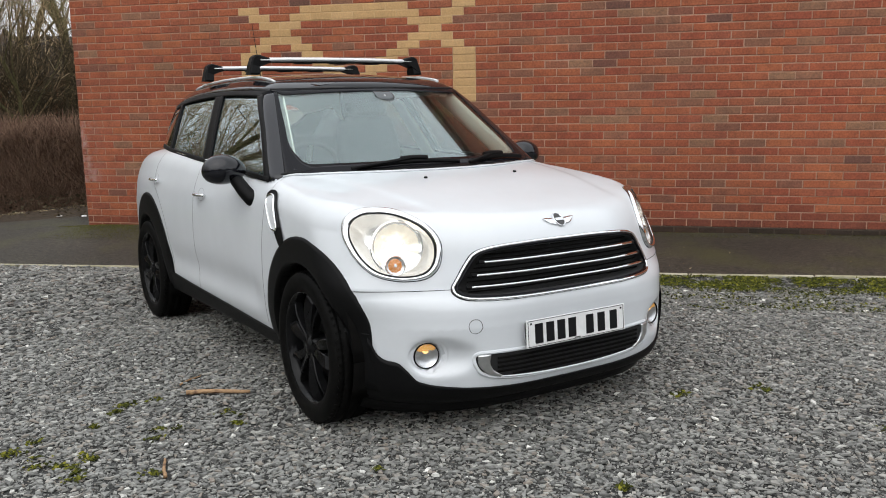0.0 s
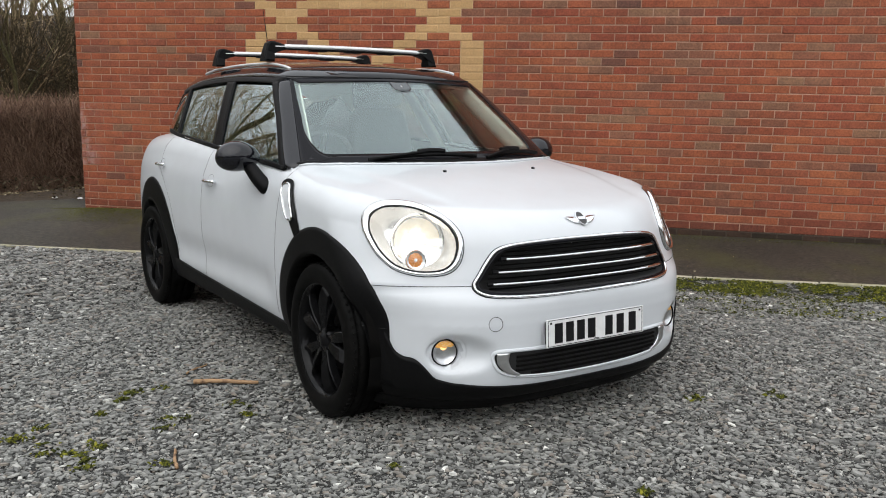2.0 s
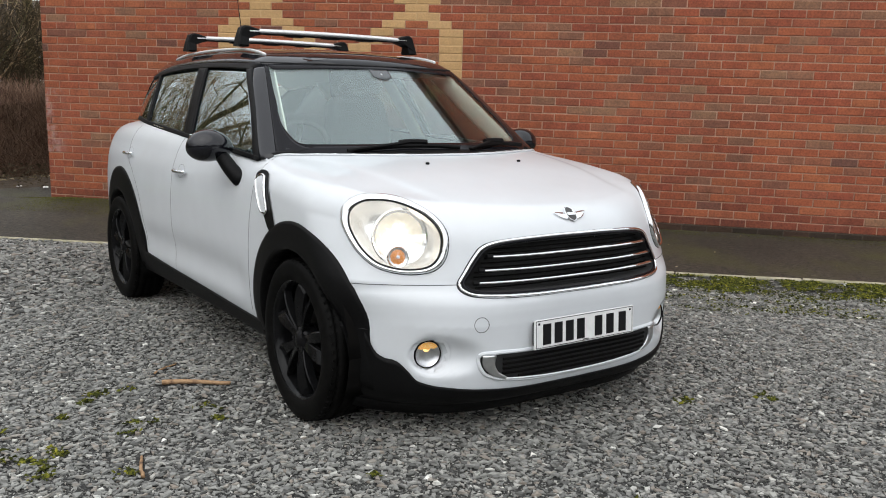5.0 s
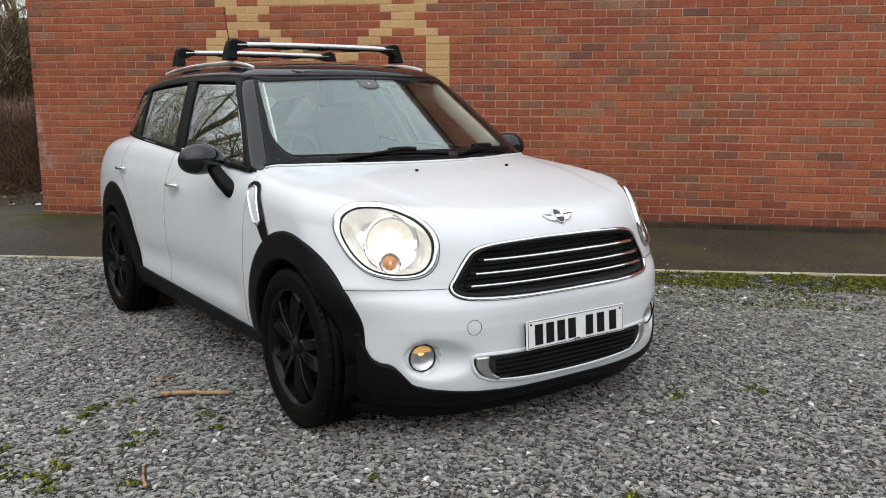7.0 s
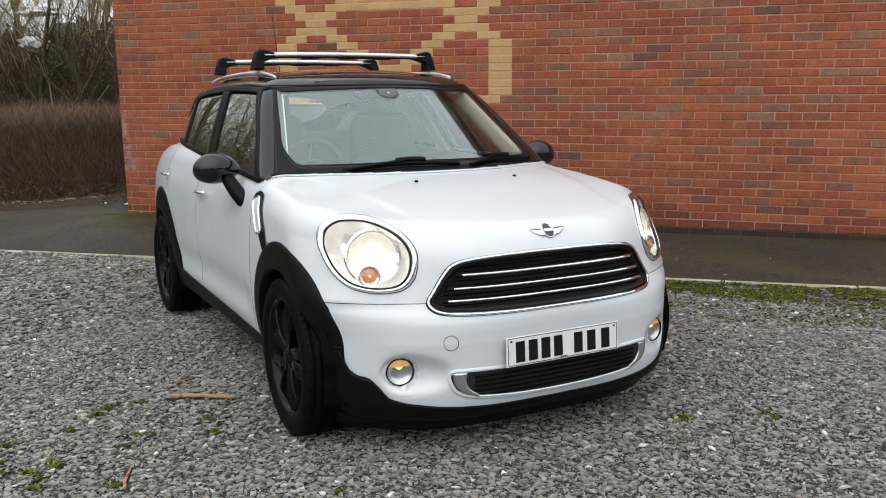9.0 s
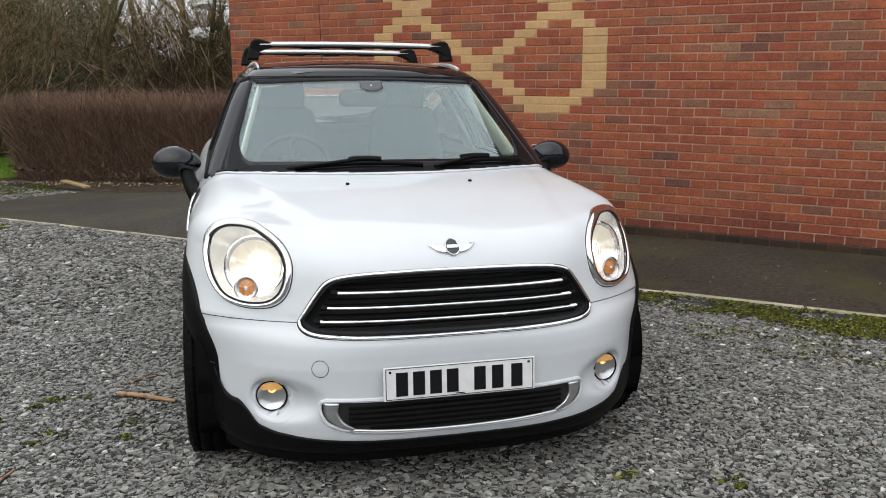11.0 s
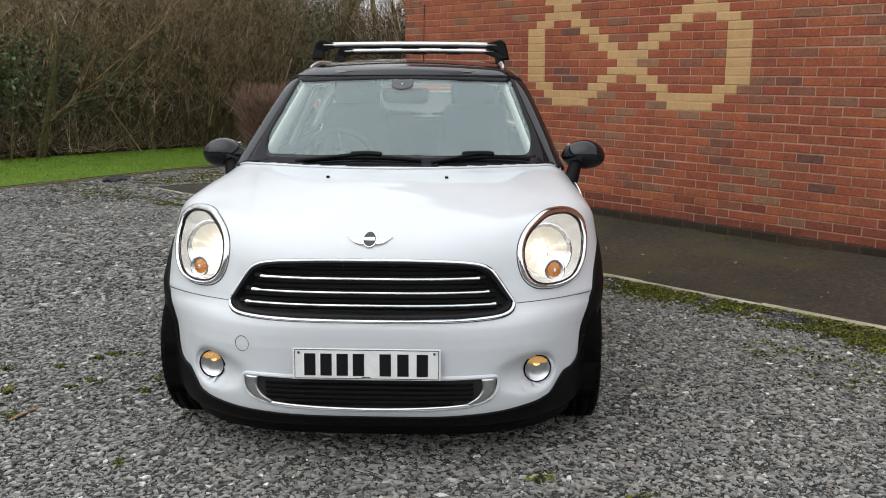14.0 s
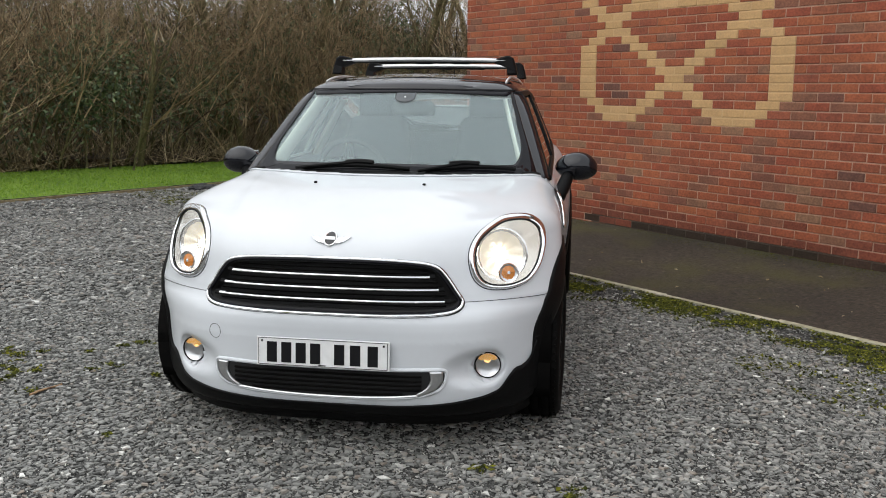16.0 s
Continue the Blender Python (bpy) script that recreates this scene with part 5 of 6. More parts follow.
# lower intake
LOWER = [(0, 0.358), (0.25, 0.359), (0.40, 0.361), (0.442, 0.358), (0.454, 0.340), (0.448, 0.305), (0.420, 0.275), (0.345, 0.253), (0.20, 0.241)]
lowpts = LOWER + [(0, 0.238)] + [(-y, z) for y, z in reversed(LOWER[1:])]
lo = loop(lowpts, 120)
intake = part("lower_intake", disc_mesh(from_front(body, disc(lo, (0, 0.295), 7), 0.003)), GAP, car, "black lower air intake", smooth=True)
part("white_rim", tube(from_front(body, lo * (1.012, 1.0) + (0, -0.002), 0.0), 0.008, 8, True), WHITE, intake)
for s in (-1, 1):
    q = ruled([(s * 0.447, 0.352), (s * 0.444, 0.308), (s * 0.418, 0.280), (s * 0.36, 0.258)], [(s * 0.400, 0.352), (s * 0.403, 0.316), (s * 0.39, 0.290), (s * 0.35, 0.262)], 20, 5)
    part("chrome_end", skin(body, from_front(body, q, 0.010), 0.008), SATIN, intake, smooth=True)
ys = np.linspace(-0.37, 0.37, 44)
part("chrome_strip", tube(from_front(body, np.stack([ys, 0.2405 + 0.0185 * (np.abs(ys) / 0.37) ** 2], -1), 0.006), 0.004, 6), SATIN, intake)
for z in (0.262, 0.280, 0.298, 0.316, 0.334):
    ym = 0.37 if z > 0.27 else 0.30
    ys = np.linspace(-ym, ym, 40)
    part("intake_slat", tube(from_front(body, np.stack([ys, np.full(40, z)], -1), 0.006), 0.0050, 6), DARK, intake)

# towing eye cover
a = np.linspace(0, 2 * np.pi, 40, endpoint=False)
part("towing_eye_cover", tube(from_front(body, np.stack([-0.458 + 0.026 * np.cos(a), 0.468 + 0.028 * np.sin(a)], -1), 0.0), 0.0012, 5, True), GAP, car)

# fog lamps in their hollows
def round_lamp(c, n, prof, name, material, parent, label="", upper=None):
    """A turned piece about the line n through c, from (radius, depth) pairs."""
    n = np.array(n) / np.linalg.norm(n)
    u = np.cross((0, 0, 1.0), n)
    u /= np.linalg.norm(u)
    w = np.cross(n, u)
    ring = [[c + (u * math.cos(t) + w * math.sin(t)) * r + n * d for t in np.linspace(0, 2 * np.pi, 40, endpoint=False)] for r, d in prof]
    return part(name, disc_mesh(np.array(ring)), material, parent, label, smooth=True)


for s in (-1, 1):
    fc, fn_ = np.array([FOG[0], s * FOG[1], FOG[2]]), (0.975, s * 0.22, 0.02)
    ta_ = np.linspace(0, 2 * np.pi, 48, endpoint=False)
    round_ = np.stack([s * FOG[1] + np.cos(ta_) * 1.0, FOG[2] + np.sin(ta_)], -1) - (s * FOG[1], FOG[2])
    outer_ = [from_front(body, round_ * k + (s * FOG[1], FOG[2]), 0.0012) for k in (0.082, 0.076, 0.070)]
    nz_ = np.array(fn_) / np.linalg.norm(fn_)
    face_ = np.stack([fc + np.array([0, q[0], q[1]]) * 0.0525 for q in round_])
    face_[:, 0] -= (face_ - fc) @ nz_ / nz_[0]
    face_ = face_ + nz_ * 0.004
    bezel = np.stack(outer_ + [outer_[2] * (1 - k) + face_ * k - np.array([0.006, 0, 0]) * math.sin(math.pi * k) for k in (0.35, 0.7, 1.0)] + [face_ - nz_ * 0.03])
    fog = round_lamp(fc, fn_, [(0.002, -0.010), (0.025, -0.008), (0.040, -0.004), (0.049, 0.004)], "fog_lamp", SATIN, car, "lit round fog lamp with black rim")
    part("surround", (bezel.reshape(-1, 3), grid_faces(7, 48, True)), WHITE, fog, "white moulded recess", smooth=True)
    round_lamp(fc, fn_, [(0.048, 0.003), (0.049, 0.009), (0.0505, 0.010), (0.052, 0.002), (0.052, -0.05)], "rim", CLAD, fog)
    round_lamp(fc + np.array([0, 0, 0.020]), fn_, [(0.001, -0.002), (0.010, -0.003), (0.014, -0.009)], "bulb", BULB_AMBER, fog, "warm lit bulb")
    up = np.array([(0.038 * math.cos(t), 0.024 + 0.021 * math.sin(t)) for t in np.linspace(0.02, math.pi - 0.02, 24)] + [(-0.026, 0.019), (-0.013, 0.022), (0.0, 0.017), (0.013, 0.022), (0.026, 0.019)])
    nn_ = np.array(fn_) / np.linalg.norm(fn_)
    uu = np.cross((0, 0, 1.0), nn_)
    uu /= np.linalg.norm(uu)
    ww = np.cross(nn_, uu)
    tint = fc + up[:, :1] * uu + up[:, 1:] * ww + nn_ * 0.004
    part("amber_band", (tint, [tuple(range(len(tint)))]), AMBER_GLASS, fog, "amber lit upper band")
    round_lamp(fc, fn_, [(0.001, 0.018), (0.016, 0.0168), (0.032, 0.0128), (0.049, 0.006)], "lens", LENS, fog).visible_shadow = False


# headlamps
for s in (-1, 1):
    c, n, u, w = lamp_frame(s)
    outl = LAMP_LINE

    def lay(q, lift):
        q = np.asarray(q)
        start = c - 0.35 * n + q[..., :1] * u + q[..., 1:] * w
        p = shoot(body, start, np.broadcast_to(n, start.shape), 1.0)
        return p + lift * normal(body, p)

    rim_line = lay(outl, 0.004)
    depth = np.linspace(0, 1, 9)
    bowl = lay(disc(outl * 0.97, (0, 0), 9), -0.004) - n * (0.105 * (1 - depth**7))[:, None, None]
    head = part("headlamp", disc_mesh(bowl), REFLECTOR, car, "lit round headlamp with a chrome ring", smooth=True)
    shift = np.array((0.004, 0.005))
    band_ = np.stack([lay(outl * k + shift * g, h) for k, h, g in ((1.128, -0.004, 1), (1.122, 0.004, 1), (1.105, 0.010, 1), (1.07, 0.0145, 0.8), (1.03, 0.0145, 0.5), (0.995, 0.011, 0.2), (0.97, 0.006, 0), (0.955, 0.002, 0))])
    part("chrome_ring", (band_.reshape(-1, 3), grid_faces(8, 72, True)), CHROME, head, "broad rounded chrome ring", smooth=True)
    part("outer_seal", tube(lay(outl * 1.13 + shift, 0.0005), 0.0016, 6, True), GAP, head)
    part("seal", tube(lay(outl * 0.955, 0.006), 0.0030, 8, True), GAP, head)
    ln3 = lay(disc(outl * 0.955, (0, 0), 9), 0.006)
    part("lens", disc_mesh(ln3), LENS, head, smooth=True).visible_shadow = False
    core = np.array((-0.010, 0.000))
    cc = np.array(lay(core, -0.052))
    fw = np.array([0.93, s * 0.33, 0.14])
    fw /= np.linalg.norm(fw)
    fu = np.cross((0, 0, 1.0), fw) * s
    fu /= np.linalg.norm(fu)
    fz = np.cross(fw, fu) * s
    def dish(r0, r1, d0, d1, off, name, material, label="", flute=0.0):
        rr, dd = np.linspace(r0, r1, 6), np.linspace(d0, d1, 6)
        p = cc + off + np.stack([[(fu * math.cos(t) + fz * math.sin(t)) * r + fw * (d + flute * math.sin(10 * t)) for t in np.linspace(0, 2 * np.pi, 40, endpoint=False)] for r, d in zip(rr, dd)])
        return part(name, disc_mesh(p), material, head, label, smooth=True)
    dish(0.004, 0.104, -0.050, 0.0, 0, "reflector", REFLECTOR, "", 0.0025)
    dish(0.020, 0.090, -0.036, -0.006, 0, "lit_bowl", LIT_BOWL, "glowing cream inner bowl", 0.0022)
    dish(0.004, 0.017, -0.006, -0.024, 0, "bulb", BULB, "bright warm bulb")
    for k in (-0.009, 0.0, 0.009):
        part("bulb_wire", tube([cc + fu * k - fz * 0.022 - fw * 0.004, cc + fu * k + fz * 0.022 - fw * 0.004], 0.0022, 6), SATIN, head)
    part("bowl_edge", tube(cc - fw * 0.010 + np.stack([(fu * math.cos(t) + fz * math.sin(t)) * 0.090 for t in np.linspace(0, 2 * np.pi, 48, endpoint=False)]), 0.0025, 6, True), SATIN, head)
    part("reflector_edge", tube(cc + np.stack([(fu * math.cos(t) + fz * math.sin(t)) * 0.104 for t in np.linspace(0, 2 * np.pi, 48, endpoint=False)]), 0.004, 6, True), CHROME, head)
    off = np.array(lay((-0.014, -0.080), -0.022)) - cc
    dish(0.002, 0.038, -0.014, 0.0, off, "indicator_bowl", SATIN)
    dish(0.002, 0.0325, 0.006, -0.006, off, "indicator_glass", AMBER, "amber ribbed indicator glass", 0.001)
    part("indicator_rim", tube(cc + off + np.stack([(fu * math.cos(t) + fz * math.sin(t)) * 0.039 for t in np.linspace(0, 2 * np.pi, 32, endpoint=False)]), 0.0035, 6, True), CHROME, head)
    dish(0.001, 0.007, 0.009, 0.004, off, "indicator_bulb", SATIN, "clear indicator bulb")

# badge: a dark disc with a rim and two wings
a = np.linspace(0, 2 * np.pi, 40, endpoint=False)
bc = np.array((0.0, 0.837))
bd = part("badge", disc_mesh(from_front(body, disc(bc + np.stack([0.022 * np.cos(a), 0.021 * np.sin(a)], -1), bc, 4), 0.006)), LEATHER, car, "chrome winged badge", smooth=True)
part("rim", tube(from_front(body, bc + np.stack([0.0235 * np.cos(a), 0.0225 * np.sin(a)], -1), 0.006), 0.0026, 6, True), CHROME, bd)
part("bar", skin(body, from_front(body, ruled([(-0.019, 0.833), (0.019, 0.833)], [(-0.019, 0.842), (0.019, 0.842)], 8, 3), 0.009), 0.003), CHROME, bd)
for s in (-1, 1):
    q = ruled([(s * 0.022, 0.820), (s * 0.042, 0.823), (s * 0.058, 0.830), (s * 0.072, 0.840)], [(s * 0.025, 0.843), (s * 0.045, 0.845), (s * 0.062, 0.846), (s * 0.081, 0.845)], 14, 4)
    part("wing", skin(body, from_front(body, q, 0.006), 0.004), CHROME, bd, smooth=True)
    nz = from_top(body, (-0.010, s * 0.251), 0.004)
    b = box_bm(0.014, 0.015, 0.010, nz, 0.004)
    part("washer_jet", b, CLAD, car)

# number plate: plain bars stand for its characters
pc = np.array([0.722, -0.003, 0.4165])
plate = part("number_plate", box_bm(0.006, 0.520, 0.111, (0, 0, 0), 0.002), PLATE, car, "white number plate with black bars")
plate.matrix_basis = Matrix.Translation(pc + np.array([0.012, 0, 0])) @ pose(0, 0, 0, 0, -3, 0)
for y in (-0.199, -0.142, -0.085, -0.028, 0.066, 0.128, 0.196):
    wd = 0.040
    part("character_bar", box_bm(0.002, wd, 0.079, (0.0035, y, -0.002), 0.0005), PRINT, plate)
for s in (-1, 1):
    part("plate_screw", box_bm(0.003, 0.008, 0.008, (0.004, s * 0.238, 0.040), 0.001), PRINT, plate)
for bz in (-0.051, 0.051):
    part("border_line", box_bm(0.001, 0.504, 0.0022, (0.0034, 0, bz)), PRINT, plate)
for by in (-0.252, 0.252):
    part("border_line", box_bm(0.001, 0.0022, 0.102, (0.0034, by, 0)), PRINT, plate)
part("small_print_bar", box_bm(0.001, 0.030, 0.0035, (0.0034, -0.002, -0.0465)), PRINT, plate)
part("plate_holder", box_bm(0.02, 0.50, 0.09, (-0.012, 0, 0), 0.003), CLAD, plate)

# side scuttles with a chrome lamp
for s in (-1, 1):
    o = loop([(-0.475, 0.930), (-0.455, 0.955), (-0.40, 0.955), (-0.355, 0.938), (-0.315, 0.90), (-0.278, 0.857), (-0.206, 0.755), (-0.226, 0.722), (-0.262, 0.722), (-0.32, 0.775), (-0.405, 0.855)], 66)
    sc = part("side_scuttle", disc_mesh(from_side(body, disc(o, (-0.368, 0.855), 6), s, 0.006)), CLAD, car, "black side scuttle with chrome indicator lamp", smooth=True)
    o2 = loop([(-0.450, 0.918), (-0.42, 0.936), (-0.375, 0.926), (-0.328, 0.868), (-0.285, 0.802), (-0.312, 0.787), (-0.355, 0.800), (-0.41, 0.862)], 50)
    part("indicator_lamp", disc_mesh(from_side(body, disc(o2, (-0.368, 0.86), 6), s, 0.010)), CLEAR_LAMP, sc, smooth=True)
    part("chrome_edge", tube(from_side(body, o2, s, 0.010), 0.0055, 8, True), CHROME, sc)

# door handles
for s in (-1, 1):
    for hx, hz, key in ((-1.44, 0.882, "front_door"), (-2.40, 0.925, "rear_door")):
        owner = BODY_PARTS[key + ("R" if s < 0 else "L")]
        p = from_side(body, np.stack([np.linspace(hx - 0.085, hx + 0.085, 14), np.full(14, hz)], -1), s)
        arc = p + np.array([0, s * 1.0, 0]) * (0.012 + 0.022 * np.sin(np.linspace(0.1, math.pi - 0.1, 14)))[:, None]
        hd = part("handle", tube(arc, 0.012, 10, flat=0.8), CHROME, owner, "chrome door handle", smooth=True)
        # a thin grey ring stands for the recess's shading; no hollow is modelled
        o = np.stack([hx - 0.01 + 0.05 * np.cos(a), hz + 0.034 * np.sin(a)], -1)
        part("handle_cup", tube(from_side(body, o, s, 0.0), 0.0009, 5, True), SEAM, owner)


# ---------------------------------------------------------------- car: cabin
def screen_pt(q, lift=0.0):
    return from_front(cabin, q, lift, -2.2)


# windscreen, its dark border and wipers
WS_LOW = [(-0.735, 1.004), (-0.45, 1.020), (0, 1.030), (0.45, 1.020), (0.735, 1.004)]
WS_TOP = [(-0.560, 1.428), (-0.30, 1.432), (0, 1.434), (0.30, 1.432), (0.560, 1.428)]
ws = part("windscreen", skin(cabin, screen_pt(ruled(WS_LOW, WS_TOP, 50, 30), 0.0), 0.005), GLASS, car, "raked clear windscreen", smooth=True)
ws.visible_shadow = False
IN_LOW = [(-0.655, 1.065), (-0.60, 1.052), (-0.3, 1.062), (0, 1.068), (0.3, 1.062), (0.60, 1.052), (0.655, 1.065)]
IN_TOP = [(-0.535, 1.395), (-0.49, 1.412), (-0.25, 1.418), (0, 1.420), (0.25, 1.418), (0.49, 1.412), (0.535, 1.395)]
for lo_, hi_, nn in (([(-0.735, 1.004), (-0.37, 1.024), (0, 1.030), (0.37, 1.024), (0.735, 1.004)], [(-0.655, 1.062), (-0.33, 1.064), (0, 1.068), (0.33, 1.064), (0.655, 1.062)], 50), ([(-0.535, 1.405), (0, 1.420), (0.535, 1.405)], [(-0.560, 1.430), (0, 1.436), (0.560, 1.430)], 40)):
    part("screen_border", skin(cabin, screen_pt(ruled(lo_, hi_, nn, 4), 0.0025), 0.002), FRIT, ws, smooth=True)
for s in (-1, 1):
    part("screen_border", skin(cabin, screen_pt(ruled([(s * 0.735, 1.004), (s * 0.56, 1.43)], [(s * 0.560, 1.050), (s * 0.622, 1.075), (s * 0.638, 1.120), (s * 0.604, 1.26), (s * 0.551, 1.414)], 36, 5), 0.0025), 0.002), FRIT, ws, smooth=True)
sensor = part("sensor_housing", skin(cabin, screen_pt(ruled([(-0.054, 1.384), (-0.046, 1.379), (0.046, 1.379), (0.054, 1.384)], [(-0.054, 1.424), (0, 1.424), (0.054, 1.424)], 16, 5), 0.002), 0.002), SENSOR, ws, "dark rain sensor housing", smooth=True)
part("sensor_lens", skin(cabin, screen_pt(ruled([(-0.005, 1.390), (0.003, 1.390)], [(-0.005, 1.397), (0.003, 1.397)], 6, 4), 0.004), 0.002), SATIN, sensor, smooth=True)
yc = np.linspace(-0.745, 0.745, 60)
cow_f = from_top(body, np.stack([-0.165 - 0.577 * yc**2, yc], -1), 0.004)
cow_b = screen_pt(np.stack([yc, 1.034 - 0.030 * (yc / 0.745) ** 2], -1), 0.006)
cw_ = np.linspace(0, 1, 8)[None, :, None]
cow = cow_f[:, None] * (1 - cw_) + cow_b[:, None] * cw_
cow[:, :, 2] -= 0.004 * np.sin(np.pi * cw_[..., 0])
part("cowl", slab(cow, np.array([0, 0, -0.012])), CLAD, car, "black cowl below the windscreen", smooth=True)
for s in (-1, 1):
    yf = np.linspace(0.66, 0.765, 14)
    foot_line = from_top(body, np.stack([-0.20 - 0.577 * yf**2 - 0.25 * np.clip(yf - 0.73, 0, 1), s * yf], -1), 0.002)
    part("pillar_foot", tube(foot_line, 0.011, 8), CLAD, car, smooth=True)
part("bonnet_edge", tube(cow_f + np.array([0.004, 0, 0.000]), 0.005, 8), WHITE, BODY_PARTS["bonnet"], smooth=True)
for y0, y1, ym in ((-0.42, 0.125, -0.124), (0.20, 0.62, 0.379)):
    yy = np.linspace(y0, y1, 26)
    zb = 1.026 + 0.020 * np.sin(np.linspace(0.1, 2.7, 26))
    wiper = part("wiper", tube(screen_pt(np.stack([yy, zb], -1), 0.018), 0.009, 8, flat=1.2), CLAD, car, "black wiper blade and arm")
    yr = np.linspace(y0 - 0.03, ym, 16)
    zr = 1.018 + 0.036 * np.linspace(0, 1, 16)
    part("arm", tube(screen_pt(np.stack([yr, zr], -1), 0.030), 0.0085, 8), CLAD, wiper)
    part("joint", tube(screen_pt(np.stack([np.linspace(ym - 0.07, ym + 0.07, 6), 1.054 - 0.004 * np.linspace(-1, 1, 6) ** 2], -1), 0.030), 0.0125, 8), CLAD, wiper)

# roof skin, header, pillars
xs = np.linspace(-0.93, -3.02, 60)


def roof_point(xr, frac):
    """Across the roof: frac -1..1 from its right edge to its left, down over the cant rail."""
    z0 = 1.15
    ang = np.radians(90 - 73 * np.asarray(frac))
    d = np.stack([np.zeros_like(ang), np.cos(ang), np.sin(ang)], -1)
    o = np.stack([np.full_like(ang, xr), 0 * ang, np.full_like(ang, z0)], -1)
    return shoot(cabin, o, d, 1.5)


fr = np.linspace(-1, 1, 61)


def side_z(x):
    """Height of the upper edge of the side glass."""
    return float(curve([-3.1, -2.7, -2.3, -1.6, -0.98, -0.6], [1.345, 1.395, 1.425, 1.435, 1.418, 1.38])(x))


rp = []
for xr in xs:
    zt_ = side_z(xr) + 0.012
    yt = float(from_side(cabin, (xr, zt_), 1)[1])
    amax = math.degrees(math.atan2(zt_ - 1.15, yt))
    ang = np.radians(90 - (90 - amax) * fr)
    d = np.stack([0 * ang, np.cos(ang), np.sin(ang)], -1)
    rp.append(shoot(cabin, np.stack([np.full_like(ang, xr), 0 * ang, np.full_like(ang, 1.15)], -1), d, 1.5))
rp = np.array(rp)
# the front edge follows the head of the windscreen
hd_ = screen_pt(np.stack([np.linspace(-0.58, 0.58, 61), 1.434 + 0 * fr], -1), 0.0)
first = rp[0].copy()
first[6:55] = np.stack([np.interp(np.linspace(0, 1, 49), np.linspace(0, 1, 61), hd_[:, k]) for k in range(3)], -1)
rp = np.concatenate([first[None], rp[1:]])
roof = part("roof", skin(cabin, rp, 0.012), BLACK, car, "gloss black roof", smooth=True)
part("roof_lining", slab(rp[1:] * np.array([1, 0.97, 1]) - np.array([0, 0, 0.035]), np.array([0, 0, -0.006])), LINING, car, smooth=True)
part("header_gap", tube(screen_pt(np.stack([np.linspace(-0.57, 0.57, 40), np.full(40, 1.438)], -1), 0.001), 0.004, 6), GAP, car)


def side_strip(low, high, s, name, material, lift=0.0, parent=car, n=30, m=6, thick=0.012):
    ob = part(name, skin(cabin, from_side(cabin, ruled(low, high, n, m), s, lift), thick), material, parent, smooth=True)
    return ob


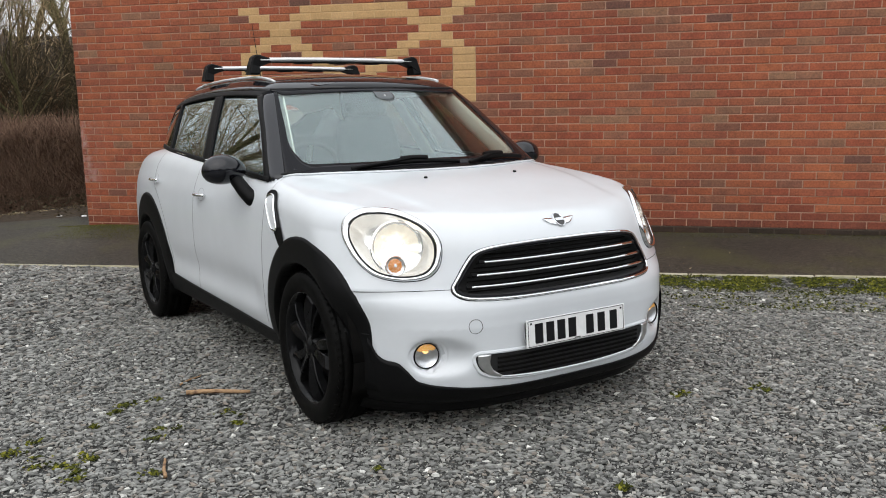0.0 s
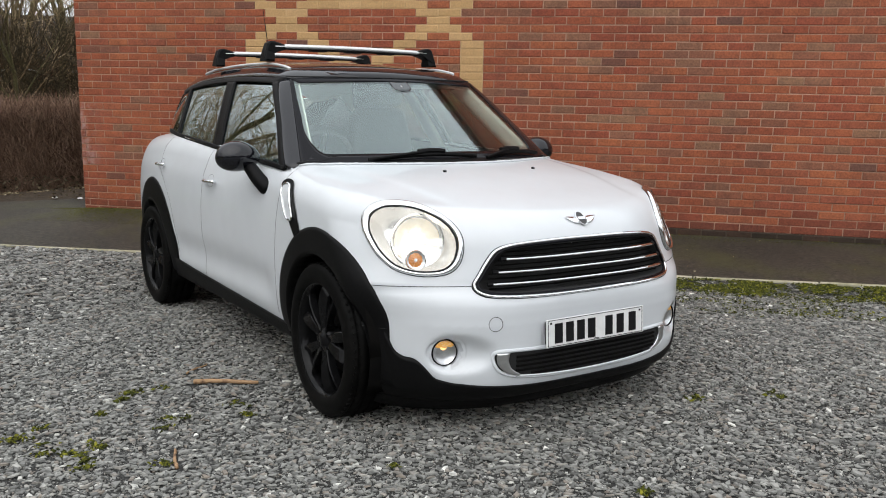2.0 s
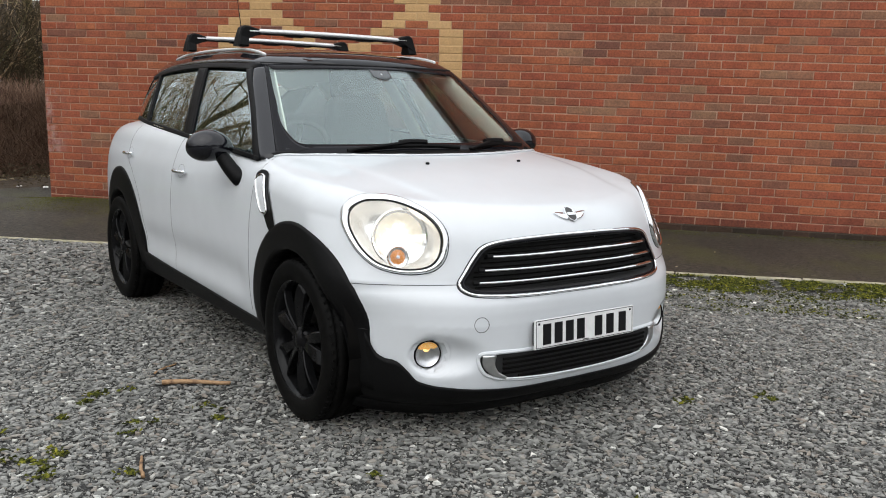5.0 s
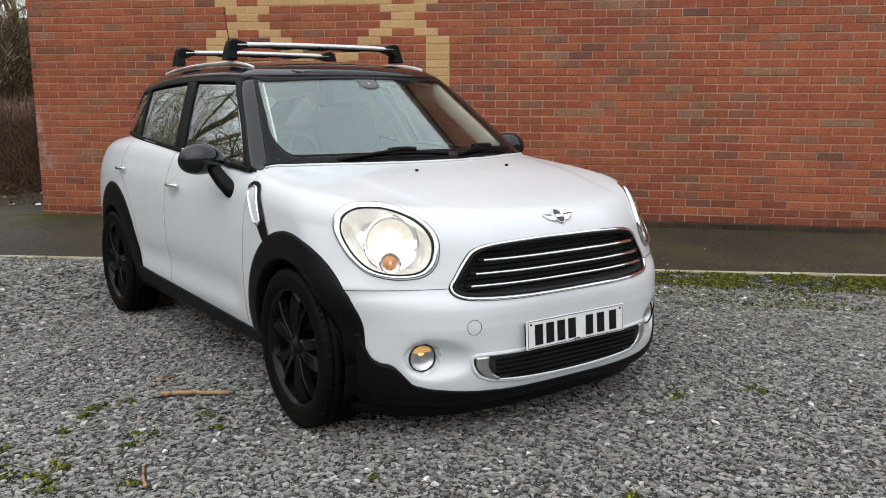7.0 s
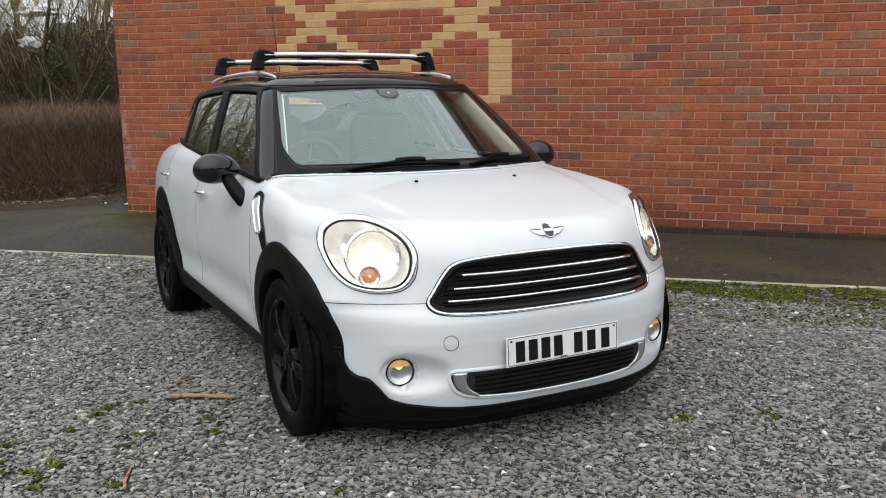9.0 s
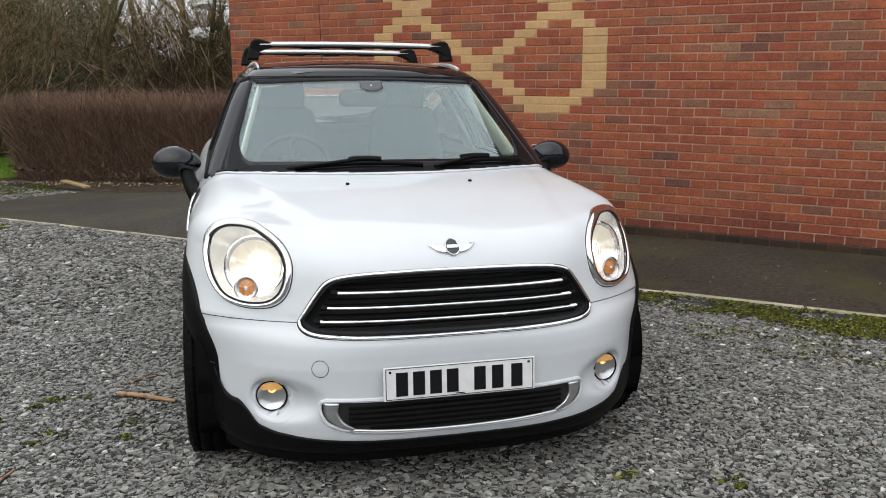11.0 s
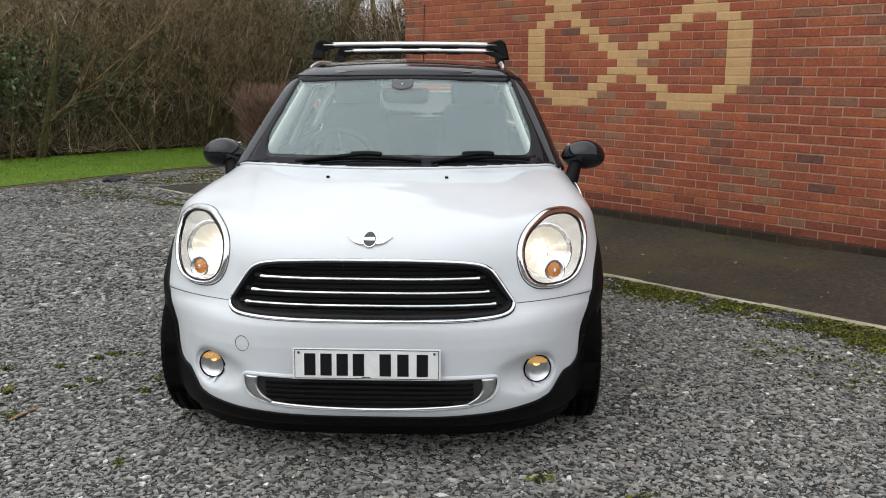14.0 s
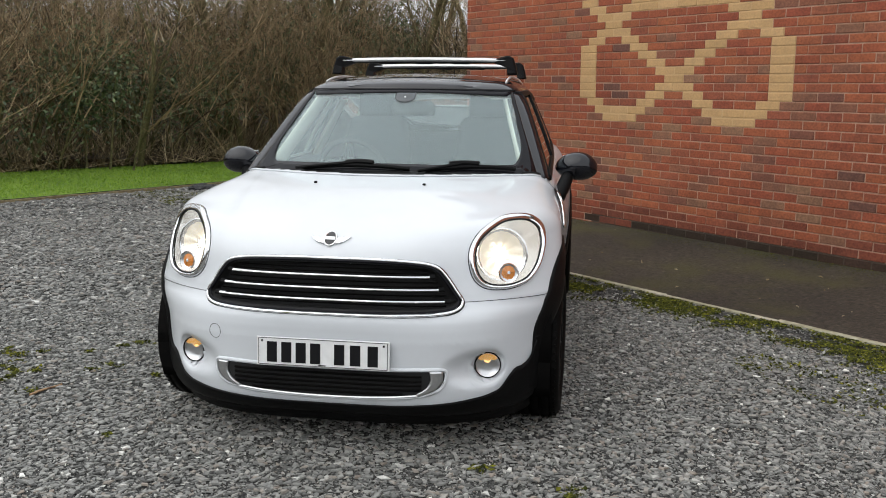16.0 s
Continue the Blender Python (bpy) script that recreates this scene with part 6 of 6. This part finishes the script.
for s in (-1, 1):
    # A pillar: from the windscreen's edge round to the door
    ws_e = np.stack([screen_pt((s * (0.735 - 0.175 * k), 1.004 + 0.424 * k), 0.003) for k in np.linspace(0, 1.0, 24)])
    dr_e = np.stack([from_side(cabin, (-0.545 - 0.49 * k, 1.0 + 0.42 * k), s, 0.003) for k in np.linspace(0, 1.0, 24)])
    wv = np.linspace(0, 1, 8)[None, :, None]
    mid = ws_e[:, None] * (1 - wv) + dr_e[:, None] * wv
    inward = np.array([-1.6, 0, 1.2])
    dd = mid - inward
    dd = dd / np.linalg.norm(dd, axis=-1)[..., None]
    pil = shoot(cabin, np.broadcast_to(inward, mid.shape), dd, 3.0) + 0.001 * normal(cabin, mid)
    part("front_pillar", skin(cabin, pil, 0.02), BLACK, car, smooth=True)
    inner = np.stack([screen_pt((s * (0.648 - 0.125 * k), 1.075 + 0.34 * k), -0.012) for k in np.linspace(0, 1.0, 24)])
    depth_ = np.linspace(0, 1, 6)[None, :, None]
    trim_face = inner[:, None] + depth_ * np.array([-0.155, -s * 0.014, -0.02]) - np.array([0, s * 0.012, 0]) * np.sin(np.pi * depth_)
    part("pillar_lining", slab(trim_face, np.array([0, s * 0.008, 0])), LINING, car, "pale inner pillar trim", smooth=True)
    # door frames and glass
    belt = lambda q: BELT(q) - 0.004
    side_strip([(-0.54, 0.995), (-0.76, 1.197), (-1.03, 1.412)], [(-0.60, 0.995), (-0.81, 1.197), (-1.09, 1.412)], s, "door_frame", CLAD, 0.002)
    side_strip([(-1.02, 1.405), (-1.6, 1.425), (-2.3, 1.412), (-2.80, 1.375)], [(-1.02, 1.432), (-1.6, 1.450), (-2.3, 1.440), (-2.85, 1.398)], s, "door_frame", CLAD, 0.002, n=50)
    side_strip([(-1.485, 1.05), (-1.56, 1.22), (-1.65, 1.425)], [(-1.63, 1.060), (-1.70, 1.22), (-1.79, 1.425)], s, "centre_pillar", CLAD, 0.003)
    side_strip([(-2.39, 1.10), (-2.46, 1.25), (-2.53, 1.40)], [(-2.46, 1.105), (-2.53, 1.25), (-2.59, 1.395)], s, "door_frame", CLAD, 0.003)
    g1 = side_strip([(-0.59, 1.005), (-1.50, 1.056)], [(-1.07, 1.412), (-1.665, 1.428)], s, "front_side_glass", TINTED, -0.006, n=30, m=16, thick=0.004)
    g2 = side_strip([(-1.61, 1.060), (-2.42, 1.102)], [(-1.77, 1.428), (-2.56, 1.405)], s, "rear_side_glass", TINTED, -0.006, n=30, m=16, thick=0.004)
    g3 = side_strip([(-2.44, 1.104), (-3.12, 1.140)], [(-2.57, 1.405), (-2.86, 1.378)], s, "quarter_glass", SMOKED, -0.004, n=24, m=14, thick=0.004)
    for g in (g1, g2, g3):
        g.visible_shadow = False
    side_strip([(-0.56, 0.990), (-1.9, 1.068), (-2.80, 1.118)], [(-0.56, 1.011), (-1.9, 1.090), (-2.80, 1.140)], s, "window_seal", CLAD, 0.004, n=50)
    # rear corner
    q = ruled([(-3.10, 1.145), (-2.82, 1.375)], [(-3.26, 1.15), (-3.02, 1.35)], 20, 6)
    part("rear_pillar", skin(cabin, from_side(cabin, q, s, 0.0), 0.012), BLACK, car, smooth=True)
q = np.stack([np.stack([shoot(cabin, (-2.2, y, z), (-1.0, 0, 0)) for y in np.linspace(-0.60, 0.60, 24)]) for z in np.linspace(1.13, 1.36, 12)])
rw = part("rear_window", slab(q, np.array([0.005, 0, 0])), TINTED, car, smooth=True)
rw.visible_shadow = False

# roof rails, cross bars with their feet, aerial
for s in (-1, 1):
    xr = np.linspace(-1.10, -2.48, 40)
    base = from_top(cabin, np.stack([xr, np.full(40, s * 0.515)], -1), 0.0, 1.2)
    hump = 0.009 * np.clip(np.sin(np.linspace(0, math.pi, 40)) * 2.4, 0, 1) ** 0.8
    part("roof_rail", tube(base + np.stack([0 * xr, 0 * xr, hump + 0.002], -1), 0.0060, 10, flat=1.3), ALU, car, smooth=True)


def cross_bar(xb, zb, half_w):
    rack = tagged(new("roof_bar"), "aluminium roof bar on black plastic feet", "roof bar", "roof bars of the car")
    o = np.stack([[xb, y, zb - 0.006 * (y / half_w) ** 2] for y in np.linspace(-half_w, half_w, 12)])
    part("bar", tube(o, 0.034, 14, flat=0.42), ALU, rack, smooth=True)
    part("lower_strip", box_bm(0.046, 2 * half_w - 0.08, 0.006, (xb, 0, zb - 0.0165), 0.002), CLAD, rack)
    for y in (-0.22, 0.0, 0.22):
        part("rubber_pad", box_bm(0.044, 0.10, 0.006, (xb, y, zb - 0.0220), 0.003), CLAD, rack)
    for s in (-1, 1):
        b = bmesh.new()
        prof = [(-0.49, 0.022), (-0.512, 0.022), (-0.530, 0.010), (-0.545, -0.03), (-0.556, -0.085), (-0.498, -0.087), (-0.494, -0.045), (-0.455, -0.030), (-0.425, -0.022), (-0.425, 0.004)]
        rows_ = []
        for dx, sc in ((-0.045, 0.86), (-0.036, 1.0), (0.036, 1.0), (0.045, 0.86)):
            rows_.append([b.verts.new((xb + dx * (1.0 if z < -0.05 else 0.72), -s * (-0.49 + (y + 0.49) * sc), zb - 0.03 + (z + 0.03) * sc)) for y, z in prof])
        k = len(prof)
        for r0, r1 in zip(rows_, rows_[1:]):
            for i in range(k):
                b.faces.new((r0[i], r0[(i + 1) % k], r1[(i + 1) % k], r1[i]))
        b.faces.new(list(reversed(rows_[0])))
        b.faces.new(rows_[-1])
        bmesh.ops.recalc_face_normals(b, faces=b.faces[:])
        part("foot", b, CLAD, rack, "black plastic foot")
    return rack


RACKS = [cross_bar(-1.39, 1.620, 0.488), cross_bar(-2.20, 1.622, 0.488)]
part("aerial", tube([(-2.62, 0.0, 1.50), (-2.68, 0.0, 1.70), (-2.76, 0.0, 1.97)], 0.004, 6, taper=0.5), CLAD, car)

# door mirrors
for s in (-1, 1):
    mb = bmesh.new()
    bmesh.ops.create_uvsphere(mb, u_segments=32, v_segments=20, radius=1.0)
    for v in mb.verts:
        t = v.co.copy()
        back_ = max(-t.x, 0)
        v.co = Vector((0.085 * t.x * (0.55 if t.x < 0 else 1.0), 0.110 * t.y * (1 - 0.10 * t.z), 0.074 * t.z * (1 + 0.08 * s * t.y)))
    for v in mb.verts:
        v.co += Vector((-0.815, s * 0.918, 1.047))
    mir = part("door_mirror", mb, BLACK, car, "gloss black door mirror", smooth=True)
    part("foot", tube([(-0.66, s * 0.795, 0.895), (-0.675, s * 0.835, 0.905), (-0.72, s * 0.855, 0.945), (-0.765, s * 0.872, 0.99), (-0.79, s * 0.885, 1.02)], 0.041, 14, taper=0.72), CLAD, mir, smooth=True)
    mg = box_bm(0.006, 0.15, 0.10, (-0.862, s * 0.918, 1.047), 0.002)
    part("mirror_glass", mg, CHROME, mir)

# interior
part("dashboard", box_bm(0.50, 1.36, 0.22, (-0.80, 0, 0.90), 0.07, 4), DASH, car, smooth=True)
part("dash_hood", box_bm(0.40, 1.30, 0.05, (-0.66, 0, 0.995), 0.02), DASH, car, smooth=True)
part("cabin_floor", box_bm(2.4, 1.40, 0.05, (-1.9, 0, 0.42), 0.01), DASH, car)
for s in (-1, 1):
    part("door_card", box_bm(2.0, 0.03, 0.50, (-1.6, s * 0.745, 0.74), 0.01), DASH, car)
    q = from_side(cabin, ruled([(-1.53, 1.05), (-1.60, 1.22), (-1.69, 1.40)], [(-1.66, 1.05), (-1.73, 1.22), (-1.80, 1.40)], 16, 4), s, -0.03)
    part("centre_pillar_lining", slab(q, np.array([0, -s * 0.02, 0])), LINING, car, smooth=True)
    q = from_side(cabin, ruled([(-2.38, 1.10), (-2.44, 1.25), (-2.50, 1.40)], [(-2.52, 1.10), (-2.58, 1.25), (-2.66, 1.40)], 16, 4), s, -0.03)
    part("rear_pillar_lining", slab(q, np.array([0, -s * 0.02, 0])), LINING, car, smooth=True)


def seat(x, y, wide):
    parts = [box_bm(0.50, wide, 0.18, (x + 0.24, y, 0.62), 0.06, 3)]
    sb = box_bm(0.14, wide, 0.62, (0, 0, 0.31), 0.055, 4)
    for v in sb.verts:
        v.co.y *= 1 - 0.34 * max(0.0, (v.co.z - 0.30) / 0.32) ** 1.5
    sb.transform(pose(x, y, 0.68, 0, -14, 0))
    hr = box_bm(0.10, 0.28, 0.20, (0, 0, 0), 0.045, 4)
    hr.transform(pose(x - 0.19, y, 1.365, 0, -10, 0))
    so = part("seat", parts[0], SEAT, car, "dark cloth seat", smooth=True)
    part("backrest", sb, SEAT, so, smooth=True)
    part("headrest", hr, SEAT, so, smooth=True)
    part("headrest_posts", join(tube([(x - 0.17, y - 0.06, 1.22), (x - 0.19, y - 0.06, 1.34)], 0.008, 6), tube([(x - 0.17, y + 0.06, 1.22), (x - 0.19, y + 0.06, 1.34)], 0.008, 6)), CHROME, so)


seat(-1.62, -0.36, 0.52)
seat(-1.62, 0.36, 0.52)
part("rear_seat", box_bm(0.20, 1.24, 0.60, (-2.65, 0, 0.86), 0.07, 3), SEAT, car, smooth=True)
a = np.linspace(0, 2 * np.pi, 40, endpoint=False)
wm_ = pose(-1.10, -0.36, 0.99, 0, -62, 0)
sw = part("steering_wheel", tube([wm_ @ Vector((0.185 * math.cos(t), 0.185 * math.sin(t), 0)) for t in a], 0.016, 8, True), LEATHER, car, "dark steering wheel", smooth=True)
hub = box_bm(0.16, 0.14, 0.05, (0, 0, -0.02), 0.02)
hub.transform(wm_)
part("hub", hub, DASH, sw, smooth=True)
for t in (0.0, 2.4, -2.4):
    part("spoke", tube([wm_ @ Vector((0.05 * math.cos(t), 0.05 * math.sin(t), -0.01)), wm_ @ Vector((0.18 * math.cos(t), 0.18 * math.sin(t), 0))], 0.014, 6), SATIN, sw)
rv = part("rear_view_mirror", box_bm(0.085, 0.25, 0.085, (-1.05, 0.0, 1.335), 0.040, 5), DASH, car, smooth=True)


# wheels
def lathe(profile, n=64):
    """A ring about the y axis from (r, y) pairs."""
    v = [(r * math.cos(t), y, r * math.sin(t)) for r, y in profile for t in np.linspace(0, 2 * np.pi, n, endpoint=False)]
    return v, grid_faces(len(profile), n, True)


def wheel(name, at, turn, side_out):
    ty = [(0.236, 0.088), (0.244, 0.098), (0.270, 0.107), (0.298, 0.105), (0.317, 0.095), (0.326, 0.080), (0.3275, 0.072), (0.321, 0.070), (0.321, 0.064), (0.3295, 0.062), (0.3305, 0.026), (0.323, 0.024), (0.323, 0.018), (0.331, 0.016)]
    prof = ty + [(r, -y) for r, y in reversed(ty)]
    hubo = part(name, lathe(prof, 72), RUBBER, car, "black road tyre on a black alloy rim", smooth=True)
    lugs_v, lugs_f = [], []
    for k in range(64):
        t = 2 * math.pi * k / 64
        for y0, sgn in ((0.076, 1), (-0.076, -1)):
            b = box_bm(0.010, 0.030, 0.006)
            m = Matrix.Rotation(-t, 4, "Y") @ Matrix.Translation((0.3232, y0, 0)) @ Matrix.Rotation(math.pi / 2, 4, "Y") @ Matrix.Rotation(0.35 * sgn, 4, "Z")
            o = len(lugs_v)
            lugs_v.extend(m @ v.co for v in b.verts)
            lugs_f.extend(tuple(v.index + o for v in f.verts) for f in b.faces)
            b.free()
    tagged(part("tread", (lugs_v, lugs_f), RUBBER, hubo), kind="stuff")
    rim = part("rim", lathe([(0.216, -0.09), (0.214, 0.02), (0.219, 0.060), (0.228, 0.080), (0.235, 0.090), (0.240, 0.095), (0.243, 0.090)], 72), RIM, hubo, "black alloy wheel with five twin spokes", smooth=True)
    for k in range(5):
        for e in (-1, 1):
            t0 = 2 * math.pi * k / 5 + 0.57
            b = bmesh.new()
            rows_ = []
            for r, wd, yo, dp, sp in ((0.034, 0.013, 0.080, 0.034, 0.20), (0.075, 0.015, 0.086, 0.034, 0.20), (0.115, 0.019, 0.092, 0.034, 0.205), (0.155, 0.0225, 0.094, 0.034, 0.215), (0.190, 0.022, 0.090, 0.034, 0.225), (0.224, 0.017, 0.080, 0.034, 0.225)):
                t = t0 + e * sp * (1.0 if r > 0.06 else 1.6)
                cx, cz, px_, pz_ = r * math.cos(t), r * math.sin(t), -math.sin(t), math.cos(t)
                rows_.append([b.verts.new((cx + px_ * q * wd, yo + hgt, cz + pz_ * q * wd)) for q, hgt in ((-e, -dp), (-e, -0.026 * r / 0.2), (-0.86 * e, -0.022 * r / 0.2), (0.80 * e, 0.0), (e, -0.004), (e, -dp))])
            for r0, r1 in zip(rows_, rows_[1:]):
                for i in range(6):
                    b.faces.new((r0[i], r0[(i + 1) % 6], r1[(i + 1) % 6], r1[i]))
            bmesh.ops.recalc_face_normals(b, faces=b.faces[:])
            part("spoke", b, RIM, hubo)
    part("hub_cap", lathe([(0.001, 0.093), (0.028, 0.093), (0.032, 0.086), (0.052, 0.080), (0.060, 0.070), (0.062, 0.02)], 40), RIM, hubo, smooth=True)
    for k in range(5):
        t = 2 * math.pi * k / 5
        nb = bmesh.new()
        bmesh.ops.create_cone(nb, cap_ends=True, segments=6, radius1=0.009, radius2=0.008, depth=0.02, matrix=Matrix.Translation((0.045 * math.cos(t), 0.076, 0.045 * math.sin(t))) @ Matrix.Rotation(math.pi / 2, 4, "X"))
        part("wheel_nut", nb, RIM, hubo)
    part("brake_disc", lathe([(0.06, 0.0), (0.145, 0.0), (0.147, -0.006), (0.147, -0.02), (0.06, -0.02)], 48), DISC, hubo, smooth=True)
    part("inner_barrel", lathe([(0.05, -0.06), (0.20, -0.085)], 40), DARK, hubo)
    hubo.matrix_basis = Matrix.Translation(at) @ Matrix.Rotation(math.radians(turn) + (0 if side_out > 0 else math.pi), 4, "Z")
    return hubo


for s in (-1, 1):
    wheel("front_wheel", (0.0, s * 0.782, 0.313), -1.5, s)
    wheel("rear_wheel", (-2.595, s * 0.780, 0.315), 0.0, s)

# the car stands on the sloping yard
up_ = Vector((-0.0173, 0.0267, 1.0)).normalized()
fw_ = Vector((math.cos(radians(-44)), math.sin(radians(-44)), 0))
fw_ = (fw_ - up_ * fw_.dot(up_)).normalized()
lf_ = up_.cross(fw_)
STAND = Matrix.Translation((5.362, -4.544, -0.0109)) @ Matrix((fw_, lf_, up_)).transposed().to_4x4()
car.matrix_world = STAND
for r in RACKS:
    r.matrix_world = STAND


# ---------------------------------------------------------------- brick building
# buff bricks make linked loops: rows from the lowest, each with its spans in half bricks
HALF, COURSE, LOOP_X, LOOP_Z, JOINT = 0.1125, 0.075, 1.975, 1.043, 0.0098
SPANS = {1: ((3, 7),), 2: ((2, 8),), 3: ((1, 3), (7, 9)), 4: ((0, 2), (8, 10)), 5: ((0, 2), (9, 11)), 6: ((0, 2), (10, 11)), 7: ((0, 2), (9, 11)), 8: ((0, 2), (8, 10)),
         9: ((0, 2), (7, 9)), 10: ((0, 2), (6, 8)), 11: ((1, 3), (5, 7)), 12: ((2, 6),), 13: ((3, 5),), 14: ((2, 6),), 15: ((1, 3), (5, 11)), 16: ((0, 2), (6, 11))}


def is_buff(row, u):
    u = u if u < 11 else 21 - u
    return any(a <= u < b for a, b in SPANS.get(row, ()))


def brick_mesh(name, length, material):
    """A brick with a slightly bevelled, uneven face; its face looks along -y."""
    bm = bmesh.new()
    l, h, d = length - JOINT, COURSE - JOINT, 0.04
    c = 0.004
    outer = [(0, 0, 0), (l, 0, 0), (l, 0, h), (0, 0, h)]
    inner = [(c, -0.003, c), (l - c, -0.003, c), (l - c, -0.003, h - c), (c, -0.003, h - c)]
    rear = [(0, d, 0), (l, d, 0), (l, d, h), (0, d, h)]
    vs = [bm.verts.new(p) for p in outer + inner + rear]
    bm.faces.new(vs[4:8])
    for i in range(4):
        j = (i + 1) % 4
        bm.faces.new((vs[i], vs[j], vs[4 + j], vs[4 + i]))
        bm.faces.new((vs[8 + i], vs[8 + j], vs[j], vs[i]))
    me = bpy.data.meshes.new(name)
    bm.to_mesh(me)
    bm.free()
    me.materials.append(material)
    return me


WALL_W, WALL_H, Z0 = 14.4, 4.6, LOOP_Z - 17 * COURSE
wall = tagged(part("wall_south", box_bm(WALL_W, 0.3, WALL_H + 0.4, (WALL_W / 2, 0.1525, WALL_H / 2 - 0.2)), MORTAR), "red brick wall with a buff brick loop pattern", "wall", kind="structure")
side = part("wall_west", box_bm(0.3, 9.0, WALL_H + 0.4, (0.157, 4.81, WALL_H / 2 - 0.2)), MORTAR)
tagged(side, "red brick return wall of the building", "wall", kind="structure")
top = part("roof_slab", box_bm(WALL_W + 0.5, 9.6, 0.2, (WALL_W / 2, 4.6, WALL_H + 0.1), 0.02), ROOF_FAR)
tagged(top, "roof edge of the brick building", "roof", kind="structure")

rb = random.Random(8)
red_mesh = {2: brick_mesh("brick", 0.225, BRICK), 1: brick_mesh("brick", 0.1125, BRICK), 3: brick_mesh("brick", 0.3375, BRICK)}
buff_mesh = {2: brick_mesh("brick", 0.225, BUFF), 1: brick_mesh("brick", 0.1125, BUFF)}
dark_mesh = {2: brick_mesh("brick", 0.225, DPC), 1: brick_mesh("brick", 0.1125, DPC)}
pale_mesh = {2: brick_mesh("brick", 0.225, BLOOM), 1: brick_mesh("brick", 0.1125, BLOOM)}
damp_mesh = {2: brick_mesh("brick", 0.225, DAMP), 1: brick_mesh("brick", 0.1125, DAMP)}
rest_v, rest_f = ({k: [] for k in ("red", "buff", "dark", "pale", "damp")} for _ in range(2))
made = 0
OFF = LOOP_X - 17 * HALF
for row in range(0, 70):
    z = Z0 + row * COURSE
    lrow = row - 16
    units = int(WALL_W / HALF) + 1
    u = -1
    while u < units - 1:
        kind = "buff" if is_buff(lrow, u - 17) and 0 <= u - 17 < 22 else "red"
        ln2 = 2
        if kind == "red":
            if u == -1:
                ln2 = 1 if row % 2 else 2
            elif (u + row) % 2 == 0:
                ln2 = 1
            if ln2 == 2 and is_buff(lrow, u + 1 - 17) and 0 <= u + 1 - 17 < 22:
                ln2 = 1
        else:
            if not (is_buff(lrow, u + 1 - 17) and u + 1 - 17 < 22):
                ln2 = 1
        x0 = OFF + u * HALF + JOINT / 2
        if x0 < 0.002:
            cut = 0.002 - x0
        else:
            cut = 0.0
        u += ln2
        if z > WALL_H - 0.15 or x0 + ln2 * HALF < 0.06:
            continue
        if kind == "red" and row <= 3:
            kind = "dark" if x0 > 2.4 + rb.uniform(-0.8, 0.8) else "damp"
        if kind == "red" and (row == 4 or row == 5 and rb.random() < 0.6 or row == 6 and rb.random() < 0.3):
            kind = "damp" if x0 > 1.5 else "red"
        if kind == "red" and x0 < 0.34 and 0.42 < z < 1.05:
            kind = "pale"
        jz, jy, jr = rb.uniform(-0.0015, 0.0015), rb.uniform(-0.003, 0.002), rb.uniform(-0.25, 0.25)
        m = pose(x0 + cut, jy, z + JOINT / 2 + jz, 0, jr, 0) @ Matrix.Diagonal(((ln2 * HALF - JOINT - cut) / (ln2 * HALF - JOINT), 1, 1, 1))
        near = 4.2 < x0 < 6.75 and 0.70 < z < 2.5 or (kind == "buff" and x0 > 1.8 and z < 2.3)
        src = {"red": red_mesh, "buff": buff_mesh, "dark": dark_mesh, "pale": pale_mesh, "damp": damp_mesh}[kind][ln2]
        if near and made < 300:
            ob = new("brick", src)
            ob.parent = wall
            ob.matrix_world = m
            made += 1
        else:
            o = len(rest_v[kind])
            rest_v[kind].extend(m @ v.co for v in src.vertices)
            rest_f[kind].extend(tuple(i + o for i in p.vertices) for p in src.polygons)
for kind, material in (("red", BRICK), ("buff", BUFF), ("dark", DPC), ("pale", BLOOM), ("damp", DAMP)):
    if rest_v[kind]:
        tagged(part("brickwork", (rest_v[kind], rest_f[kind]), material, wall), kind="stuff")
# return wall
sv, sf = [], []
for row in range(0, 70):
    z = Z0 + row * COURSE
    y = 0.06 if row % 2 else -0.05
    while y < 9.0 and z < WALL_H - 0.15:
        m = pose(0.0, max(y, 0.046) + 0.215, z + JOINT / 2, 0, 0, -90)
        o = len(sv)
        sv.extend(m @ v.co for v in red_mesh[2].vertices)
        sf.extend(tuple(i + o for i in p.vertices) for p in red_mesh[2].polygons)
        y += 0.225
tagged(part("brickwork", (sv, sf), BRICK, side), kind="stuff")
# buff pointing behind the pattern
bv, bf = [], []
for row, spans in SPANS.items():
    for a, b in spans:
        for u0, u1 in {(a, b), (22 - b, 22 - a)}:
            xa, xb, za = LOOP_X + u0 * HALF, LOOP_X + u1 * HALF, LOOP_Z + (row - 1) * COURSE
            o = len(bv)
            bv.extend([(xa, -0.0005, za), (xb, -0.0005, za), (xb, -0.0005, za + COURSE), (xa, -0.0005, za + COURSE), (xa, 0.02, za), (xb, 0.02, za), (xb, 0.02, za + COURSE), (xa, 0.02, za + COURSE)])
            bf.extend(tuple(i + o for i in q) for q in ((0, 1, 2, 3), (4, 7, 6, 5), (0, 4, 5, 1), (3, 2, 6, 7), (0, 3, 7, 4), (1, 5, 6, 2)))
part("pointing", (bv, bf), BUFF_MORTAR, wall, "buff mortar")
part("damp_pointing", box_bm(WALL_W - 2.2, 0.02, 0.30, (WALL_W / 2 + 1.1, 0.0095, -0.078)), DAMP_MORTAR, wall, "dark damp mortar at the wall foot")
